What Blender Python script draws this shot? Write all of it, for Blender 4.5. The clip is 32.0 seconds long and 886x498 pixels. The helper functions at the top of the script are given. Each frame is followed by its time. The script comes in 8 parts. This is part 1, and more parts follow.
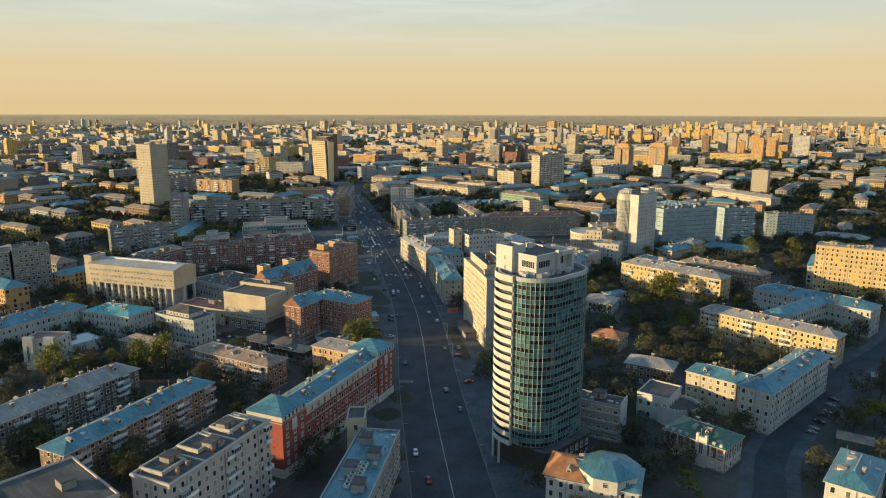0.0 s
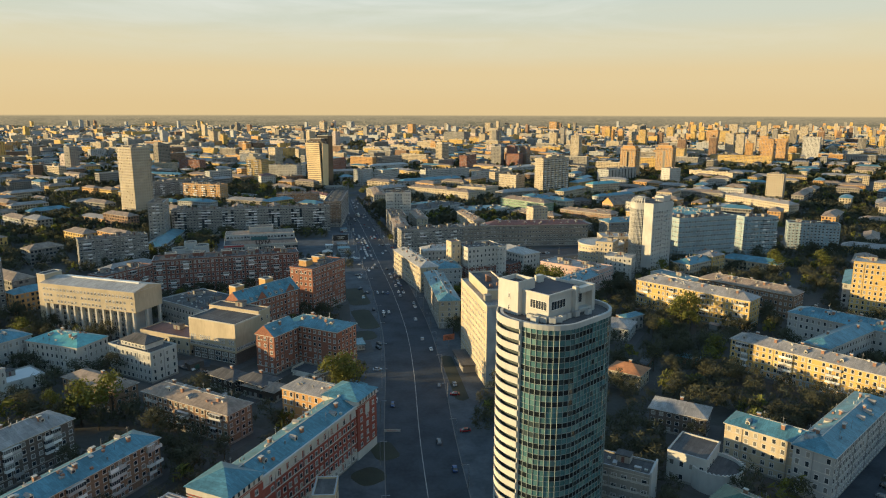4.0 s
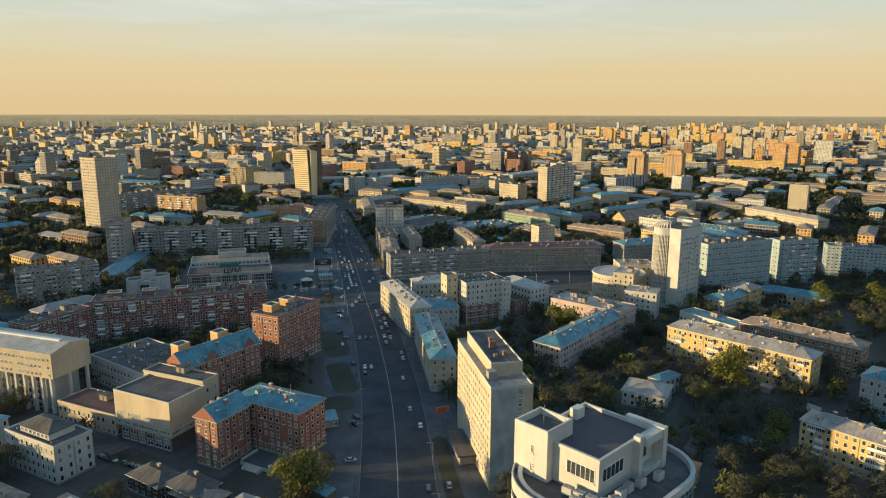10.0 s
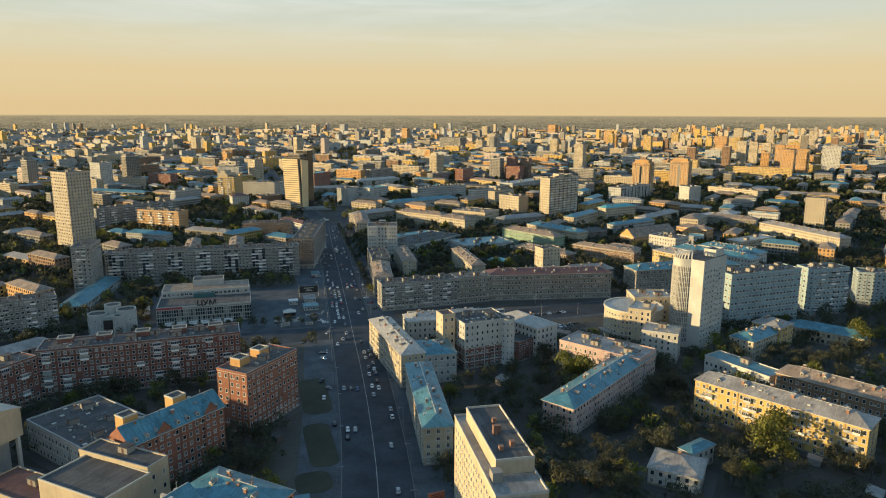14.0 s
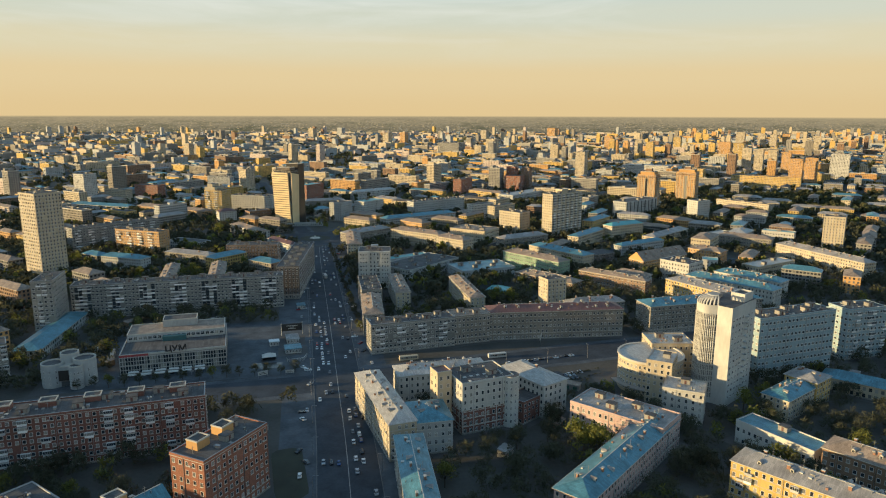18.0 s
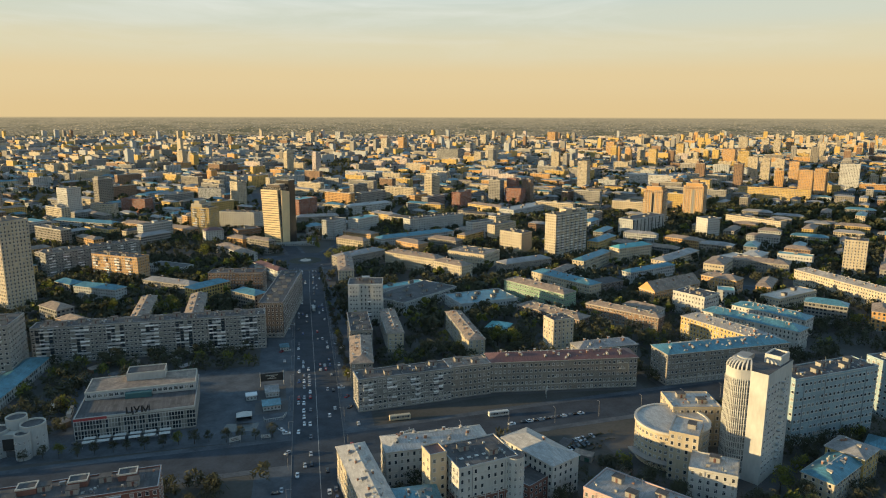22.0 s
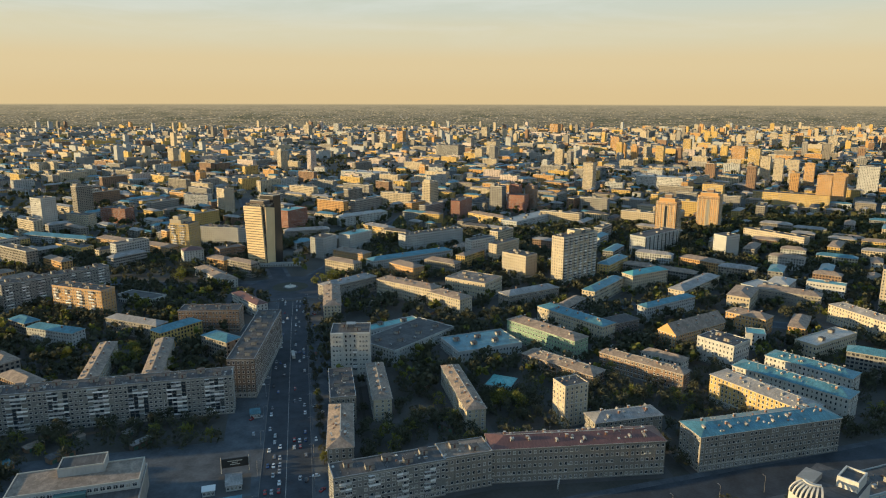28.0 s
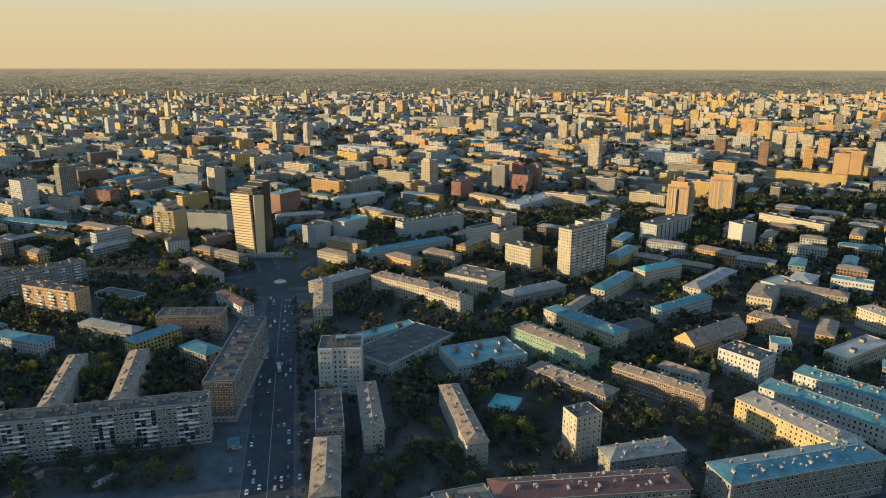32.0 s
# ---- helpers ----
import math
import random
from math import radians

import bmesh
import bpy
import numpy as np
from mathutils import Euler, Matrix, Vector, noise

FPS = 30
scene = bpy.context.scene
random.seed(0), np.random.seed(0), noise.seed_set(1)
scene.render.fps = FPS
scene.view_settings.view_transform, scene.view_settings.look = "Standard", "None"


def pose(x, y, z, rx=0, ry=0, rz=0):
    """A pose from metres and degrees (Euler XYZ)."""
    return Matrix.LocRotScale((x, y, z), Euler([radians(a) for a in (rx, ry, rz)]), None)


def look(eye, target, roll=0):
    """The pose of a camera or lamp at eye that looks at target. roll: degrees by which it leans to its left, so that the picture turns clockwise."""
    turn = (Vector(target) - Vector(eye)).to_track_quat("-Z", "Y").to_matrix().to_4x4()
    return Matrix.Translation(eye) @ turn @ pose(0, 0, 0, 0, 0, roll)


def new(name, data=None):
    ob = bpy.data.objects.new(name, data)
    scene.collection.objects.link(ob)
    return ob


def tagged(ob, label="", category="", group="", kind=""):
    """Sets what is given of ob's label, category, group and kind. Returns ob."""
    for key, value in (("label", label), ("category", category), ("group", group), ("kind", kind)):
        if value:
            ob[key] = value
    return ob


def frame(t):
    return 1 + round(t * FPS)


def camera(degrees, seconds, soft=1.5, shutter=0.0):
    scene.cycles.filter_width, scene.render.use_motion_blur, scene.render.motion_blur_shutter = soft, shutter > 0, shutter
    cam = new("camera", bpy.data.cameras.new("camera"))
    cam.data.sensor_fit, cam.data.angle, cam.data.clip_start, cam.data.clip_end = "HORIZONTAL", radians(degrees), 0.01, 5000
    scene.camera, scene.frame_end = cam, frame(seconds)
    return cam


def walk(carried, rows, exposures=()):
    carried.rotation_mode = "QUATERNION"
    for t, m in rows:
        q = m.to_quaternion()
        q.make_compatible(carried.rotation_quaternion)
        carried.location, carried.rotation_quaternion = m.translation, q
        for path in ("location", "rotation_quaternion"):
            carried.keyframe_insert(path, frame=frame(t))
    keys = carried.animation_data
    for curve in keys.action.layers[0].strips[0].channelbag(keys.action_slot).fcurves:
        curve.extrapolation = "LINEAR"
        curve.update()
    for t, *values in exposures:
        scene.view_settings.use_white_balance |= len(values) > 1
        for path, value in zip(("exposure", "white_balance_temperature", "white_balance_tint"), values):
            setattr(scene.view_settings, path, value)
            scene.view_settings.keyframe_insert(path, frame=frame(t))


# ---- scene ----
cam = camera(66.3, 32.0, 1.1)
ROLL = pose(0, 0, 0, 0, 0, 0.14)
PATH = [
    (0, pose(-90.36, -75.71, 121.76, 78.534, 0, -12.953)),
    (1, pose(-86.72, -64.74, 121.58, 78.548, 0, -12.897)),
    (2, pose(-83.21, -53.55, 121.58, 78.565, 0, -12.860)),
    (3, pose(-79.81, -42.17, 121.77, 78.565, 0, -12.840)),
    (4, pose(-76.50, -30.63, 122.17, 78.569, 0, -12.834)),
    (5, pose(-73.27, -18.97, 122.79, 78.572, 0, -12.841)),
    (6, pose(-70.10, -7.21, 123.66, 78.577, 0, -12.856)),
    (7, pose(-66.96, 4.62, 124.77, 78.567, 0, -12.879)),
    (8, pose(-63.86, 16.51, 126.13, 78.559, 0, -12.909)),
    (9, pose(-60.76, 28.42, 127.75, 78.550, 0, -12.944)),
    (10, pose(-57.69, 40.35, 129.62, 78.537, 0, -12.981)),
    (11, pose(-54.59, 52.28, 131.76, 78.525, 0, -13.019)),
    (12, pose(-51.49, 64.18, 134.14, 78.539, 0, -13.059)),
    (13, pose(-48.37, 76.08, 136.79, 78.553, 0, -13.096)),
    (14, pose(-45.22, 87.93, 139.67, 78.569, 0, -13.132)),
    (15, pose(-42.04, 99.76, 142.80, 78.584, 0, -13.165)),
    (16, pose(-38.82, 111.54, 146.15, 78.600, 0, -13.194)),
    (17, pose(-35.56, 123.29, 149.72, 78.622, 0, -13.219)),
    (18, pose(-32.26, 135.00, 153.48, 78.645, 0, -13.239)),
    (19, pose(-28.93, 146.68, 157.43, 78.667, 0, -13.254)),
    (20, pose(-25.56, 158.33, 161.53, 78.682, 0, -13.264)),
    (21, pose(-22.15, 169.96, 165.78, 78.697, 0, -13.270)),
    (22, pose(-18.70, 181.60, 170.14, 78.731, 0, -13.269)),
    (23, pose(-15.23, 193.24, 174.59, 78.765, 0, -13.263)),
    (24, pose(-11.74, 204.92, 179.11, 78.786, 0, -13.253)),
    (25, pose(-8.24, 216.64, 183.66, 78.817, 0, -13.238)),
    (26, pose(-4.74, 228.42, 188.21, 78.798, 0, -13.220)),
    (27, pose(-1.24, 240.30, 192.72, 78.384, 0, -13.199)),
    (28, pose(2.24, 252.29, 197.17, 77.675, 0, -13.176)),
    (29, pose(5.68, 264.44, 201.50, 76.952, 0, -13.151)),
    (30, pose(9.08, 276.76, 205.69, 76.257, 0, -13.127)),
    (31, pose(12.42, 289.29, 209.67, 75.512, 0, -13.104)),
    (32, pose(15.69, 302.08, 213.42, 74.841, 0, -13.083)),
]
walk(cam, [(t, m @ ROLL) for t, m in PATH], [(0, 0.0, 6500, 10), (25, 0.0, 6500, 10), (28, -0.05, 6320, 10), (32, -0.05, 6130, 10)])

# ---------------------------------------------------------------- light
SUN_ELEVATION = 6.8
SUN_FROM = Vector((-1.0, 0.09, 0.0)).normalized()
world = bpy.data.worlds.new("evening_sky")
scene.world = world
world.use_nodes = True
wn = world.node_tree
wn.nodes.clear()
w_out = wn.nodes.new("ShaderNodeOutputWorld")
w_bg = wn.nodes.new("ShaderNodeBackground")
w_sky = wn.nodes.new("ShaderNodeTexSky")
w_sky.sky_type = "NISHITA"
w_sky.sun_disc = False
w_sky.sun_elevation = radians(SUN_ELEVATION)
w_sky.sun_rotation = math.atan2(SUN_FROM.x, SUN_FROM.y)
w_sky.altitude = 150
w_sky.air_density = 1.0
w_sky.dust_density = 3.0
w_sky.ozone_density = 1.5
w_bg.inputs["Strength"].default_value = 1.0


def w_node(kind, **sockets):
    n = wn.nodes.new(kind)
    for k, v in sockets.items():
        n.inputs[k].default_value = v
    return n


# clear sky above, warm evening haze towards the horizon, under it far country with painted haze
w_co = wn.nodes.new("ShaderNodeTexCoord")
w_sep = wn.nodes.new("ShaderNodeSeparateXYZ")
wn.links.new(w_co.outputs["Generated"], w_sep.inputs[0])
w_scale = w_node("ShaderNodeVectorMath")
w_scale.operation = "SCALE"
w_scale.inputs["Scale"].default_value = 0.11
wn.links.new(w_sky.outputs[0], w_scale.inputs[0])
w_haze = wn.nodes.new("ShaderNodeValToRGB")
w_haze.color_ramp.interpolation = "EASE"
hz = w_haze.color_ramp.elements
hz[0].position, hz[0].color = 0.0, (0.80, 0.60, 0.31, 1)
hz[1].position, hz[1].color = 1.0, (0.11, 0.34, 0.67, 1)
for p, c in ((0.05, (0.81, 0.64, 0.36)), (0.09, (0.76, 0.69, 0.47)), (0.13, (0.67, 0.70, 0.58)), (0.18, (0.56, 0.69, 0.69)), (0.30, (0.33, 0.585, 0.77)), (0.5, (0.18, 0.455, 0.74))):
    n = hz.new(p)
    n.color = (*c, 1)
wn.links.new(w_sep.outputs["Z"], w_haze.inputs[0])
w_fac = w_node("ShaderNodeMapRange", **{"From Min": 0.15, "From Max": 0.75, "To Min": 0.95, "To Max": 0.8})
wn.links.new(w_sep.outputs["Z"], w_fac.inputs["Value"])
w_up = wn.nodes.new("ShaderNodeMix")
w_up.data_type = "RGBA"
wn.links.new(w_fac.outputs["Result"], w_up.inputs["Factor"])
wn.links.new(w_scale.outputs[0], w_up.inputs["A"])
wn.links.new(w_haze.outputs[0], w_up.inputs["B"])
# haze painted into the far land's colour, paler towards the horizon
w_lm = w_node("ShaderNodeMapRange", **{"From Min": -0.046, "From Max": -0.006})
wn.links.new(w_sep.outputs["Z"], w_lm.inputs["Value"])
w_hazy_land = wn.nodes.new("ShaderNodeValToRGB")
ld = w_hazy_land.color_ramp.elements
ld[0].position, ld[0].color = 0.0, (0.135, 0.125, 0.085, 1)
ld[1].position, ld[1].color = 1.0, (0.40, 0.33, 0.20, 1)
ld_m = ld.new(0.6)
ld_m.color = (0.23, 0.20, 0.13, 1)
wn.links.new(w_lm.outputs["Result"], w_hazy_land.inputs[0])


def w_specks(wide, high, turn, lo, hi, amount):
    """Flat specks of one size over the far country, as a strength."""
    mp = w_node("ShaderNodeMapping", Scale=(wide, wide, high), Rotation=(0, 0, turn))
    wn.links.new(w_co.outputs["Generated"], mp.inputs[0])
    nz = w_node("ShaderNodeTexNoise", Scale=1.0, Detail=1.5, Roughness=0.6)
    wn.links.new(mp.outputs[0], nz.inputs["Vector"])
    mr = w_node("ShaderNodeMapRange", **{"From Min": lo, "From Max": hi, "To Max": amount})
    wn.links.new(nz.outputs[0], mr.inputs["Value"])
    return mr.outputs["Result"]


def w_over(under, colour, strength):
    mx = wn.nodes.new("ShaderNodeMix")
    mx.data_type = "RGBA"
    mx.inputs["B"].default_value = (*colour, 1)
    wn.links.new(under, mx.inputs["A"])
    wn.links.new(strength, mx.inputs["Factor"])
    return mx.outputs["Result"]


# dark and sunlit specks painted over the hazy land
w_col = w_hazy_land.outputs[0]
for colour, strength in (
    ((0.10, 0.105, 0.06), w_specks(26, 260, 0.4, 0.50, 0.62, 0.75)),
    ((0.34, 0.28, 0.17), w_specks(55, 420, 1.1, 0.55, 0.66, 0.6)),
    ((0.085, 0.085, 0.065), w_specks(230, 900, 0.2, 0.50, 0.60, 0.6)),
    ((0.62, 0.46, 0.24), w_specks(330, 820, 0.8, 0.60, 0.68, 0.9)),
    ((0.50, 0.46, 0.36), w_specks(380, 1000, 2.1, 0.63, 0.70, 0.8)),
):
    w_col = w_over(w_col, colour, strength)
# specks fade into the painted haze near the horizon
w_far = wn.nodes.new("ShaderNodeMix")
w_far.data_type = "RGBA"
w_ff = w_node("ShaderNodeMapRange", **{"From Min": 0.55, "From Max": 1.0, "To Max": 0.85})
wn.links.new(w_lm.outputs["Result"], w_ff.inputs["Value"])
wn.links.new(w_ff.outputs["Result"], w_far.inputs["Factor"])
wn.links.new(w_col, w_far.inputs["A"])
wn.links.new(w_hazy_land.outputs[0], w_far.inputs["B"])
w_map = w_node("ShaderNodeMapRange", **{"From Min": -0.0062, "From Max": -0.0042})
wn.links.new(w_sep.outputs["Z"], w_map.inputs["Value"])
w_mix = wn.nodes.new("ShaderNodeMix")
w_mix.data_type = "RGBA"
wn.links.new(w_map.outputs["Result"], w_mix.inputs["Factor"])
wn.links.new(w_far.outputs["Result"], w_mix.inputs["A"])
# thin high cloud in long streaks
w_cm = w_node("ShaderNodeMapping", Scale=(2.2, 1.2, 16.0), Rotation=(0.12, 0.05, 0.3))
wn.links.new(w_co.outputs["Generated"], w_cm.inputs[0])
w_cn = w_node("ShaderNodeTexNoise", Scale=1.7, Detail=6.0, Roughness=0.6, Distortion=0.5)
wn.links.new(w_cm.outputs[0], w_cn.inputs["Vector"])
w_cr = w_node("ShaderNodeMapRange", **{"From Min": 0.46, "From Max": 0.72, "To Min": 0.0, "To Max": 0.6})
wn.links.new(w_cn.outputs[0], w_cr.inputs["Value"])
w_cz = w_node("ShaderNodeMapRange", **{"From Min": 0.06, "From Max": 0.16})
wn.links.new(w_sep.outputs["Z"], w_cz.inputs["Value"])
w_cf = w_node("ShaderNodeMath")
w_cf.operation = "MULTIPLY"
wn.links.new(w_cr.outputs["Result"], w_cf.inputs[0])
wn.links.new(w_cz.outputs["Result"], w_cf.inputs[1])
w_cl = wn.nodes.new("ShaderNodeMix")
w_cl.data_type = "RGBA"
w_cl.inputs["B"].default_value = (0.84, 0.86, 0.79, 1)
wn.links.new(w_cf.outputs[0], w_cl.inputs["Factor"])
wn.links.new(w_up.outputs["Result"], w_cl.inputs["A"])
wn.links.new(w_cl.outputs["Result"], w_mix.inputs["B"])
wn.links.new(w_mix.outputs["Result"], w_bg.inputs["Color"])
wn.links.new(w_bg.outputs[0], w_out.inputs[0])
sun_data = bpy.data.lights.new("sun", "SUN")
sun_data.energy = 8.0
sun_data.angle = radians(0.6)
sun_data.color = (1.0, 0.745, 0.365)
sun = new("sun", sun_data)
e = radians(SUN_ELEVATION)
sun_way = Vector((SUN_FROM.x * math.cos(e), SUN_FROM.y * math.cos(e), math.sin(e)))
sun.matrix_world = look(sun_way * 600, (0, 0, 0))


# ---------------------------------------------------------------- materials
def material(name, base, rough=0.85, vary=0.25, big=0.06, fine=1.6, bump=0.15, metal=0.0, island=0.0, tint=None, streak=0.3, patch=None):
    m = bpy.data.materials.new(name)
    m.use_nodes = True
    nt = m.node_tree
    b = nt.nodes["Principled BSDF"]
    b.inputs["Roughness"].default_value = rough
    b.inputs["Metallic"].default_value = metal
    geo = nt.nodes.new("ShaderNodeNewGeometry")
    n1 = nt.nodes.new("ShaderNodeTexNoise")
    n1.inputs["Scale"].default_value = big
    n1.inputs["Detail"].default_value = 5
    n2 = nt.nodes.new("ShaderNodeTexNoise")
    n2.inputs["Scale"].default_value = fine
    n2.inputs["Detail"].default_value = 3
    nt.links.new(geo.outputs["Position"], n1.inputs["Vector"])
    sq = nt.nodes.new("ShaderNodeVectorMath")
    sq.operation = "MULTIPLY"
    sq.inputs[1].default_value = (1, 1, streak)
    nt.links.new(geo.outputs["Position"], sq.inputs[0])
    nt.links.new(sq.outputs[0], n2.inputs["Vector"])
    add = nt.nodes.new("ShaderNodeMath")
    add.operation = "MULTIPLY_ADD"
    add.inputs[1].default_value = 0.45
    nt.links.new(n2.outputs[0], add.inputs[0])
    nt.links.new(n1.outputs[0], add.inputs[2])
    mp = nt.nodes.new("ShaderNodeMapRange")
    mp.inputs["From Min"].default_value = 0.45
    mp.inputs["From Max"].default_value = 1.0
    nt.links.new(add.outputs[0], mp.inputs["Value"])
    mix = nt.nodes.new("ShaderNodeMix")
    mix.data_type = "RGBA"
    dark = tint or tuple(c * (1 - vary) for c in base)
    light = tuple(min(1.0, c * (1 + vary * 0.7)) for c in base)
    mix.inputs["A"].default_value = (*dark, 1)
    mix.inputs["B"].default_value = (*light, 1)
    nt.links.new(mp.outputs["Result"], mix.inputs["Factor"])
    last = mix.outputs["Result"]
    if patch:
        # sheets, panels or felt strips: wide, high, contrast, joint, upright
        pw, ph, con, joint, upright = patch
        tc = nt.nodes.new("ShaderNodeTexCoord")
        sp = nt.nodes.new("ShaderNodeSeparateXYZ")
        nt.links.new(tc.outputs["Object"], sp.inputs[0])
        cb = nt.nodes.new("ShaderNodeCombineXYZ")
        if upright:
            xy = nt.nodes.new("ShaderNodeMath")
            nt.links.new(sp.outputs["X"], xy.inputs[0])
            nt.links.new(sp.outputs["Y"], xy.inputs[1])
            nt.links.new(xy.outputs[0], cb.inputs["X"])
            nt.links.new(sp.outputs["Z"], cb.inputs["Y"])
        else:
            nt.links.new(sp.outputs["X"], cb.inputs["X"])
            nt.links.new(sp.outputs["Y"], cb.inputs["Y"])
        bt = nt.nodes.new("ShaderNodeTexBrick")
        bt.offset = 0.0 if upright else 0.5
        bt.inputs["Scale"].default_value = 1.0
        bt.inputs["Brick Width"].default_value = pw
        bt.inputs["Row Height"].default_value = ph
        bt.inputs["Mortar Size"].default_value = joint
        bt.inputs["Mortar Smooth"].default_value = 0.3
        bt.inputs["Color1"].default_value = (1 - con, 1 - con, 1 - con, 1)
        bt.inputs["Color2"].default_value = (1 + con, 1 + con, 1 + con, 1)
        bt.inputs["Mortar"].default_value = (0.62, 0.62, 0.62, 1)
        nt.links.new(cb.outputs[0], bt.inputs["Vector"])
        mu = nt.nodes.new("ShaderNodeMix")
        mu.data_type, mu.blend_type = "RGBA", "MULTIPLY"
        mu.inputs["Factor"].default_value = 1.0
        nt.links.new(last, mu.inputs["A"])
        nt.links.new(bt.outputs["Color"], mu.inputs["B"])
        last = mu.outputs["Result"]
    if island:
        oi = nt.nodes.new("ShaderNodeObjectInfo")
        rnd = nt.nodes.new("ShaderNodeMath")
        rnd.operation = "ADD"
        nt.links.new(oi.outputs["Random"], rnd.inputs[0])
        nt.links.new(geo.outputs["Random Per Island"], rnd.inputs[1])
        fr = nt.nodes.new("ShaderNodeMath")
        fr.operation = "FRACT"
        nt.links.new(rnd.outputs[0], fr.inputs[0])
        mr = nt.nodes.new("ShaderNodeMapRange")
        mr.inputs["To Min"].default_value = 1 - island
        mr.inputs["To Max"].default_value = 1 + island
        nt.links.new(fr.outputs[0], mr.inputs["Value"])
        hsv = nt.nodes.new("ShaderNodeHueSaturation")
        nt.links.new(mr.outputs["Result"], hsv.inputs["Value"])
        nt.links.new(last, hsv.inputs["Color"])
        last = hsv.outputs["Color"]
    nt.links.new(last, b.inputs["Base Color"])
    if bump:
        bp = nt.nodes.new("ShaderNodeBump")
        bp.inputs["Strength"].default_value = bump
        bp.inputs["Distance"].default_value = 0.1
        nt.links.new(n2.outputs[0], bp.inputs["Height"])
        nt.links.new(bp.outputs[0], b.inputs["Normal"])
    return m


def glass_material(name, base, rough, share, curtain):
    """Window glass seen from outside; by piece some panes show pale curtains."""
    m = bpy.data.materials.new(name)
    m.use_nodes = True
    nt = m.node_tree
    b = nt.nodes["Principled BSDF"]
    b.inputs["Roughness"].default_value = rough
    b.inputs["IOR"].default_value = 1.5
    oi = nt.nodes.new("ShaderNodeObjectInfo")
    geo = nt.nodes.new("ShaderNodeNewGeometry")
    rnd = nt.nodes.new("ShaderNodeMath")
    nt.links.new(oi.outputs["Random"], rnd.inputs[0])
    nt.links.new(geo.outputs["Random Per Island"], rnd.inputs[1])
    fr = nt.nodes.new("ShaderNodeMath")
    fr.operation = "FRACT"
    nt.links.new(rnd.outputs[0], fr.inputs[0])
    ramp = nt.nodes.new("ShaderNodeValToRGB")
    ramp.color_ramp.interpolation = "LINEAR"
    el = ramp.color_ramp.elements
    el[0].position, el[0].color = 0.0, (*base, 1)
    el[1].position, el[1].color = 1.0, (*curtain, 1)
    mid = el.new(1 - share)
    mid.color = (*(c * 1.6 for c in base), 1)
    nt.links.new(fr.outputs[0], ramp.inputs[0])
    nt.links.new(ramp.outputs[0], b.inputs["Base Color"])
    return m


WALL = {
    "brickbrown": material("brown_brick", (0.26, 0.16, 0.10), 0.9, 0.25, patch=(0.9, 0.35, 0.10, 0.02, True)),
    "brickdark": material("dark_brick", (0.14, 0.11, 0.09), 0.9, 0.25, patch=(0.9, 0.35, 0.10, 0.02, True)),
    "brickred": material("red_brick", (0.29, 0.12, 0.075), 0.9, 0.28, patch=(0.9, 0.35, 0.10, 0.02, True)),
    "brickdeep": material("deep_red_brick", (0.30, 0.075, 0.05), 0.9, 0.28, patch=(0.9, 0.35, 0.10, 0.02, True)),
    "brickdarkred": material("dark_red_brick", (0.205, 0.092, 0.068), 0.9, 0.28, patch=(0.9, 0.35, 0.10, 0.02, True)),
    "brickgrey": material("grey_brick", (0.25, 0.22, 0.18), 0.9, 0.22, patch=(0.9, 0.35, 0.10, 0.02, True)),
    "plasterpink": material("pale_pink_plaster", (0.52, 0.42, 0.36), 0.85, 0.12),
    "orange": material("orange_plaster", (0.52, 0.29, 0.11), 0.85, 0.18),
    "white": material("white_plaster", (0.48, 0.46, 0.415), 0.85, 0.22, 0.1, 0.9),
    "greywhite": material("grey_white_plaster", (0.39, 0.39, 0.37), 0.85, 0.24, 0.1, 0.9),
    "cream": material("cream_plaster", (0.47, 0.385, 0.265), 0.85, 0.24, 0.1, 0.9),
    "yellow": material("yellow_plaster", (0.536, 0.355, 0.115), 0.85, 0.24, 0.1, 0.9),
    "pink": material("pink_plaster", (0.48, 0.33, 0.29), 0.85, 0.22, 0.1, 0.9),
    "bluepanel": material("blue_grey_panel", (0.27, 0.35, 0.37), 0.9, 0.2, patch=(3.2, 3.0, 0.08, 0.05, True)),
    "stained": material("stained_grey_plaster", (0.31, 0.32, 0.31), 0.9, 0.45, 0.14, 0.5, streak=0.2),
    "paneledgrey": material("grey_panel", (0.22, 0.21, 0.19), 0.9, 0.2, patch=(3.2, 3.0, 0.08, 0.05, True)),
    "concrete": material("bare_concrete", (0.28, 0.26, 0.23), 0.9, 0.22, patch=(3.2, 3.0, 0.08, 0.05, True)),
    "wood": material("dark_boards", (0.06, 0.045, 0.035), 0.9, 0.3),
    "greennet": material("green_net", (0.20, 0.30, 0.20), 0.9, 0.3),
    "darkglass": material("dark_cladding", (0.05, 0.045, 0.04), 0.25, 0.2),
    # gold carries the sunset light and reflection in its base colour
    "goldglass": material("sunset_gold_cladding", (0.70, 0.52, 0.29), 0.4, 0.2),
}
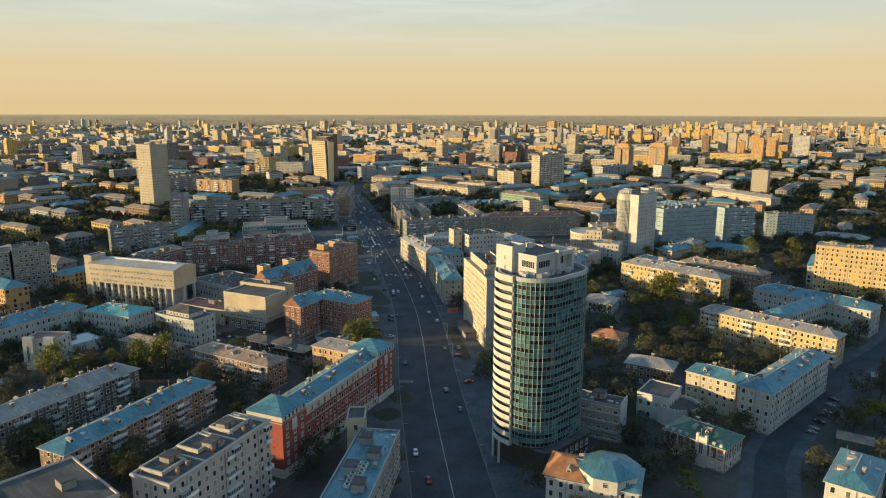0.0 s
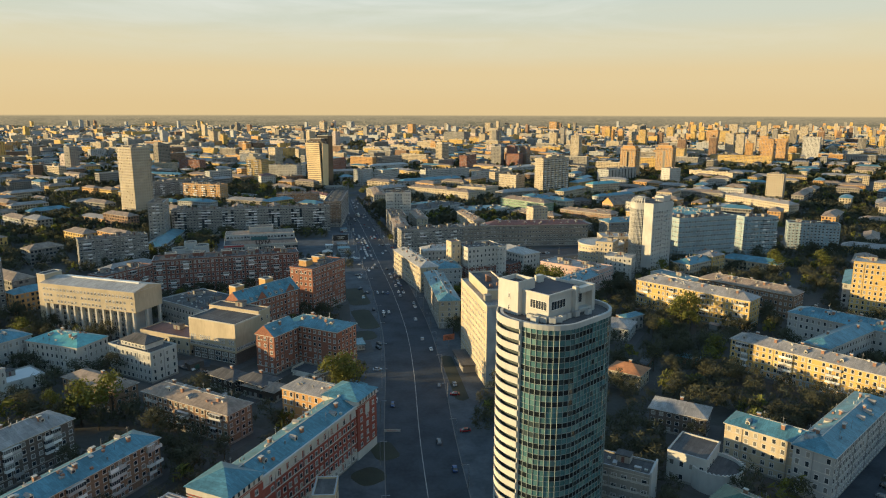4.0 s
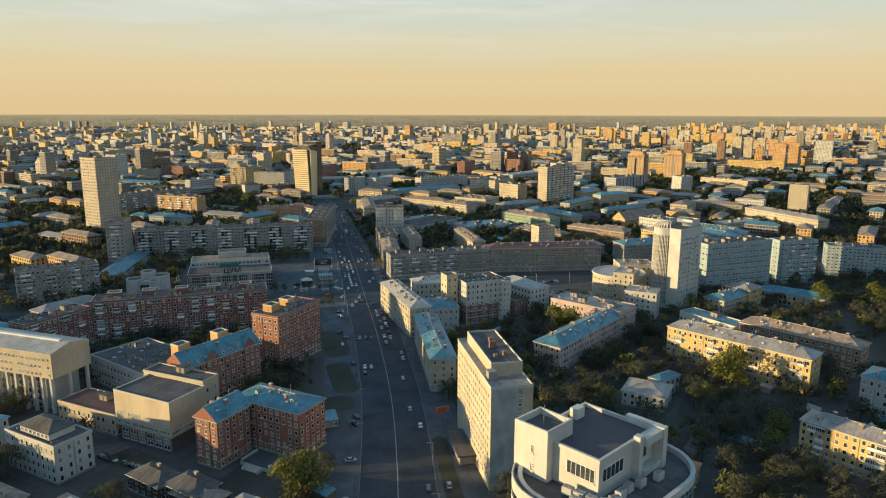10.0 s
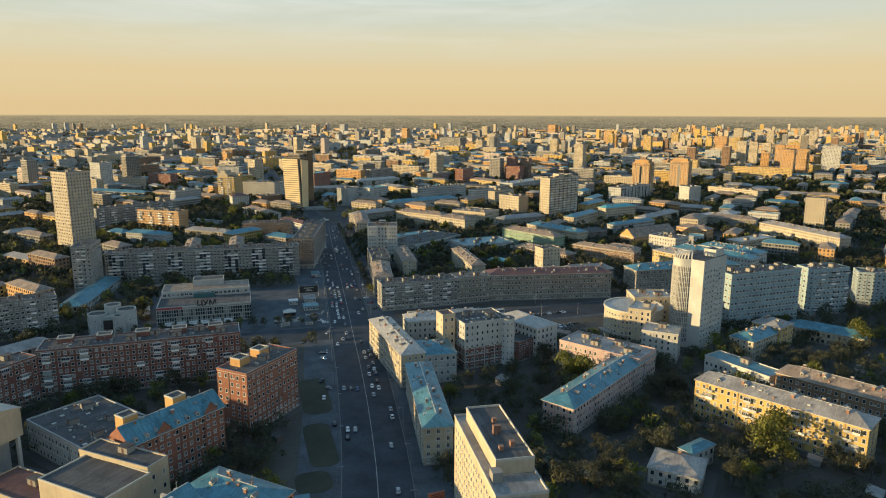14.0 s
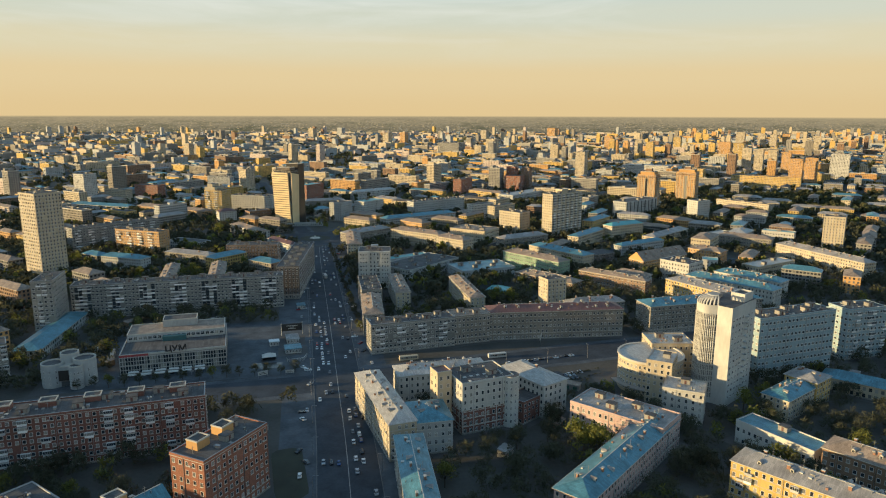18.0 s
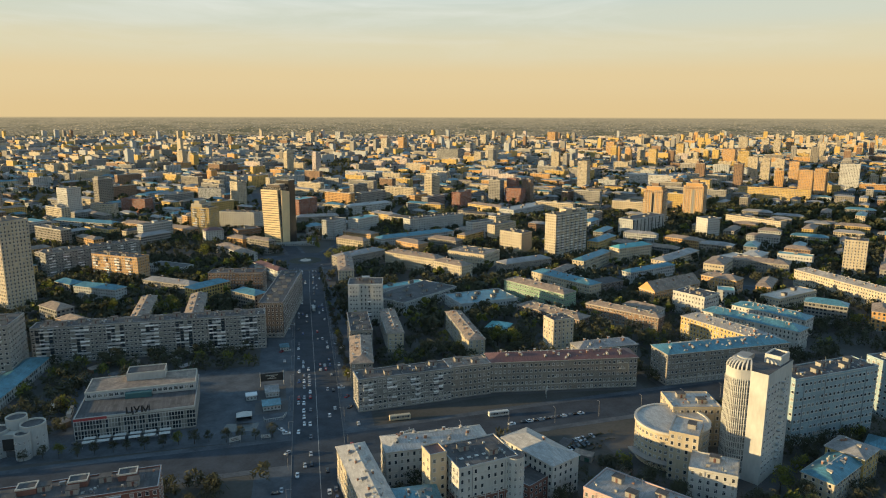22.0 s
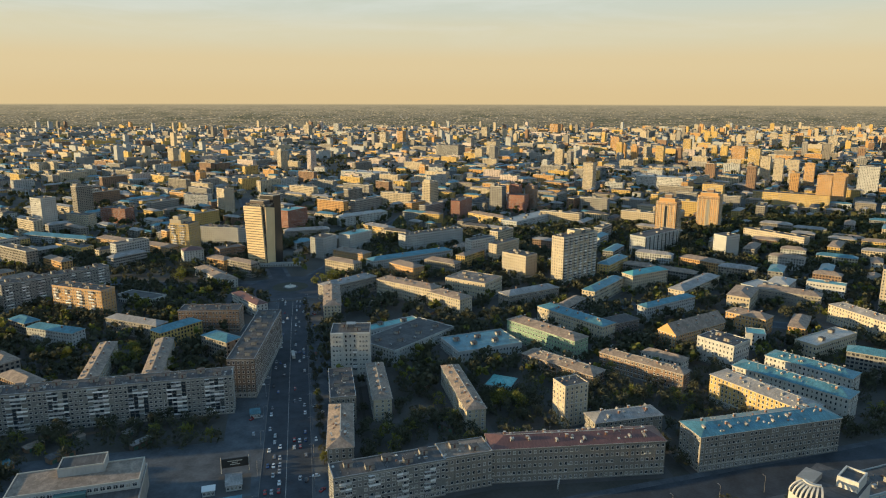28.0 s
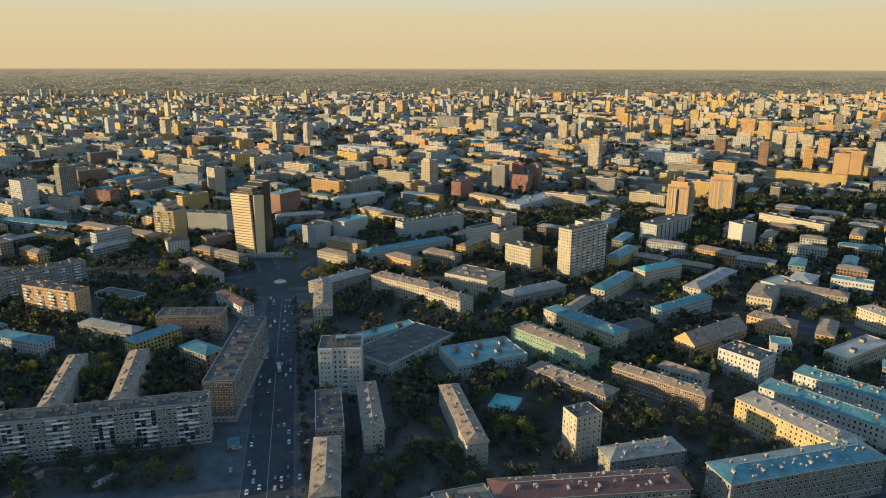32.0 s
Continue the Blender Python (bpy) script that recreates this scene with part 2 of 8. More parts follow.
ROOF = {
    "bluemetal": material("blue_grey_roof_metal", (0.075, 0.20, 0.245), 0.42, 0.42, 0.16, 0.9, 0.1, 0.2, patch=(0.7, 2.6, 0.16, 0.03, False)),
    "greymetal": material("grey_roof_metal", (0.27, 0.25, 0.23), 0.55, 0.4, 0.12, 0.6, 0.1, 0.1, patch=(0.7, 2.6, 0.16, 0.03, False)),
    "palemetal": material("pale_roof_metal", (0.37, 0.345, 0.31), 0.5, 0.22, 0.12, 0.6, 0.1, 0.1, patch=(0.7, 2.6, 0.16, 0.03, False)),
    "whitemetal": material("white_roof_sheet", (0.6, 0.6, 0.58), 0.5, 0.12, 0.12, 0.6, 0.1),
    "brownmetal": material("brown_slate_roof", (0.25, 0.19, 0.145), 0.8, 0.42, 0.2, 0.8, 0.2, patch=(1.2, 1.7, 0.18, 0.03, False)),
    "redmetal": material("red_roof_metal", (0.13, 0.06, 0.05), 0.6, 0.3, 0.12, 0.6, 0.1, patch=(0.7, 2.6, 0.16, 0.03, False)),
    "tealmetal": material("teal_roof_metal", (0.10, 0.33, 0.33), 0.45, 0.25, 0.12, 0.6, 0.1, patch=(0.7, 2.6, 0.16, 0.03, False)),
    # real rust on the small house, painted evening light on the theatre wing
    "rust_sunlit": material("rusty_sunlit_roof_metal", (0.40, 0.17, 0.07), 0.75, 0.4, 0.3, 1.0, 0.2),
    "greenmetal": material("green_roof_metal", (0.05, 0.12, 0.085), 0.5, 0.3, 0.12, 0.6, 0.1, patch=(0.7, 2.6, 0.16, 0.03, False)),
    "bitumen": material("dark_bitumen_felt", (0.085, 0.08, 0.078), 0.9, 0.4, 0.15, 0.8, 0.2, patch=(1.1, 9.0, 0.22, 0.04, False)),
}
TRIM = material("pale_trim", (0.48, 0.44, 0.375), 0.8, 0.15)
FRAME = material("white_window_frame", (0.6, 0.58, 0.55), 0.6, 0.1, bump=0.0)
PANE = glass_material("window_glass", (0.025, 0.030, 0.036), 0.12, 0.45, (0.34, 0.32, 0.28))
DARKPANE = glass_material("dark_window_glass", (0.02, 0.024, 0.03), 0.15, 0.2, (0.2, 0.19, 0.17))
BALCONY = material("balcony_panel", (0.62, 0.61, 0.58), 0.8, 0.2, island=0.5)
CHIMNEY = material("chimney_brick", (0.28, 0.15, 0.10), 0.9, 0.3)
STEEL = material("dull_steel", (0.3, 0.3, 0.3), 0.45, 0.15, metal=0.7)
YARD = material("worn_yard_asphalt", (0.072, 0.068, 0.064), 0.9, 0.35, 0.07, 0.8, 0.1)
ASPHALT = material("asphalt", (0.044, 0.051, 0.060), 0.85, 0.42, 0.09, 0.7, 0.1)
PAVING = material("pavement_asphalt", (0.080, 0.089, 0.098), 0.9, 0.45, 0.11, 0.6, 0.1)
GROUND = material("yard_ground", (0.066, 0.061, 0.053), 0.95, 0.35, 0.03, 0.5, 0.2, tint=(0.034, 0.033, 0.026))
for m in (ASPHALT, PAVING):
    m.node_tree.nodes["Principled BSDF"].inputs["Specular IOR Level"].default_value = 0.25
GRASS = material("lawn", (0.036, 0.038, 0.024), 0.95, 0.35, 0.1, 1.5, 0.3)
PAINT = material("road_paint", (0.30, 0.29, 0.26), 0.8, 0.5, 0.2, 0.8)


def leafy(m):
    """Thin leaves: half of the light that they turn back comes through them."""
    nt = m.node_tree
    b = nt.nodes["Principled BSDF"]
    col = b.inputs["Base Color"].links[0].from_socket
    tr = nt.nodes.new("ShaderNodeBsdfTranslucent")
    mx = nt.nodes.new("ShaderNodeMixShader")
    mx.inputs[0].default_value = 0.35
    nt.links.new(col, tr.inputs["Color"])
    nt.links.new(b.outputs[0], mx.inputs[1])
    nt.links.new(tr.outputs[0], mx.inputs[2])
    nt.links.new(mx.outputs[0], nt.nodes["Material Output"].inputs["Surface"])
    return m


LEAF = leafy(material("spring_leaves", (0.135, 0.138, 0.026), 0.8, 0.3, 0.08, 0.8, 0.0, island=0.3))
DULL = leafy(material("budding_twigs", (0.074, 0.075, 0.043), 0.9, 0.3, 0.05, 0.7, 0.0, island=0.15))
WOODS = leafy(material("far_foliage", (0.085, 0.086, 0.036), 0.9, 0.35, 0.03, 0.5, 0.0, island=0.4))
BARK = material("bark", (0.07, 0.055, 0.04), 0.95, 0.3)
TEALGLASS = glass_material("teal_curtain_glass", (0.045, 0.105, 0.11), 0.1, 0.3, (0.13, 0.23, 0.21))


# ---------------------------------------------------------------- mesh tools
class Shape:
    """Gathers faces with material slots and makes one mesh of them."""

    def __init__(self):
        self.v, self.f, self.m, self.mats = [], [], [], []

    def slot(self, mat):
        if mat not in self.mats:
            self.mats.append(mat)
        return self.mats.index(mat)

    def quad(self, pts, mat):
        n = len(self.v)
        self.v += [tuple(p) for p in pts]
        self.f.append(tuple(range(n, n + len(pts))))
        self.m.append(self.slot(mat))

    def box(self, x0, y0, z0, x1, y1, z1, mat, bottom=False):
        n, s = len(self.v), self.slot(mat)
        self.v += [(x0, y0, z0), (x1, y0, z0), (x1, y1, z0), (x0, y1, z0), (x0, y0, z1), (x1, y0, z1), (x1, y1, z1), (x0, y1, z1)]
        fs = [(0, 1, 5, 4), (1, 2, 6, 5), (2, 3, 7, 6), (3, 0, 4, 7), (4, 5, 6, 7)] + ([(3, 2, 1, 0)] if bottom else [])
        self.f += [tuple(n + i for i in f) for f in fs]
        self.m += [s] * len(fs)

    def levels(self, rows, cap):
        """A stepped body on one closed skin: rows of half width, half depth, height, and the material of the skin up from there."""
        n = len(self.v)
        for hx, hy, z, _ in rows:
            self.v += [(-hx, -hy, z), (hx, -hy, z), (hx, hy, z), (-hx, hy, z)]
        for r in range(len(rows) - 1):
            s = self.slot(rows[r][3])
            for i in range(4):
                j = (i + 1) % 4
                self.f.append((n + 4 * r + i, n + 4 * r + j, n + 4 * r + 4 + j, n + 4 * r + 4 + i))
                self.m.append(s)
        self.f.append(tuple(n + 4 * (len(rows) - 1) + i for i in range(4)))
        self.m.append(self.slot(cap))

    def prism(self, ring, z0, z1, mat, top=None):
        n, k = len(self.v), len(ring)
        self.v += [(x, y, z0) for x, y in ring] + [(x, y, z1) for x, y in ring]
        s = self.slot(mat)
        for i in range(k):
            j = (i + 1) % k
            self.f.append((n + i, n + j, n + k + j, n + k + i))
            self.m.append(s)
        self.f.append(tuple(n + k + i for i in range(k)))
        self.m.append(self.slot(top or mat))

    def tube(self, x, y, z0, z1, r0, r1, mat, k=8):
        ring = [(math.cos(2 * math.pi * i / k), math.sin(2 * math.pi * i / k)) for i in range(k)]
        n, s = len(self.v), self.slot(mat)
        self.v += [(x + r0 * a, y + r0 * b, z0) for a, b in ring] + [(x + r1 * a, y + r1 * b, z1) for a, b in ring]
        for i in range(k):
            j = (i + 1) % k
            self.f.append((n + i, n + j, n + k + j, n + k + i))
            self.m.append(s)
        self.f.append(tuple(n + k + i for i in range(k)))
        self.m.append(s)

    def mesh(self, name):
        me = bpy.data.meshes.new(name)
        me.from_pydata(self.v, [], self.f)
        for mat in self.mats:
            me.materials.append(mat)
        me.polygons.foreach_set("material_index", self.m)
        me.update()
        return me


def part(name, shape, parent, label="", at=None, kind=""):
    """One mesh object under a thing or under a part."""
    ob = new(name, shape if isinstance(shape, bpy.types.Mesh) else shape.mesh(name))
    ob.parent = parent
    if at is not None:
        ob.matrix_basis = at
    return tagged(ob, label, kind=kind)


def thing(name, m, label, category, group="", kind=""):
    ob = new(name)
    ob.empty_display_size = 0.5
    ob.matrix_basis = m
    return tagged(ob, label, category, group, kind)


def window_shape(w, h, rim=FRAME, bars=1, sill=True):
    """A window on the plane y = 0, looking to -y, its foot centre at the origin: a proud frame, bars, a sill and a pane."""
    s = Shape()
    t, out = 0.12, -0.09
    x0, x1 = -w / 2, w / 2
    o = [(x0, 0), (x1, 0), (x1, h), (x0, h)]
    i4 = [(x0 + t, t), (x1 - t, t), (x1 - t, h - t), (x0 + t, h - t)]
    s.v += [(x, 0.0, z) for x, z in o] + [(x, out, z) for x, z in o] + [(x, out, z) for x, z in i4] + [(x, -0.012, z) for x, z in i4]
    fr = s.slot(rim)
    for a in range(4):
        b = (a + 1) % 4
        s.f += [(a, b, 4 + b, 4 + a), (4 + a, 4 + b, 8 + b, 8 + a), (8 + a, 8 + b, 12 + b, 12 + a)]
        s.m += [fr, fr, fr]
    s.f.append((12, 13, 14, 15))
    s.m.append(s.slot(PANE))
    for i in range(bars):
        c = x0 + w * (i + 1) / (bars + 1)
        s.box(c - 0.045, out + 0.02, t, c + 0.045, 0, h - t, rim)
    if 1.4 < h < 3 and bars == 1:
        s.box(x0 + t, out + 0.03, h * 0.68, x1 - t, 0, h * 0.68 + 0.08, rim)
    if sill and h < 3:
        s.box(x0 - 0.14, -0.24, -0.12, x1 + 0.14, 0, -0.004, TRIM, True)
    return s


WINDOW = {}


def window_mesh(w, h):
    key = (round(w, 1), round(h, 1))
    if key not in WINDOW:
        WINDOW[key] = window_shape(key[0], key[1]).mesh("window")
    return WINDOW[key]


def face_pose(side, w, d):
    """The pose of a wall's face in its house: x runs along it, -y looks out."""
    return {"s": pose(0, -d / 2, 0), "n": pose(0, d / 2, 0, 0, 0, 180), "e": pose(w / 2, 0, 0, 0, 0, 90), "w": pose(-w / 2, 0, 0, 0, 0, -90)}[side]


def joined_windows(places, w, h, plain=False, back=(), skirt=True, glass=PANE):
    """Many windows as one shape: places are poses of their foot centres."""
    s = Shape()
    fr, pa = s.slot(FRAME), s.slot(glass)
    t = 0.13
    tr = s.slot(TRIM)
    for k, m in enumerate([*places, *back]):
        if plain or k >= len(places):
            loc = [(-w / 2, -0.03, 0), (w / 2, -0.03, 0), (w / 2, -0.03, h), (-w / 2, -0.03, h)]
            n = len(s.v)
            s.v += [tuple(m @ Vector(p)) for p in loc]
            s.f.append((n, n + 1, n + 2, n + 3))
            s.m.append(pa)
            continue
        o = [(-w / 2, 0), (w / 2, 0), (w / 2, h), (-w / 2, h)]
        i = [(-w / 2 + t, t), (w / 2 - t, t), (w / 2 - t, h - t), (-w / 2 + t, h - t)]
        n = len(s.v)
        s.v += [tuple(m @ Vector((x, -0.08, z))) for x, z in o] + [tuple(m @ Vector((x, -0.08, z))) for x, z in i]
        s.v += [tuple(m @ Vector((x, 0.0, z))) for x, z in o] + [tuple(m @ Vector((x, -0.02, z))) for x, z in i]
        for a in range(4):
            b = (a + 1) % 4
            s.f.append((n + a, n + b, n + 4 + b, n + 4 + a))
            s.m.append(fr)
            if skirt:
                s.f.append((n + 8 + a, n + 8 + b, n + b, n + a))
                s.m.append(fr)
        if skirt:
            q = len(s.v)
            s.v += [tuple(m @ Vector(p)) for p in ((-w / 2 - 0.12, -0.2, -0.14), (w / 2 + 0.12, -0.2, -0.14), (w / 2 + 0.12, -0.2, -0.02), (-w / 2 - 0.12, -0.2, -0.02), (w / 2 + 0.12, 0, -0.02), (-w / 2 - 0.12, 0, -0.02))]
            s.f += [(q, q + 1, q + 2, q + 3), (q + 3, q + 2, q + 4, q + 5)]
            s.m += [tr, tr]
        n2 = len(s.v)
        s.v += [s.v[n + 12 + a] for a in range(4)]
        s.f.append((n2, n2 + 1, n2 + 2, n2 + 3))
        s.m.append(pa)
    return s


def roof_shape(w, d, h, kind, mat, rise, over=0.6, gable=TRIM):
    s = Shape()
    x, y = w / 2 + over, d / 2 + over
    if kind == "flat":
        p, t = 0.7, 0.35
        x, y = w / 2, d / 2
        s.levels([(x, y, h - 0.25, gable), (x + 0.12, y + 0.12, h - 0.25, gable), (x + 0.12, y + 0.12, h + p, STEEL), (x - t, y - t, h + p, gable), (x - t, y - t, h + 0.15, mat)], mat)
        return s
    long_x = w >= d
    b = 0.22
    s.box(-x, -y, h - b, x, y, h, TRIM, True)
    z0, z1 = h + 0.004, h + rise
    if long_x:
        r = (x - y) if kind == "hip" else x
        r = max(r, 0.2)
        a, c = (-r, 0, z1), (r, 0, z1)
        q = [(-x, -y, z0), (x, -y, z0), (x, y, z0), (-x, y, z0)]
        s.quad([q[0], q[1], c, a], mat)
        s.quad([q[2], q[3], a, c], mat)
        s.quad([q[1], q[2], c], mat if kind == "hip" else gable)
        s.quad([q[3], q[0], a], mat if kind == "hip" else gable)
    else:
        r = (y - x) if kind == "hip" else y
        r = max(r, 0.2)
        a, c = (0, -r, z1), (0, r, z1)
        q = [(-x, -y, z0), (x, -y, z0), (x, y, z0), (-x, y, z0)]
        s.quad([q[1], q[2], c, a], mat)
        s.quad([q[3], q[0], a, c], mat)
        s.quad([q[0], q[1], a], mat if kind == "hip" else gable)
        s.quad([q[2], q[3], c], mat if kind == "hip" else gable)
    return s


FOOT = []
HOUSE = {}
CHIMNEY_MESH, STAIRHEAD_MESH = [], []


def chimney_mesh():
    if not CHIMNEY_MESH:
        s = Shape()
        s.box(-0.6, -0.4, -1.2, 0.6, 0.4, 1.3, CHIMNEY)
        s.box(-0.75, -0.55, 1.3, 0.75, 0.55, 1.5, TRIM, True)
        CHIMNEY_MESH.append(s.mesh("chimney"))
    return CHIMNEY_MESH[0]


def stairhead_mesh():
    if not STAIRHEAD_MESH:
        s = Shape()
        s.box(-2.2, -1.8, 0, 2.2, 1.8, 2.3, WALL["concrete"])
        s.box(-2.4, -2.0, 2.3, 2.4, 2.0, 2.55, ROOF["bitumen"], True)
        s.box(-0.5, -1.86, 0.1, 0.5, -1.8, 2.0, ROOF["redmetal"])
        STAIRHEAD_MESH.append(s.mesh("stairhead"))
    return STAIRHEAD_MESH[0]


def dormer_mesh():
    s = Shape()
    s.box(-0.7, -0.9, -0.6, 0.7, 1.2, 0.75, TRIM)
    s.quad([(-0.9, -1.05, 0.7), (0, -1.05, 1.35), (0, 1.6, 1.35), (-0.9, 1.6, 0.7)][::-1], ROOF["greymetal"])
    s.quad([(0.9, -1.05, 0.7), (0, -1.05, 1.35), (0, 1.6, 1.35), (0.9, 1.6, 0.7)], ROOF["greymetal"])
    s.quad([(-0.7, -0.9, 0.75), (0.7, -0.9, 0.75), (0, -0.9, 1.3)], TRIM)
    s.quad([(-0.45, -0.93, -0.2), (0.45, -0.93, -0.2), (0.45, -0.93, 0.6), (-0.45, -0.93, 0.6)], PANE)
    return s.mesh("dormer")


def vent_mesh(k):
    s = Shape()
    if k:
        s.box(-0.9, -0.5, 0, 0.9, 0.5, 1.1, WALL["concrete"])
        s.box(-1.05, -0.65, 1.1, 1.05, 0.65, 1.25, STEEL, True)
    else:
        s.tube(0, 0, 0, 1.6, 0.3, 0.3, STEEL, 8)
        s.tube(0, 0, 1.6, 1.9, 0.5, 0.1, STEEL, 8)
        s.box(0.6, -0.4, 0, 1.6, 0.5, 0.7, WALL["greywhite"])
    return s.mesh("roof_vent")


DORMER, VENTS = dormer_mesh(), [vent_mesh(0), vent_mesh(1)]


def balcony_mesh(w):
    s = Shape()
    s.box(-w / 2, -1.15, 0, w / 2, -0.003, 0.12, BALCONY, True)
    s.box(-w / 2, -1.15, 0.12, w / 2, -1.07, 1.1, BALCONY)
    s.box(-w / 2, -1.07, 0.12, -w / 2 + 0.08, -0.003, 1.1, BALCONY)
    s.box(w / 2 - 0.08, -1.07, 0.12, w / 2, -0.003, 1.1, BALCONY)
    return s.mesh("balcony")


def glazed_balcony_mesh(w):
    s = Shape()
    s.box(-w / 2, -1.15, 0, w / 2, -0.003, 1.05, BALCONY, True)
    s.box(-w / 2, -1.12, 1.05, w / 2, -0.003, 2.3, PANE)
    s.box(-w / 2 - 0.05, -1.18, 2.3, w / 2 + 0.05, -0.003, 2.42, FRAME, True)
    for i in range(5):
        c = -w / 2 + w * i / 4
        s.box(c - 0.04, -1.16, 1.05, c + 0.04, -1.12, 2.3, FRAME)
    return s.mesh("balcony")


BALCONIES = [balcony_mesh(3.0), glazed_balcony_mesh(3.0)]


PLASTER = ("cream", "white", "greywhite", "yellow", "pink", "orange", "plasterpink")


def wall_relief(w, d, h, storeys, bay, wall):
    """String courses and flat pilasters on the three sides that the flight passes."""
    s = Shape()
    wm = WALL[wall]
    fh = (h - 0.6) / storeys
    for r in range(1, storeys):
        if wall not in PLASTER and r not in (1, storeys - 1):
            continue
        z, o = 0.62 + r * fh, 0.1
        mat = TRIM if wall in PLASTER else wm
        for x0, y0, x1, y1 in ((-w / 2 - o, -d / 2 - o, w / 2 + o, -d / 2 - 0.002), (-w / 2 - o, -d / 2, -w / 2 - 0.002, d / 2), (w / 2 + 0.002, -d / 2, w / 2 + o, d / 2)):
            s.box(x0, y0, z, x1, y1, z + 0.16, mat, True)
    step = 2 if wall in PLASTER else 4
    for side in ("s", "w", "e"):
        L = w if side == "s" else d
        fp = face_pose(side, w, d)
        nx = max(1, int((L - 1.2) / bay))
        for i in range(0, nx + 1, step):
            cx = max(-L / 2 + 0.35, min(L / 2 - 0.35, i * L / nx - L / 2))
            k = Shape()
            k.box(cx - 0.24, -0.075, 1.0, cx + 0.24, -0.002, h - 0.6, wm)
            n = len(s.v)
            s.v += [tuple(fp @ Vector(p)) for p in k.v]
            s.f += [tuple(n + q for q in f) for f in k.f]
            s.m += [s.slot(wm)] * len(k.f)
    return s


LOGGIA = []


def roof_clutter(w, d, h, kind, rise, rng):
    """Ridge caps, gutters, pipes, hatches, aerials and dishes of one roof."""
    s = Shape()
    long_x = w >= d
    L, B = max(w, d), min(w, d)

    def put(u, v, z, du, dv, dz, mat):
        x, y = (u, v) if long_x else (v, u)
        hx, hy = (du, dv) if long_x else (dv, du)
        s.box(x - hx, y - hy, z, x + hx, y + hy, z + dz, mat)

    if kind == "flat":
        top = lambda v: h + 0.15
    else:
        top = lambda v: h + rise * (1 - abs(v) / (B / 2 + 0.6))
        put(0, 0, h + rise - 0.02, L / 2 - (B / 2 if kind == "hip" else 0), 0.16, 0.14, TRIM)
        for v in (-B / 2 - 0.62, B / 2 + 0.62):
            put(0, v, h - 0.1, L / 2 + 0.5, 0.07, 0.14, TRIM)
    n = int(L * B / 34)
    for i in range(n):
        u, v = rng.uniform(-0.5, 0.5) * (L - B * (0.9 if kind == "hip" else 0.1)), rng.uniform(-0.42, 0.42) * B
        z, c = top(v), rng.random()
        if c < 0.34:
            put(u, v, z - 0.2, 0.16, 0.16, 1.1, STEEL)
        elif c < 0.6:
            put(u, v, z - 0.3, 0.45, 0.35, 0.95, CHIMNEY if rng.random() < 0.5 else TRIM)
        elif c < 0.78:
            put(u, v, z - 0.2, 0.05, 0.05, 3.4, STEEL)
            put(u, v, z + 2.5, 0.7, 0.03, 0.06, STEEL)
        else:
            put(u, v, z - 0.25, 0.6, 0.8, 0.5, WALL["white"] if rng.random() < 0.4 else WALL["concrete"])
    return s


def wall_clutter(w, d, h, storeys, bay, rng):
    """Drainpipes, cooling boxes and dishes on the three sides that the flight passes."""
    s = Shape()
    fh = (h - 0.6) / storeys
    for side in ("s", "w", "e"):
        Ls = w if side in "sn" else d
        fp = face_pose(side, w, d)
        boxes = Shape()
        nx = max(1, int((Ls - 1.2) / bay))
        for i in range(1, nx):
            x = i * Ls / nx - Ls / 2
            if i % 5 == 2:
                boxes.box(x - 0.07, -0.2, 0.4, x + 0.07, -0.04, h - 0.1, STEEL)
                continue
            for r in range(storeys):
                if rng.random() < 0.07:
                    z = 1.0 + r * fh
                    boxes.box(x - 0.42, -0.45, z, x + 0.42, -0.05, z + 0.6, WALL["white"])
        n0 = len(s.v)
        s.v += [tuple(fp @ Vector(p)) for p in boxes.v]
        s.f += [tuple(n0 + k for k in f) for f in boxes.f]
        s.m += [s.slot(boxes.mats[k]) for k in boxes.m]
    return s


def house_name(label):
    for word, name in (("tower", "tower_block"), ("office", "office_building"), ("school", "school_building"), ("institute", "institute_building"), ("hall", "hall_building"), ("panel", "apartment_house"), ("apartment", "apartment_house")):
        if word in label:
            return name
    return "town_house"


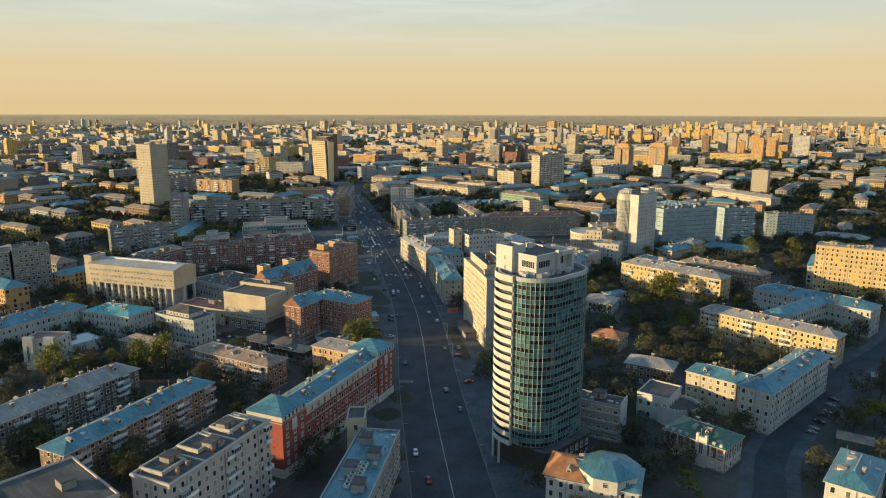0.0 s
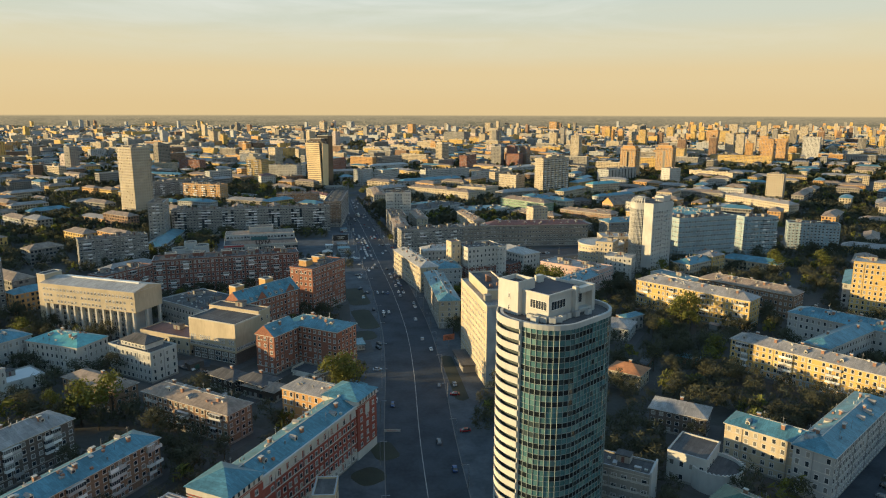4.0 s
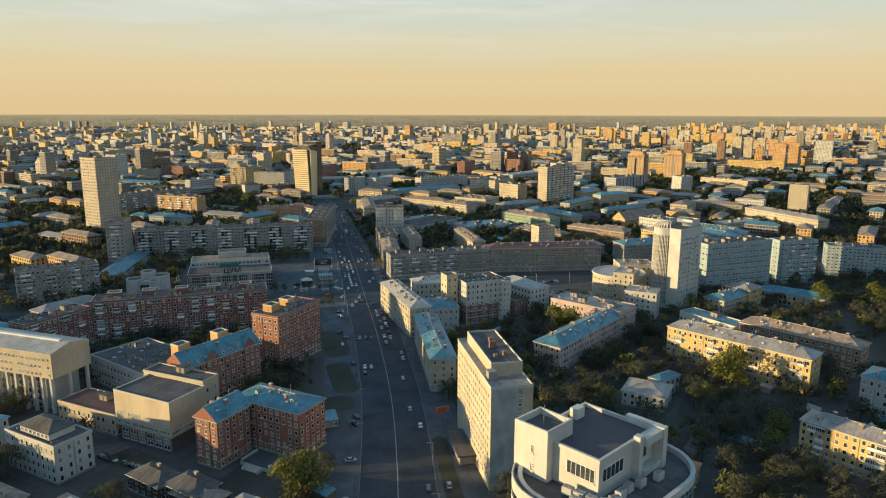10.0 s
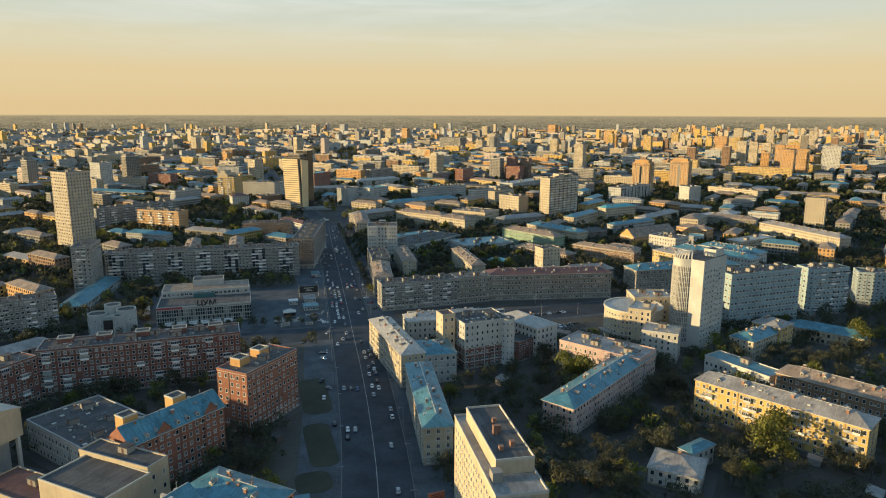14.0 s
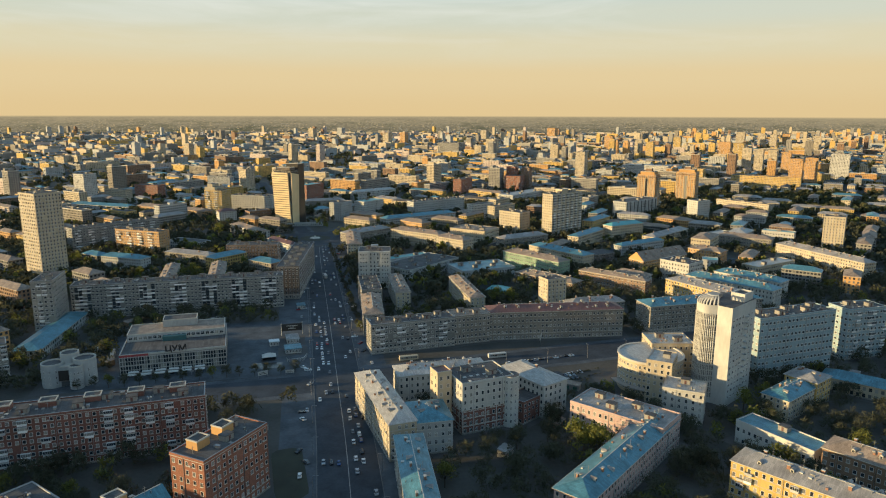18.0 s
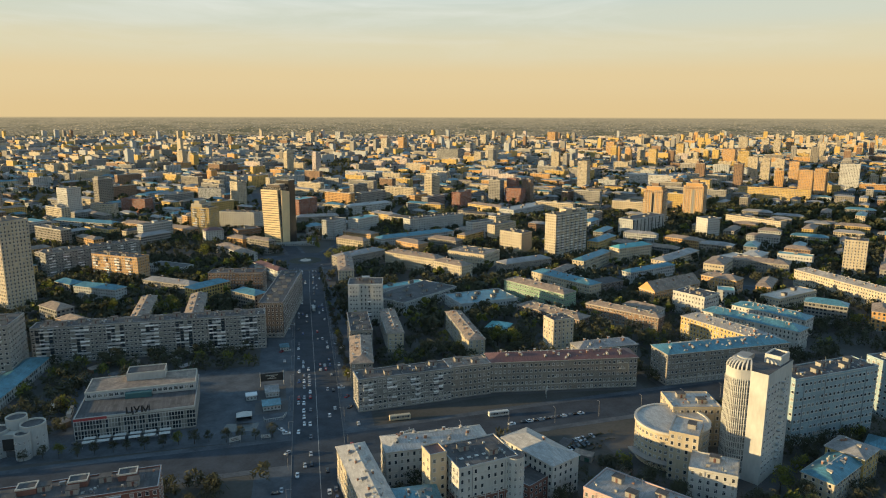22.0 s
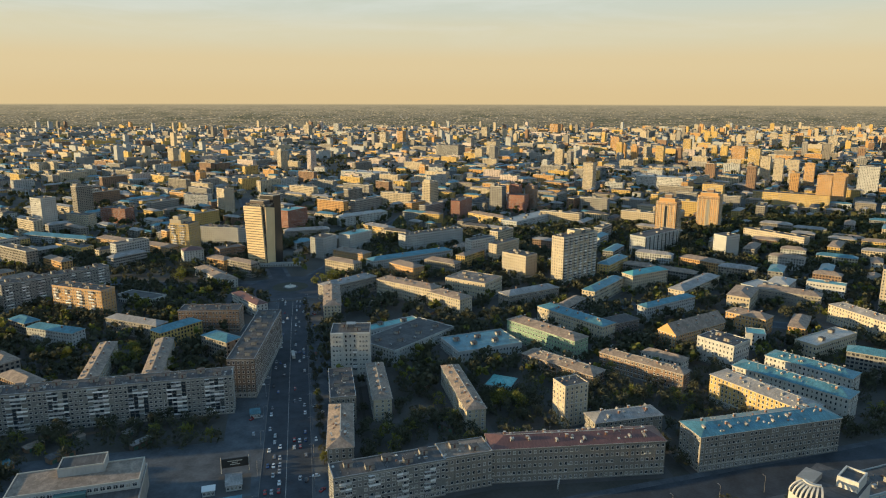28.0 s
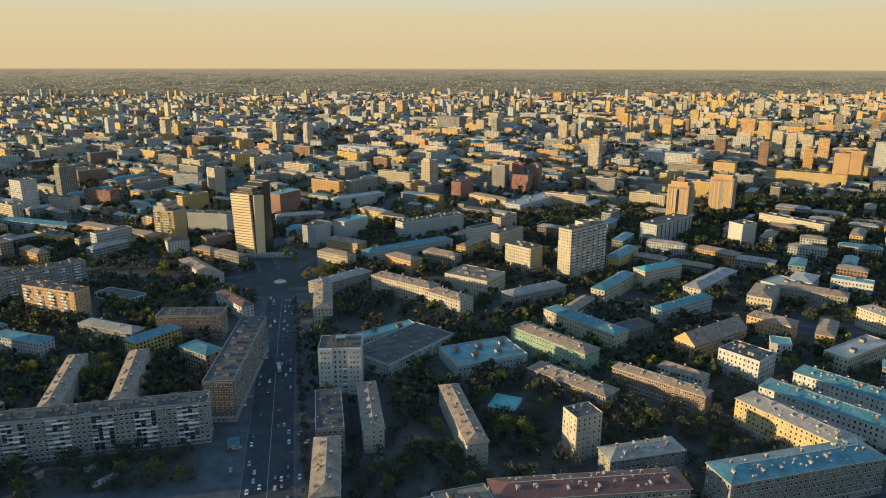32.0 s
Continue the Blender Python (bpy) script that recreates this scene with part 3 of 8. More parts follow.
def house(x, y, w, d, rot, h, wall, roof, kind, storeys, tier, label, single=False, balconies=0, bay=2.75, lower=None):
    """A house with its walls, bands, windows, roof, chimneys. tier 1: full windows; 2 and 3: farther or plainer."""
    rng = random.Random(int(x * 7 + y * 13))
    name = house_name(label)
    FOOT.append((x, y, w, d, radians(rot)))
    s = Shape()
    wm = WALL[wall]
    x0, y0 = w / 2, d / 2
    base = [(x0 + 0.1, y0 + 0.1, 0, WALL["concrete"]), (x0 + 0.1, y0 + 0.1, 0.9, WALL["concrete"])]
    if lower:
        lm, z = WALL[lower[0]], lower[1]
        base += [(x0, y0, 0.9, lm), (x0, y0, z - 0.15, TRIM), (x0 + 0.12, y0 + 0.12, z - 0.15, TRIM), (x0 + 0.12, y0 + 0.12, z + 0.15, TRIM), (x0, y0, z + 0.15, wm), (x0, y0, h, wm)]
    else:
        base += [(x0, y0, 0.9, wm), (x0, y0, h, wm)]
    s.levels(base, wm)
    if tier == 3:
        root = new(name, s.mesh(name))
        root.matrix_basis = pose(x, y, 0, 0, 0, rot)
        tagged(root, label, name.replace("_", " "))
    else:
        root = thing(name, pose(x, y, 0, 0, 0, rot), label, name.replace("_", " "))
        part("wall", s, root)
    if tier == 1 and h > 9:
        for z in ((h / storeys) * 1.0 + 0.25, h - 0.55):
            s = Shape()
            s.box(-w / 2 - 0.14, -d / 2 - 0.14, z, w / 2 + 0.14, d / 2 + 0.14, z + 0.22, TRIM, True)
            part("cornice", s, root)
    rise = 0 if kind == "flat" else min(3.4, min(w, d) * 0.24) if kind == "hip" else min(w, d) * 0.45
    part("roof", roof_shape(w, d, h, kind, ROOF[roof], rise, gable=wm), root)
    # windows
    fh = (h - 0.6) / storeys
    ww, wh = (1.35, min(2.0, fh * 0.6)) if wall in PLASTER else (1.75, min(1.6, fh * 0.54)) if wall in ("paneledgrey", "bluepanel", "concrete") else (1.45, min(1.8, fh * 0.57))
    if tier == 1 and bay > 2:
        part("wall_relief", wall_relief(w, d, h, storeys, bay, wall), root, "flat pilasters and string courses", kind="stuff")
    if tier == 1 and y < 720:
        part("roof_clutter", roof_clutter(w, d, h, kind, rise, rng), root, "pipes, aerials and small chimneys on the roof", kind="stuff")
        part("wall_clutter", wall_clutter(w, d, h, storeys, bay, rng), root, "drainpipes and white cooling boxes on the walls", kind="stuff")
    singles, rest, back = [], [], []
    taken = set()
    for side in ("s", "w", "e", "n"):
        L = w if side in "sn" else d
        fp = face_pose(side, w, d)
        nx = max(1, int((L - 1.2) / bay))
        for r in range(storeys):
            for i in range(nx):
                cx = (i + 0.5) * L / nx - L / 2
                if rng.random() < 0.04:
                    continue
                m = fp @ pose(cx, 0, 0.95 + r * fh)
                if side == "n":
                    back.append(m)
                    continue
                (singles if single and side != "n" and len(singles) < 21 else rest).append(m)
    if singles:
        me = window_mesh(ww, wh)
        for m in singles:
            part("window", me, root, at=m)
    if rest:
        part("glazing", joined_windows(rest, ww * (1 if tier == 1 else 1.12), wh, tier == 3, back, tier == 1 and y < 900, PANE if y < 640 else DARKPANE), root, kind="stuff")
    # balconies, in columns
    if balconies:
        nx = max(1, int((w - 1.2) / bay))
        for i in range(nx):
            if balconies == 9:
                if i % 3 == 1:
                    rare = 0.42 if wall == "brickdarkred" else 0.85
                    if not LOGGIA:
                        LOGGIA.append(glazed_balcony_mesh(3.6))
                    for r in range(1, storeys):
                        if rng.random() > rare:
                            continue
                        part("loggia", LOGGIA[0], root, "white-framed glazed loggia", at=pose((i + 0.5) * w / nx - w / 2, -d / 2, 0.35 + r * fh))
                continue
            if i % balconies not in ((1, 2) if balconies < 8 else (1, 2, 3, 4)):
                continue
            cx = (i + 0.5) * w / nx - w / 2
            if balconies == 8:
                # dark strip put in for the shade of the recesses behind the balconies
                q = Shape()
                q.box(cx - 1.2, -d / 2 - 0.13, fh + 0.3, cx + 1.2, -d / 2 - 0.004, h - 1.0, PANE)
                part("loggia", q, root, "dark glass strip standing for the shade of balcony recesses")
            for r in range(1, storeys):
                if rng.random() < (0.22 if balconies < 8 else 0.3):
                    continue
                part("balcony", BALCONIES[rng.random() < 0.5], root, at=pose(cx, -d / 2, 0.35 + r * fh))
    # roof furniture
    if tier <= 2:
        long_x = w >= d
        n = max(1, int(max(w, d) / (11 if tier == 1 else 24)))
        for i in range(n):
            u = ((i + 0.5) / n - 0.5) * (max(w, d) - 8)
            v = (min(w, d) * 0.18) * (-1 if i % 2 else 1)
            px, py = (u, v) if long_x else (v, u)
            if kind == "flat":
                if max(w, d) > 18 and min(w, d) > 8:
                    part("stairhead", stairhead_mesh(), root, at=pose(px, py, h + 0.15, 0, 0, 0 if long_x else 90))
            else:
                z = h + rise * (1 - abs(v) / (min(w, d) / 2))
                part("chimney", chimney_mesh(), root, at=pose(px, py, z + 0.2, 0, 0, 0 if long_x else 90))
        if tier == 1:
            n = max(2, int(max(w, d) / 12))
            for i in range(n):
                u = ((i + rng.uniform(0.2, 0.8)) / n - 0.5) * (max(w, d) - 5)
                v = min(w, d) * rng.choice((-0.3, 0.3, -0.2))
                px, py = (u, v) if long_x else (v, u)
                z = h + (0.15 if kind == "flat" else rise * (1 - abs(v) / (min(w, d) / 2 + 0.6)))
                turn = (0 if v < 0 else 180) + (0 if long_x else -90 if v > 0 else 90) * 1
                if kind == "flat":
                    part("roof_vent", VENTS[rng.randrange(2)], root, at=pose(px, py, z, 0, 0, rng.choice((0, 90))))
                else:
                    part("dormer", DORMER, root, "small roof dormer", at=pose(px, py, z - 0.1, 0, 0, (0 if v < 0 else 180) if long_x else (-90 if v < 0 else 90)))
    return root

# ---------------------------------------------------------------- ground
def strip(name, pts, width, z, mat, label, category, closed=False):
    """A band of that width along a line of plan points, following it."""
    s = Shape()
    left, right = [], []
    for i, p in enumerate(pts):
        a, b = Vector(pts[max(0, i - 1)]), Vector(pts[min(len(pts) - 1, i + 1)])
        t = (b - a).normalized()
        n = Vector((-t.y, t.x)) * (width[i] if isinstance(width, (list, tuple)) else width) / 2
        left.append((p[0] + n.x, p[1] + n.y, z))
        right.append((p[0] - n.x, p[1] - n.y, z))
    for i in range(len(pts) - 1):
        s.quad([left[i], right[i], right[i + 1], left[i + 1]], mat)
        lo = z - 0.4
        for e0, e1 in ((right[i], right[i + 1]), (left[i + 1], left[i])):
            s.quad([(e0[0], e0[1], lo), (e1[0], e1[1], lo), e1, e0], mat)
    return tagged(new(name, s.mesh(name)), label, category, kind="structure")


def smooth_line(pts, n=6):
    """Catmull-Rom through plan points."""
    out = []
    P = [Vector(p) for p in pts]
    P = [P[0] * 2 - P[1]] + P + [P[-1] * 2 - P[-2]]
    for i in range(1, len(P) - 2):
        for k in range(n):
            t = k / n
            a, b, c, d = P[i - 1], P[i], P[i + 1], P[i + 2]
            q = 0.5 * (2 * b + (c - a) * t + (2 * a - 5 * b + 4 * c - d) * t * t + (3 * b - a - 3 * c + d) * t ** 3)
            out.append((q.x, q.y))
    out.append(tuple(pts[-1]))
    return out


gs = Shape()
gs.quad([(-9000, -1500, 0), (9000, -1500, 0), (9000, 9000, 0), (-9000, 9000, 0)], GROUND)
tagged(new("ground", gs.mesh("ground")), "dark earth and asphalt ground of the city", "ground", kind="structure")

AVENUE = smooth_line([(-64.0, -60.0), (-50.6, 45.0), (-41.1, 127.2), (-32.3, 200.5), (-21.7, 272.8), (-14.4, 337.7), (-9.4, 422.4), (-7.0, 500.2), (-4, 600), (-1, 720), (2, 840), (5, 925)])
strip("pavement", AVENUE, 62, 0.06, PAVING, "grey asphalt pavement along the avenue", "pavement")
strip("road", AVENUE, 27, 0.10, ASPHALT, "dark asphalt avenue", "road")
KERB = material("kerb_stone", (0.14, 0.135, 0.125), 0.9, 0.3)
for side in (-13.6, 13.6):
    edge = []
    for i, p in enumerate(AVENUE):
        a, b = Vector(AVENUE[max(0, i - 1)]), Vector(AVENUE[min(len(AVENUE) - 1, i + 1)])
        t = (b - a).normalized()
        edge.append((p[0] - t.y * side, p[1] + t.x * side))
    strip("kerb", edge, 0.35, 0.2, KERB, "pale stone kerb along the avenue", "kerb")
STREETS = [
    ([(-260, 500), (-120, 508), (0, 512), (120, 522), (260, 532), (430, 545)], 26),
    ([(20, 962), (90, 965), (220, 900), (330, 830), (420, 760), (560, 670)], 12),
    ([(-400, 1120), (-180, 1040), (-20, 985)], 14),
    ([(20, 1000), (60, 1080), (110, 1200), (200, 1400)], 14),
    ([(-5, 1000), (-20, 1120), (-40, 1300), (-80, 1700)], 16),
    ([(-15, 100), (40, 82), (78, 119), (119, 149), (163, 177), (238, 219), (338, 305), (470, 455)], 10),
]
for pts, wd in STREETS:
    line = smooth_line(pts)
    strip("pavement", line, wd + 9, 0.05, PAVING, "grey pavement beside a side street", "pavement")
    strip("road", line, wd, 0.085, ASPHALT, "dark asphalt side street", "road")

# squares and yards of asphalt
for x0, y0, x1, y1 in ((-165, 528, -22, 640), (-160, 300, -118, 312), (-40, 640, -24, 860), (-60, 930, 60, 1015), (14, 240, 22, 470)):
    s = Shape()
    s.box(x0, y0, -0.3, x1, y1, 0.045, PAVING)
    tagged(new("pavement", s.mesh("pavement")), "open asphalt square beside the avenue", "pavement", kind="structure")

# painted lines
s = Shape()
for i in range(len(AVENUE) - 1):
    a, b = Vector(AVENUE[i]), Vector(AVENUE[i + 1])
    t = (b - a).normalized()
    n = Vector((-t.y, t.x))
    p, q = a - n * 0.15, a + n * 0.15
    r, u = b + n * 0.15, b - n * 0.15
    s.quad([(p.x, p.y, 0.106), (u.x, u.y, 0.106), (r.x, r.y, 0.106), (q.x, q.y, 0.106)], PAINT)
tagged(new("road_marking", s.mesh("road_marking")), "solid white centre line painted on the avenue", "road marking", kind="structure")

# ---------------------------------------------------------------- houses
house(-148.0, 175.3, 66.1, 12.2, 52.1, 13.9, "brickbrown", "bluemetal", "hip", 5, 1, "brown brick five-storey apartment house with blue metal roof", single=True, balconies=5)
house(-182.8, 195.8, 70.2, 14.0, 50.8, 14.5, "brickdark", "greymetal", "hip", 5, 1, "dark brick five-storey apartment house with grey metal roof", single=True, balconies=5)
HOUSE["pale_block"] = house(-117.0, 119.4, 41.7, 13.6, 53.6, 25, "plasterpink", "bitumen", "flat", 8, 1, "pale plaster eight-storey apartment house with flat roof", single=True, balconies=6)
house(-153.5, 101.8, 22.6, 29.1, 36.5, 25, "plasterpink", "bitumen", "flat", 8, 2, "pale plaster apartment house wing with flat roof")
HOUSE["red_long"] = house(-77.7, 176.0, 78.7, 13.3, 53.7, 20, "brickdeep", "bluemetal", "hip", 6, 1, "red brick apartment house with white trim and blue roof", single=True, lower=("white", 3.4))
house(-67.0, 219.5, 30.3, 12.1, -40.8, 17, "orange", "greymetal", "hip", 5, 1, "orange plastered house wing with grey metal roof", single=True)
house(-115.6, 234.2, 46.5, 12.2, -41.1, 12.3, "brickbrown", "brownmetal", "hip", 4, 1, "brown brick four-storey house with brown roof", single=True, balconies=6)
house(-158.7, 267.4, 34.1, 11.0, -40.9, 10, "brickbrown", "brownmetal", "hip", 3, 2, "low brown brick house with hipped roof")
house(-200.5, 289.2, 21.8, 15.3, 39.3, 6, "white", "whitemetal", "flat", 1, 2, "low white hall with pale flat roof")
HOUSE["red_white"] = house(-207.4, 274.3, 16.2, 11.8, -12.7, 14, "white", "redmetal", "flat", 4, 2, "white plastered house with red roof")
house(-227.6, 302.5, 60.9, 17.0, 49.7, 16, "greywhite", "bluemetal", "hip", 4, 1, "long pale grey institute with blue roof")
house(-184.1, 314.6, 31.7, 18.0, -32.0, 14.5, "white", "tealmetal", "hip", 4, 1, "white office house with teal metal roof")
HOUSE["villa"] = house(-147.1, 298.2, 29.0, 14.5, -41.0, 14.2, "white", "bitumen", "flat", 4, 1, "white villa-like office with black roof")
house(-104.5, 326.2, 32.0, 9.0, -36.0, 22, "cream", "bitumen", "flat", 4, 2, "narrow cream upper block beside dark flat roof")
house(-127.8, 377.0, 45.5, 30.7, -47.6, 13, "greywhite", "bitumen", "flat", 3, 1, "pale blue-white block with dark flat roof")
house(-138.0, 334.0, 34.5, 15.0, -38.0, 9, "cream", "redmetal", "flat", 2, 2, "low cream building with dark red roof")
HOUSE["gabled"] = house(-93.2, 352.0, 41.3, 13.4, 43.9, 21, "brickred", "bluemetal", "gable", 6, 1, "red brick gabled apartment house with blue roof", single=True)
HOUSE["brick_block"] = house(-60.6, 394.0, 35.1, 16.7, 51.6, 28.5, "brickred", "bitumen", "flat", 8, 1, "tall red brick apartment block with flat roof", single=True)
house(-85.0, 291.4, 11.0, 17.0, -40.0, 19, "brickred", "bluemetal", "gable", 6, 1, "red brick wing with gable and blue roof", single=True)
house(-64.5, 298.1, 32.8, 15.8, -40.2, 19.2, "brickred", "bluemetal", "hip", 6, 1, "red brick main house with blue hipped roof", single=True)
house(-90.3, 258.4, 17.8, 9.0, -39.8, 5, "wood", "brownmetal", "hip", 1, 3, "old dark wooden house with brown roof")
house(13.0, 368.6, 12.0, 71.4, -4.5, 16.5, "cream", "bluemetal", "hip", 5, 1, "cream avenue house with patched blue metal roof", single=True, lower=("concrete", 3.4))
house(10.8, 445.3, 12.8, 65.2, 7.3, 18, "cream", "palemetal", "hip", 5, 1, "pale corner house wing with metal roof", single=True, lower=("concrete", 3.6))
house(29.1, 426.7, 18.8, 23.4, -0.1, 16, "greywhite", "bluemetal", "hip", 4, 1, "grey courtyard wing with blue roof", single=True)
house(46.6, 475.0, 49.5, 16.0, 1.2, 18, "white", "palemetal", "hip", 5, 1, "white street wing with pale metal roof", single=True)
HOUSE["two_tone"] = house(58.5, 443.2, 28.1, 22.0, 11.0, 26.1, "white", "bitumen", "flat", 7, 1, "white and brown brick office house with dark roof", single=True, lower=("brickdarkred", 12.5))
house(39.2, 442.6, 7.6, 9.0, 11.0, 29.5, "cream", "redmetal", "flat", 7, 2, "cream stair tower with red roof")
house(92.5, 456.5, 16.8, 34.0, 23.7, 18, "white", "palemetal", "hip", 5, 2, "white wing with pale metal roof")
house(103.0, 375.3, 89.4, 15.4, 37.6, 13.8, "pink", "bluemetal", "hip", 4, 1, "pink plastered house with blue hipped roof", single=True)
house(121.1, 408.8, 46.5, 20.7, -53.3, 16, "pink", "greymetal", "flat", 4, 1, "pink plastered house wing with grey roof", single=True)
house(98.0, 301.5, 19.0, 17.0, -40.8, 7, "white", "greymetal", "hip", 2, 2, "small white two-storey house among trees")
house(111.5, 309.5, 6.1, 14.2, -68.2, 8.5, "white", "bluemetal", "hip", 2, 3, "small white house with blue roof")
house(161.7, 324.3, 71.0, 14.5, -58.5, 18, "yellow", "greymetal", "hip", 5, 1, "long yellow apartment house with grey metal roof", single=True, balconies=7)
house(205.6, 333.0, 60.0, 15.0, -61.0, 15.5, "brickbrown", "brownmetal", "hip", 4, 1, "long brown house with red-brown roof")
house(184.1, 379.1, 37.0, 13.0, -70.1, 11, "white", "bluemetal", "flat", 2, 2, "low white house with blue metal roof")
house(221.5, 418.5, 32.0, 14.0, 25.0, 11.9, "cream", "bluemetal", "hip", 4, 1, "cream four-storey house with pale blue hipped roof")
house(240.5, 428.0, 17.0, 17.0, 25.0, 14.5, "yellow", "greymetal", "hip", 4, 1, "yellow four-storey corner block with grey roof")
house(260.0, 469.5, 58.0, 16.0, 7.0, 37, "bluepanel", "bitumen", "flat", 9, 1, "pale nine-storey panel office block with windows", single=True)
house(323.0, 482.5, 30.0, 16.0, 2.0, 33, "bluepanel", "bitumen", "flat", 9, 1, "grey nine-storey panel block with balconies", balconies=4)
house(387.0, 489.0, 42.0, 16.0, -32.0, 24, "bluepanel", "bitumen", "flat", 9, 1, "grey nine-storey panel block with dark flat roof")
house(278.4, 426.4, 43.0, 14.0, -53.3, 8, "cream", "bluemetal", "hip", 2, 3, "low house with bright blue metal roof")
house(163.9, 447.8, 13.2, 18.7, -41.0, 24, "cream", "palemetal", "flat", 7, 2, "stepped cream office block with pale metal roof")
house(163.4, 424.7, 20.0, 16.5, -38.1, 17, "white", "palemetal", "flat", 5, 1, "white office wing with pale roof", single=True)
house(186.1, 479.0, 24.7, 19.9, -13.0, 22, "cream", "palemetal", "flat", 6, 1, "cream office block behind round hall", single=True)
house(46.0, 560.5, 57.0, 14.7, 5.5, 19.6, "paneledgrey", "bitumen", "flat", 6, 1, "grey panel apartment house with balconies along street", single=True, balconies=5, lower=("concrete", 3.2))
house(87.0, 566.0, 26.4, 15.7, 4.0, 19.5, "brickgrey", "brownmetal", "flat", 5, 1, "grey brick house section with dark roof")
house(148.5, 563.5, 95.0, 17.0, -7.0, 19.8, "brickgrey", "redmetal", "hip", 5, 1, "long grey brick house with dark red roof", single=True)
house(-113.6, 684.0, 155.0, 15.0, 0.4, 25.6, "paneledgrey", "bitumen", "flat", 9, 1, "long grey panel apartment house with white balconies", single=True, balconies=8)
house(-198.9, 657.7, 13.9, 30.6, 0.0, 38, "concrete", "bitumen", "flat", 12, 1, "grey concrete apartment tower with dark flat roof", balconies=3)
HOUSE["long_red"] = house(-120.0, 449.9, 95.0, 17.3, 5.0, 25, "brickdarkred", "bitumen", "flat", 8, 1, "long dark red brick apartment house with glazed loggias", balconies=9)
house(-182.8, 425.2, 37.9, 12.9, 51.8, 23, "brickdarkred", "bitumen", "flat", 8, 1, "dark red brick apartment house end with glazed loggias", balconies=9)
house(-215.6, 546.9, 50.0, 14.0, 20.9, 24, "paneledgrey", "bitumen", "flat", 8, 1, "grey panel apartment house with dark flat roof", balconies=5)
house(-190.5, 628.8, 16.7, 83.7, -5.0, 7, "white", "bluemetal", "hip", 2, 3, "low shop with bright blue roof")
house(-261.6, 424.2, 21.4, 14.8, 21.6, 32, "paneledgrey", "bitumen", "flat", 10, 1, "grey ten-storey panel tower with dark flat roof")
house(-283.4, 420.2, 22.0, 21.3, 12.5, 30, "paneledgrey", "bitumen", "flat", 10, 2, "grey ten-storey panel tower with dark flat roof")
house(284.2, 291.1, 60.0, 16.0, -47.9, 33, "yellow", "palemetal", "flat", 10, 1, "bright yellow ten-storey block with pale metal roof")
house(151.5, 216.9, 68.8, 12.0, -60.1, 15.2, "yellow", "greymetal", "hip", 5, 1, "yellow five-storey apartment house with grey roof", single=True, balconies=7, lower=("orange", 3.2))
house(85.1, 152.9, 35.4, 11.9, -54.4, 15.2, "cream", "bluemetal", "hip", 5, 1, "cream corner house wing with blue roof", single=True)
house(109.2, 152.0, 61.8, 12.2, 30.0, 17, "greywhite", "bluemetal", "hip", 5, 1, "pale grey corner house wing with blue roof", single=True)
house(208.2, 249.8, 63.7, 17.0, -61.1, 16, "greywhite", "bluemetal", "hip", 4, 1, "pale house with grey-blue roof")
house(184.2, 234.5, 53.1, 11.6, 23.5, 16, "greywhite", "bluemetal", "hip", 4, 2, "pale house wing with blue roof")
HOUSE["museum"] = house(51.6, 123.4, 22.4, 14.4, -58.6, 9, "brickdarkred", "greenmetal", "hip", 2, 1, "white and brick museum with green roof", single=True, lower=("white", 4.2))
HOUSE["theatre"] = house(55.0, 159.0, 13.0, 16.0, -48.8, 10, "white", "bitumen", "flat", 2, 2, "white theatre hall with rounded end")
house(69.4, 190.6, 21.0, 12.1, -42.0, 9, "brickdark", "greymetal", "hip", 3, 2, "dark brick house with blue-grey roof")
HOUSE["grey_office"] = house(22.0, 147.2, 18.5, 9.0, -41.0, 14.4, "concrete", "bitumen", "flat", 4, 1, "grey concrete four-storey office with dark flat roof", single=True)
house(72.1, 237.5, 15.2, 12.0, -48.4, 7, "cream", "rust_sunlit", "hip", 2, 2, "small cream house with rusty roof")
house(70.3, 75.7, 11.7, 24.8, -53.0, 18, "white", "bluemetal", "hip", 5, 1, "white house with black piers and blue roof", lower=("brickdark", 3.5))
HOUSE["ornate"] = house(-2.5, 98.2, 27.0, 14.6, -34.0, 14, "white", "bluemetal", "hip", 4, 1, "old white theatre house with pale blue roof")
HOUSE["low_hall"] = house(-71.0, 118.9, 13.8, 45.5, -21.1, 14, "concrete", "bluemetal", "flat", 3, 1, "low modern hall with glazed roof")
house(-69.9, 148.6, 6.2, 9.8, -10.1, 17, "cream", "bitumen", "flat", 4, 2, "small cream stair cube on hall")
house(-250.6, 822.3, 27.0, 24.0, -45.0, 81, "cream", "bitumen", "flat", 25, 1, "tall pale cream apartment tower")
house(109.5, 655.0, 12.0, 72.0, -0.6, 14.5, "cream", "brownmetal", "hip", 5, 1, "cream five-storey slab with light roof", single=True)
house(57.0, 675.1, 11.4, 60.9, -2.7, 15, "cream", "brownmetal", "hip", 5, 1, "five-storey slab with patched roof", single=True)
house(27.0, 613.8, 13.8, 54.0, -5.2, 16.3, "brickgrey", "brownmetal", "hip", 5, 1, "avenue house with pale pitched roof")
house(32.2, 669.2, 15.8, 47.3, -2.4, 18, "brickgrey", "bitumen", "flat", 5, 1, "grey avenue house with flat roof")
HOUSE["avenue_block"] = house(45.0, 733.0, 28.2, 22.6, -9.0, 32.5, "white", "bitumen", "flat", 9, 1, "white nine-storey apartment block with dark flat roof", single=True, balconies=4)
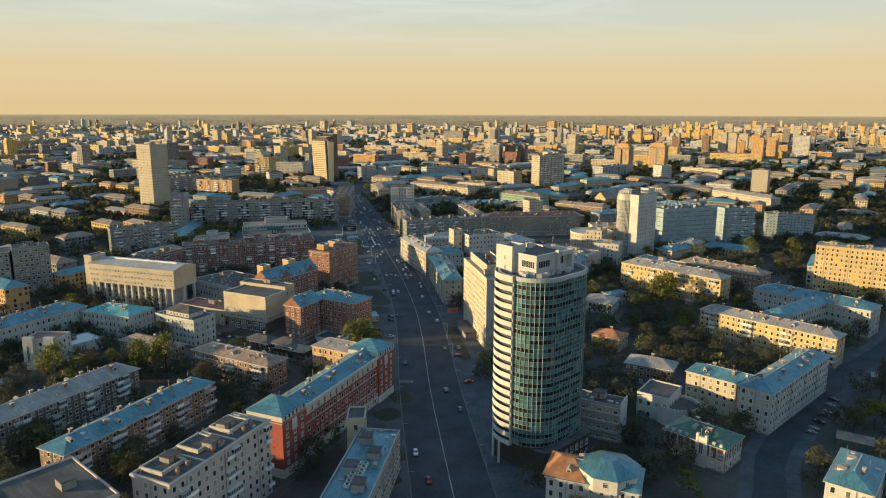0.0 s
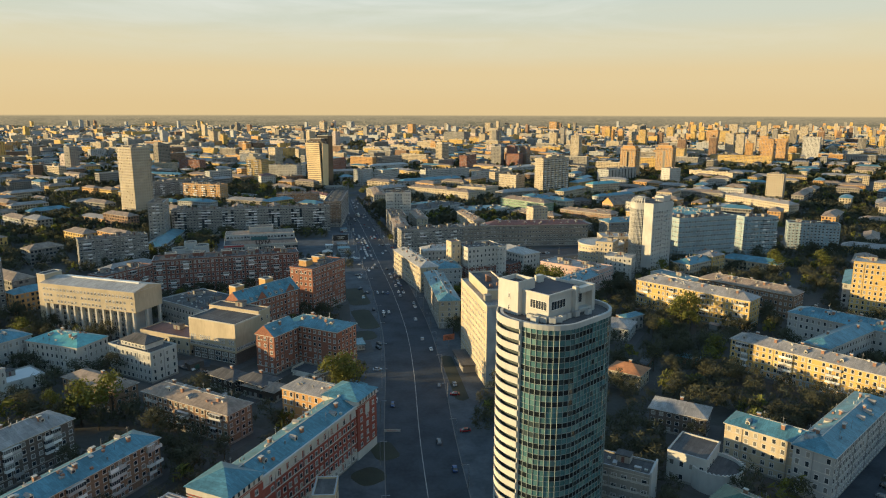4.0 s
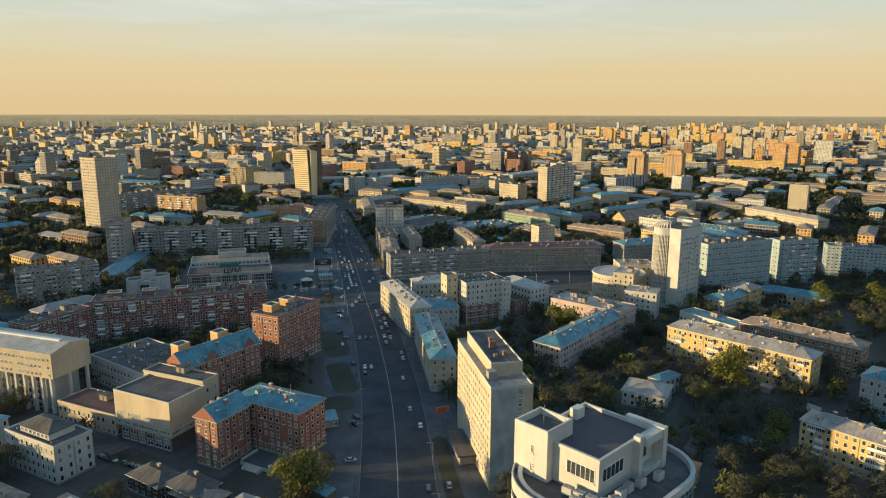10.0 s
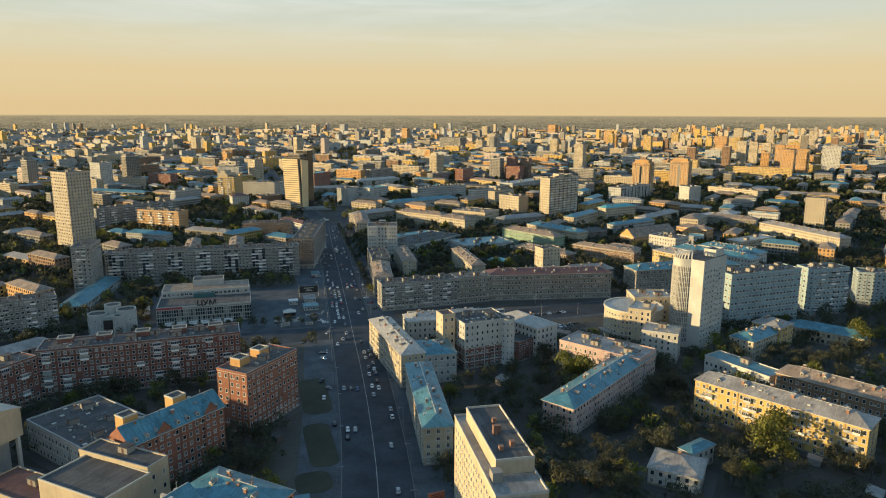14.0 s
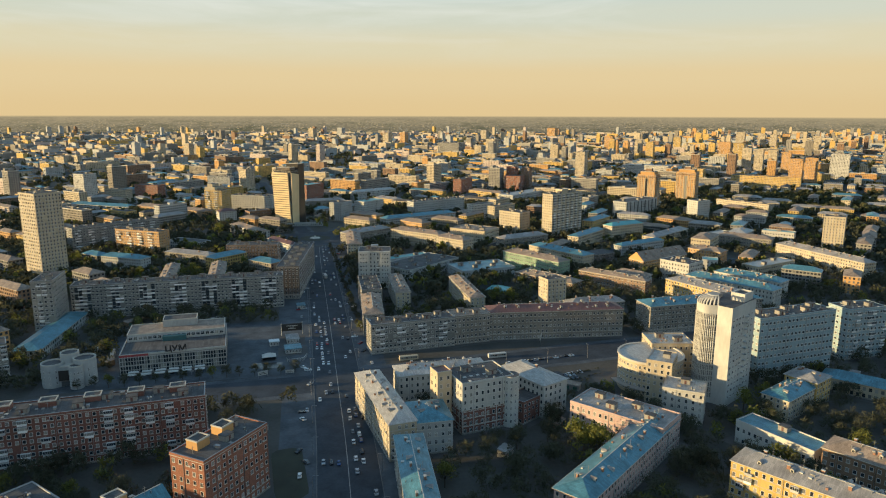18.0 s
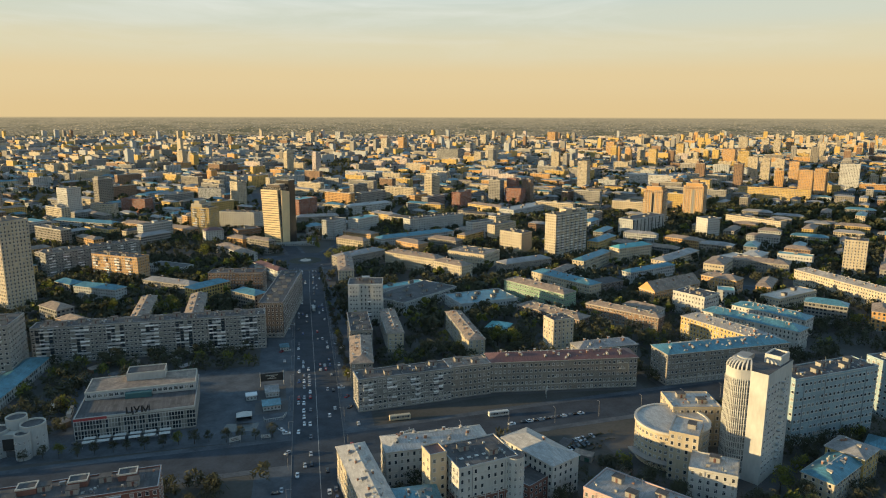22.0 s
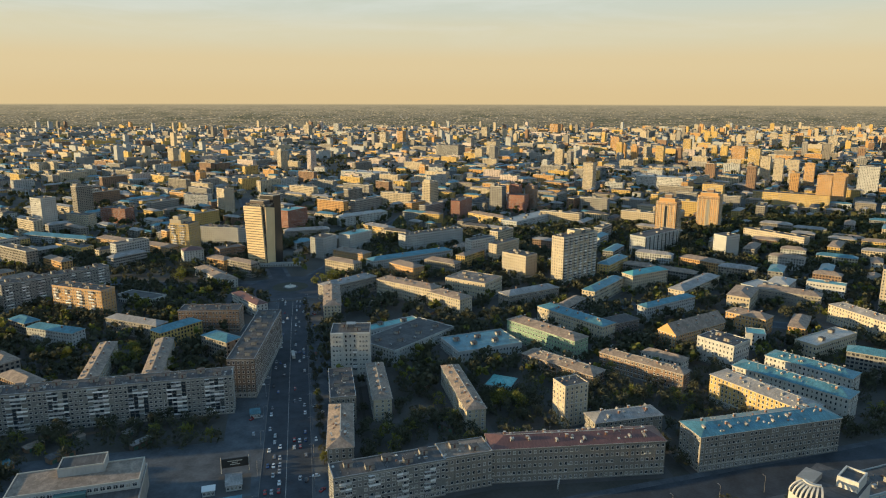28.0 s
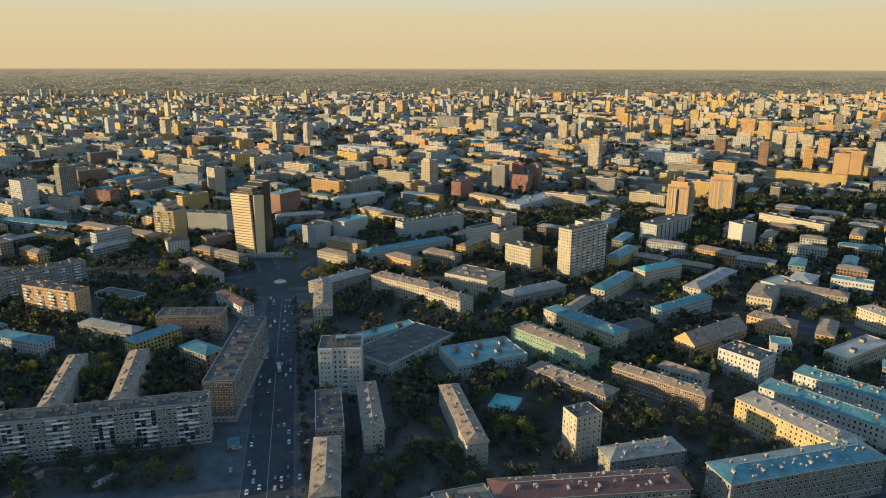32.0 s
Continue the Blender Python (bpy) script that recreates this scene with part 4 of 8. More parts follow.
house(41.3, 884.5, 15.5, 72.3, -3.7, 16, "cream", "brownmetal", "hip", 5, 1, "cream corner house by roundabout")
house(61.1, 935.8, 62.9, 17.0, 32.5, 16, "brickgrey", "greymetal", "hip", 5, 1, "long grey house by roundabout")
house(119.9, 908.8, 70.2, 17.0, -48.4, 17, "cream", "brownmetal", "hip", 5, 1, "cream house with brown roof")
house(151.1, 858.8, 41.3, 17.0, -56.5, 17, "cream", "brownmetal", "hip", 5, 1, "cream house end with brown roof")
house(95.1, 775.6, 74.4, 38.9, 38.2, 10, "greywhite", "bitumen", "flat", 3, 1, "pale school building with flat dark roof")
house(87.1, 807.6, 50.1, 11.9, 23.4, 9, "greywhite", "tealmetal", "flat", 2, 2, "low long house with teal roof")
house(150.1, 749.2, 55.3, 35.9, 9.8, 9, "greywhite", "bluemetal", "flat", 2, 1, "wide low hall with pale blue roof")
house(144.8, 678.9, 16.9, 18.2, -35.5, 4, "white", "tealmetal", "hip", 1, 3, "small pavilion with turquoise roof")
house(203.0, 742.4, 70.5, 17.0, -61.8, 18.2, "greennet", "brownmetal", "hip", 5, 1, "house wrapped in green scaffolding net")
house(195.3, 690.5, 62.3, 16.0, -57.5, 10, "brickbrown", "brownmetal", "hip", 3, 1, "long low brown house with brown pitched roof")
house(169.9, 618.5, 13.6, 16.8, -80.0, 27, "cream", "bitumen", "flat", 9, 1, "cream nine-storey tower house with dark flat roof", single=True)
house(194.9, 596.0, 44.5, 13.8, 1.3, 13, "brickgrey", "greymetal", "hip", 4, 1, "grey house with hipped roof")
house(259.5, 557.0, 92.0, 19.0, 1.6, 21, "brickgrey", "bluemetal", "hip", 6, 1, "large corner house with blue metal roof", single=True, lower=("concrete", 3.6))
house(292.5, 597.0, 66.0, 18.0, -71.0, 19.2, "yellow", "greymetal", "hip", 6, 1, "long yellow lit apartment house", single=True, lower=("concrete", 3.4))
house(324.8, 610.3, 73.7, 17.0, -61.2, 18, "white", "bluemetal", "hip", 5, 1, "long white and red house with blue roof")
house(361.6, 635.0, 57.8, 17.0, -62.0, 15, "white", "bluemetal", "hip", 4, 1, "long white house with blue roof")
house(326.0, 686.0, 30.0, 23.4, -64.5, 19, "white", "bitumen", "flat", 5, 1, "white five-storey brick block with dark flat roof", single=True)
house(370.6, 706.6, 14.4, 15.3, -33.9, 14, "white", "tealmetal", "flat", 4, 2, "small turquoise-roofed house with teal metal roof")
house(330.6, 733.9, 17.9, 64.5, -70.2, 13, "orange", "brownmetal", "gable", 4, 1, "orange brick gabled house with brown pitched roof")
house(395.4, 747.2, 34.5, 17.0, -58.7, 15, "orange", "brownmetal", "hip", 4, 1, "brown-orange house with brown pitched roof")
house(250.0, 671.2, 64.7, 11.0, -54.8, 13, "brickbrown", "brownmetal", "hip", 4, 1, "long house with brown roof")
house(276.0, 685.3, 32.3, 12.4, -55.6, 10, "white", "brownmetal", "hip", 3, 2, "small white ornate house with brown pitched roof")
house(244.7, 779.5, 73.7, 17.0, -64.6, 15, "cream", "bluemetal", "hip", 4, 1, "cream house with blue roof")
house(277.9, 763.8, 33.7, 17.0, 16.9, 13, "brickdark", "bitumen", "hip", 4, 2, "dark brick house with dark flat roof")
house(315.3, 868.4, 13.6, 68.9, -51.1, 15, "cream", "bluemetal", "hip", 4, 2, "cream house with blue roof")
house(373.3, 888.2, 15.2, 52.3, -72.5, 20, "cream", "tealmetal", "hip", 6, 2, "cream house with green roof")
house(416.3, 861.7, 86.5, 17.0, 33.0, 12.5, "cream", "greymetal", "hip", 4, 2, "cream house with grey-blue roof")
house(347.7, 802.0, 11.7, 68.2, -69.7, 14, "greywhite", "bluemetal", "hip", 4, 2, "pale house with blue roof")
house(190.4, 914.3, 47.8, 35.8, -46.5, 17, "cream", "brownmetal", "flat", 4, 1, "cream school with columns and brown roof")
house(232.7, 862.9, 62.4, 17.0, 18.2, 15, "brickgrey", "greymetal", "hip", 4, 2, "grey house with grey roof")
house(259.2, 966.8, 20.7, 34.2, 32.2, 28.0, "cream", "bitumen", "flat", 8, 1, "cream eight-storey block with dark flat roof")
house(265.1, 1040.7, 47.3, 12.0, 35.3, 26.4, "cream", "bitumen", "flat", 8, 2, "cream eight-storey block with dark flat roof")
house(245.5, 1078.6, 40.4, 13.3, 26.4, 24.0, "white", "bitumen", "flat", 7, 2, "white seven-storey block with dark flat roof")
HOUSE["beige_tower"] = house(311.2, 933.2, 59.3, 16.1, 28.3, 54.7, "cream", "bitumen", "flat", 17, 1, "tall pale beige seventeen-storey apartment slab", balconies=9)
HOUSE["slim_tower"] = house(-29.0, 1093.7, 28.0, 16.0, -36.0, 76, "darkglass", "bitumen", "flat", 24, 1, "slim tower with golden glass curtain wall")
house(-134.0, 753.3, 12.0, 83.1, 2.6, 14.4, "cream", "brownmetal", "hip", 5, 1, "five-storey slab with pale roof")
house(-93.4, 754.0, 12.8, 80.0, 2.0, 14.6, "cream", "brownmetal", "hip", 5, 1, "five-storey slab with patched roof")
house(-65.5, 851.5, 51.3, 18.5, -9.8, 20, "brickbrown", "bitumen", "flat", 6, 1, "brown brick house with dark roof")
house(-23.4, 754.0, 18.5, 110.0, -9.2, 27.4, "brickdark", "bitumen", "flat", 8, 1, "large dark brick avenue house", lower=("concrete", 3.4))
house(-35.8, 900.6, 53.0, 11.0, -62.0, 13, "white", "redmetal", "hip", 4, 2, "white and red house with red roof")
house(-77.4, 1022.1, 78.9, 17.0, -62.8, 10, "white", "brownmetal", "hip", 3, 2, "low white house with brown pitched roof")
house(-185.8, 924.5, 60.0, 16.0, -33.2, 27, "orange", "bitumen", "flat", 9, 1, "orange-lit nine-storey panel house with dark flat roof", balconies=5)
house(-226.1, 980.8, 100.0, 16.0, 36.7, 27, "paneledgrey", "bitumen", "flat", 9, 1, "grey nine-storey panel house with dark flat roof", balconies=5)
house(-186.0, 838.9, 48.3, 13.3, -32.2, 15, "greywhite", "bluemetal", "hip", 5, 2, "five-storey house with blue-grey roof")
house(-127.2, 853.7, 57.4, 13.1, -35.6, 13, "brickgrey", "greymetal", "hip", 4, 2, "low brown house with grey metal roof")
house(-141.2, 952.8, 46.4, 17.5, -36.6, 8, "white", "bitumen", "flat", 2, 3, "low shop building with dark flat roof")
HOUSE["stepped"] = house(-126.8, 1172.8, 28.0, 24.0, -28.4, 42, "yellow", "bitumen", "flat", 13, 1, "yellow stepped apartment house with dark flat roof", balconies=4)
house(-78.8, 1200.1, 65.0, 16.0, -24.4, 30, "white", "bitumen", "flat", 10, 1, "white ten-storey apartment house with dark flat roof")
house(-193.0, 1203.0, 140.9, 17.0, -40.2, 14, "orange", "brownmetal", "hip", 5, 2, "long orange-lit apartment house with brown pitched roof")
house(-362.4, 1403.7, 28.0, 24.0, -42.0, 50, "white", "bitumen", "flat", 16, 2, "white sixteen-storey tower with dark flat roof")
house(-308.2, 1278.3, 116.6, 17.0, -32.2, 12, "greywhite", "bluemetal", "hip", 4, 3, "long low pale house with blue metal roof")
house(-311.4, 1406.7, 39.0, 18.0, -25.3, 22, "cream", "bitumen", "flat", 7, 2, "cream block with dark flat roof")
house(-267.4, 1443.5, 50.0, 20.0, -30.3, 25, "brickred", "bitumen", "flat", 8, 2, "red brick block with dark flat roof")
house(-156.1, 1578.0, 50.0, 16.0, -26.7, 26, "greywhite", "bitumen", "flat", 9, 2, "grey slab with dark flat roof")
house(-101.5, 1507.9, 24.0, 20.0, -53.2, 45, "cream", "bitumen", "flat", 14, 2, "apartment tower with dark flat roof")
house(568.6, 766.9, 21.0, 20.0, -46.8, 41, "cream", "bitumen", "flat", 13, 1, "cream thirteen-storey tower with dark flat roof")
HOUSE["orange_tower"] = house(538.5, 1119.7, 28.0, 26.0, -46.0, 58, "orange", "bitumen", "flat", 18, 1, "orange brick apartment tower with dark flat roof")
HOUSE["orange_tower_b"] = house(646.0, 1178.0, 32.0, 26.0, -46.0, 55, "orange", "bitumen", "flat", 18, 1, "orange brick apartment tower with dark flat roof")
HOUSE["striped_office"] = house(478.9, 1051.3, 83.9, 22.5, 29.5, 27.0, "greywhite", "bitumen", "flat", 7, 2, "office house with upright striped facade")
house(552.5, 1002.3, 20.0, 24.0, -76.2, 30, "white", "bitumen", "flat", 9, 2, "pale block with dark flat roof")
house(667.3, 1052.8, 15.0, 87.4, 22.0, 18.6, "cream", "bitumen", "flat", 6, 2, "long cream panel house with dark flat roof")
house(473.6, 832.8, 25.0, 32.4, -67.4, 14, "greywhite", "palemetal", "flat", 4, 2, "pale house with pale metal roof")
house(536.1, 814.5, 35.0, 14.0, -48.9, 17, "white", "tealmetal", "flat", 4, 2, "white house with teal metal roof")
house(501.4, 837.1, 20.9, 32.2, -52.8, 15, "white", "palemetal", "hip", 4, 2, "pale house with pale metal roof")
house(422.6, 688.3, 17.8, 58.7, -71.3, 12, "cream", "palemetal", "flat", 3, 2, "cream low office with pale metal roof")
house(431.3, 804.6, 20.5, 42.6, -47.7, 17, "cream", "brownmetal", "hip", 4, 2, "cream house with brown pitched roof")
house(481.7, 802.4, 57.1, 17.0, -46.1, 15, "brickgrey", "brownmetal", "hip", 4, 2, "grey house with brown roof")
house(481.0, 947.6, 48.6, 17.0, -59.0, 14, "orange", "brownmetal", "hip", 4, 3, "long low house with brown pitched roof")
house(501.2, 907.7, 38.9, 17.0, -45.8, 13, "brickgrey", "greymetal", "hip", 4, 3, "grey house with grey metal roof")
house(193.7, 1141.4, 94.5, 18.0, 22.7, 23.4, "greywhite", "bitumen", "flat", 7, 1, "pale seven-storey office slab with dark flat roof")
house(133.3, 995.4, 40.4, 17.0, -57.1, 15, "orange", "brownmetal", "hip", 4, 2, "orange-lit house with brown pitched roof")
house(80.2, 1086.4, 17.0, 48.5, 43.9, 13.5, "orange", "brownmetal", "hip", 4, 2, "orange-lit arcaded house with brown roof")
house(146.6, 1040.7, 112.0, 17.0, 21.0, 16, "greywhite", "bluemetal", "hip", 5, 2, "long house with blue roof")
house(47.5, 1122.0, 30.0, 20.0, 52.0, 26.6, "greywhite", "bitumen", "flat", 8, 2, "pale eight-storey block with stepped flat roof")
house(93.0, 1160.0, 43.5, 20.0, 40.0, 22.8, "white", "tealmetal", "flat", 7, 2, "white seven-storey block with green flat roof")
house(386.5, 1276.0, 121.5, 30.0, 36.9, 15.3, "greywhite", "palemetal", "flat", 4, 2, "long pale slab with pale metal roof")
house(297.0, 1371.9, 57.5, 16.3, 53.7, 32.4, "brickred", "bitumen", "flat", 10, 2, "red brick ten-storey block with flat roof")
house(412.0, 1408.6, 33.0, 26.0, -38.7, 32, "brickred", "bitumen", "flat", 10, 2, "red brick tower block with dark flat roof")
house(83.0, 442.6, 15.0, 12.0, 30.0, 11.5, "brickdarkred", "bitumen", "flat", 4, 2, "brown brick office wing with dark roof")
house(493.4, 698.9, 105.0, 15.0, -83.9, 17, "cream", "greymetal", "hip", 5, 1, "long cream five-storey house with grey metal roof", single=True)
house(-106.4, 272.0, 17.0, 10.0, -45.0, 6.2, "wood", "bitumen", "hip", 2, 2, "old dark timber house with black roof")
house(-93.2, 262.7, 16.0, 10.5, -45.0, 6.5, "wood", "bitumen", "hip", 2, 2, "old dark timber house with black roof")
house(-268.2, 1203.3, 17.0, 55.2, 46.4, 12.7, "yellow", "bitumen", "flat", 4, 2, "yellow sunlit panel house with flat roof")
house(-110.6, 1101.8, 23.1, 16.6, 18.3, 21.2, "white", "redmetal", "hip", 7, 2, "white seven-storey house with dark red roof")
house(-69.5, 1129.4, 32.2, 17.9, 25.4, 16.5, "brickbrown", "bitumen", "flat", 4, 2, "brown four-storey house beside the golden tower")
house(10.6, 1316.3, 43.7, 25.2, 46.2, 33.4, "brickred", "tealmetal", "flat", 10, 2, "red brick ten-storey block with teal roof edge")
house(22.0, 1183.0, 27.4, 20.0, 24.9, 9.7, "greywhite", "bluemetal", "hip", 3, 2, "small pale house with blue metal roof")
house(137.6, 1250.8, 16.0, 53.3, 35.7, 13.7, "yellow", "greymetal", "hip", 4, 2, "yellow sunlit house with grey roof")
house(124.2, 1355.4, 90.4, 16.0, 27.7, 15.9, "white", "palemetal", "hip", 5, 2, "long white five-storey house with pale roof")
house(370.2, 956.2, 56.0, 14.6, 40.9, 16.9, "yellow", "bluemetal", "hip", 5, 2, "yellow five-storey house with blue roof")
house(326.8, 1310.2, 16.0, 80.0, 30.0, 14.0, "yellow", "brownmetal", "hip", 4, 2, "long yellow sunlit house with brown roof")
house(704.7, 2498.6, 35.5, 31.9, -46, 61.3, "cream", "bitumen", "flat", 19, 2, "cream apartment tower with flat dark roof")
house(445.6, 3295.4, 33.5, 30.2, -46, 60.4, "cream", "bitumen", "flat", 19, 2, "cream apartment tower with flat dark roof")
house(532.3, 3349.8, 30.5, 27.4, -46, 61.8, "orange", "bitumen", "flat", 19, 2, "orange brick apartment tower far off")
house(1053.7, 3756.9, 35.6, 32.0, -46, 60.3, "cream", "bitumen", "flat", 19, 2, "pale apartment tower far off among houses")
house(575.5, 2587.4, 90.8, 45.4, -46, 45.7, "paneledgrey", "bitumen", "flat", 14, 2, "grey glass office block among low houses")
house(679.9, 1683.6, 23.6, 21.2, -46, 60.7, "cream", "bitumen", "flat", 19, 2, "cream apartment tower above low houses")
house(1159.5, 2270.7, 22.4, 20.2, -46, 61.8, "cream", "bitumen", "flat", 19, 2, "slim cream apartment tower, sunlit")
house(1136.4, 2154.5, 24.0, 21.6, -46, 61.9, "yellow", "bitumen", "flat", 19, 2, "slim yellow apartment tower, sunlit")
house(1387.4, 2119.3, 39.3, 35.3, -46, 60.9, "orange", "bitumen", "flat", 19, 2, "sunlit orange apartment tower")
house(1363.3, 2013.5, 32.2, 29.0, -46, 61.1, "yellow", "bitumen", "flat", 19, 2, "sunlit yellow apartment tower")
house(1189.0, 1743.0, 22.9, 20.6, -46, 61.7, "cream", "bitumen", "flat", 19, 2, "slim cream apartment tower, sunlit")
house(1185.7, 1690.9, 21.3, 19.1, -46, 61.3, "cream", "bitumen", "flat", 19, 2, "slim cream apartment tower, sunlit")
house(1180.3, 1632.6, 20.7, 18.6, -46, 61.8, "cream", "bitumen", "flat", 19, 2, "slim cream apartment tower, sunlit")
house(1175.9, 1578.2, 21.2, 19.1, -46, 59.8, "orange", "bitumen", "flat", 19, 2, "slim orange apartment tower, sunlit")
house(2177.9, 3105.9, 41.3, 33.1, -46, 61.8, "cream", "bitumen", "flat", 19, 2, "far cream apartment tower, sunlit")
house(2112.3, 2867.3, 30.6, 27.6, -46, 61.9, "cream", "bitumen", "flat", 19, 2, "far cream apartment tower, sunlit")
house(2120.7, 2800.6, 28.2, 25.4, -46, 60.7, "cream", "bitumen", "flat", 19, 2, "far cream apartment tower, sunlit")
house(2248.7, 2874.2, 31.5, 28.3, -46, 60.3, "orange", "bitumen", "flat", 19, 2, "far orange apartment tower, sunlit")
house(998.8, 1336.5, 24.6, 22.1, -46, 61.9, "orange", "bitumen", "flat", 19, 2, "orange brick apartment tower beside the wood")
house(1057.7, 1361.2, 23.8, 21.4, -46, 61.5, "orange", "bitumen", "flat", 19, 2, "orange brick apartment tower beside the wood")
house(1234.7, 1473.1, 39.5, 31.6, -46, 61.2, "white", "bitumen", "flat", 19, 2, "tall white apartment tower beside the wood")
house(822.8, 1424.7, 38.1, 22.9, -46, 38.6, "yellow", "bitumen", "flat", 12, 2, "yellow apartment block with flat roof")
house(145.5, 4244.0, 38.4, 30.7, -46, 61.6, "cream", "bitumen", "flat", 19, 2, "cream apartment tower with flat dark roof")
house(335.6, 4516.8, 39.1, 35.2, -46, 59.7, "greywhite", "bitumen", "flat", 19, 2, "slim pale apartment tower far off")
house(1636.6, 4214.2, 52.2, 47.0, -46, 59.7, "orange", "bitumen", "flat", 19, 2, "slim orange apartment tower far off")
house(414.0, 1427.4, 19.4, 15.5, -46, 48.1, "brickred", "bitumen", "flat", 15, 2, "red brick apartment tower above houses")
house(441.9, 1421.4, 18.6, 14.9, -46, 46.1, "brickbrown", "bitumen", "flat", 14, 2, "brown brick apartment tower above houses")
house(956.4, 1370.3, 133.2, 29.3, -46, 24.3, "yellow", "bitumen", "flat", 7, 2, "long yellow five-storey apartment slab")
house(852.1, 1665.0, 105.3, 42.1, -46, 27.8, "white", "palemetal", "flat", 8, 2, "wide white hall with pale roof")
house(208.1, 2005.3, 131.4, 46.0, -46, 18.3, "greywhite", "palemetal", "flat", 5, 2, "wide pale shopping hall with flat roof")
house(1271.0, 2708.6, 33.4, 30.1, -46, 61.3, "orange", "bitumen", "flat", 19, 2, "slim orange apartment tower far off")
house(1450.6, 2499.5, 27.2, 21.8, -46, 61.7, "yellow", "bitumen", "flat", 19, 2, "sunlit yellow apartment tower far off")
house(2119.0, 2539.1, 31.9, 25.5, -46, 61.9, "cream", "bitumen", "flat", 19, 2, "sunlit cream apartment tower far off")

# ---------------------------------------------------------------- landmark buildings
def rounded_ring(w, d, r, n):
    """Points of a rounded rectangle, evenly spaced, anticlockwise from the middle of the -y side."""
    fine = []
    for cx, cy, a0 in ((w / 2 - r, -d / 2 + r, -90), (w / 2 - r, d / 2 - r, 0), (-w / 2 + r, d / 2 - r, 90), (-w / 2 + r, -d / 2 + r, 180)):
        for k in range(25):
            a = radians(a0 + 90 * k / 24)
            fine.append(Vector((cx + r * math.cos(a), cy + r * math.sin(a))))
    fine = [Vector((0, -d / 2))] + fine + [Vector((0, -d / 2))]
    total = sum((fine[i + 1] - fine[i]).length for i in range(len(fine) - 1))
    out, need, run = [], 0.0, 0.0
    for i in range(len(fine) - 1):
        seg = (fine[i + 1] - fine[i]).length
        while seg > 0 and need <= run + seg + 1e-9 and len(out) < n:
            out.append(fine[i].lerp(fine[i + 1], (need - run) / seg))
            need += total / n
        run += seg
    return [(p.x, p.y) for p in out], total / n


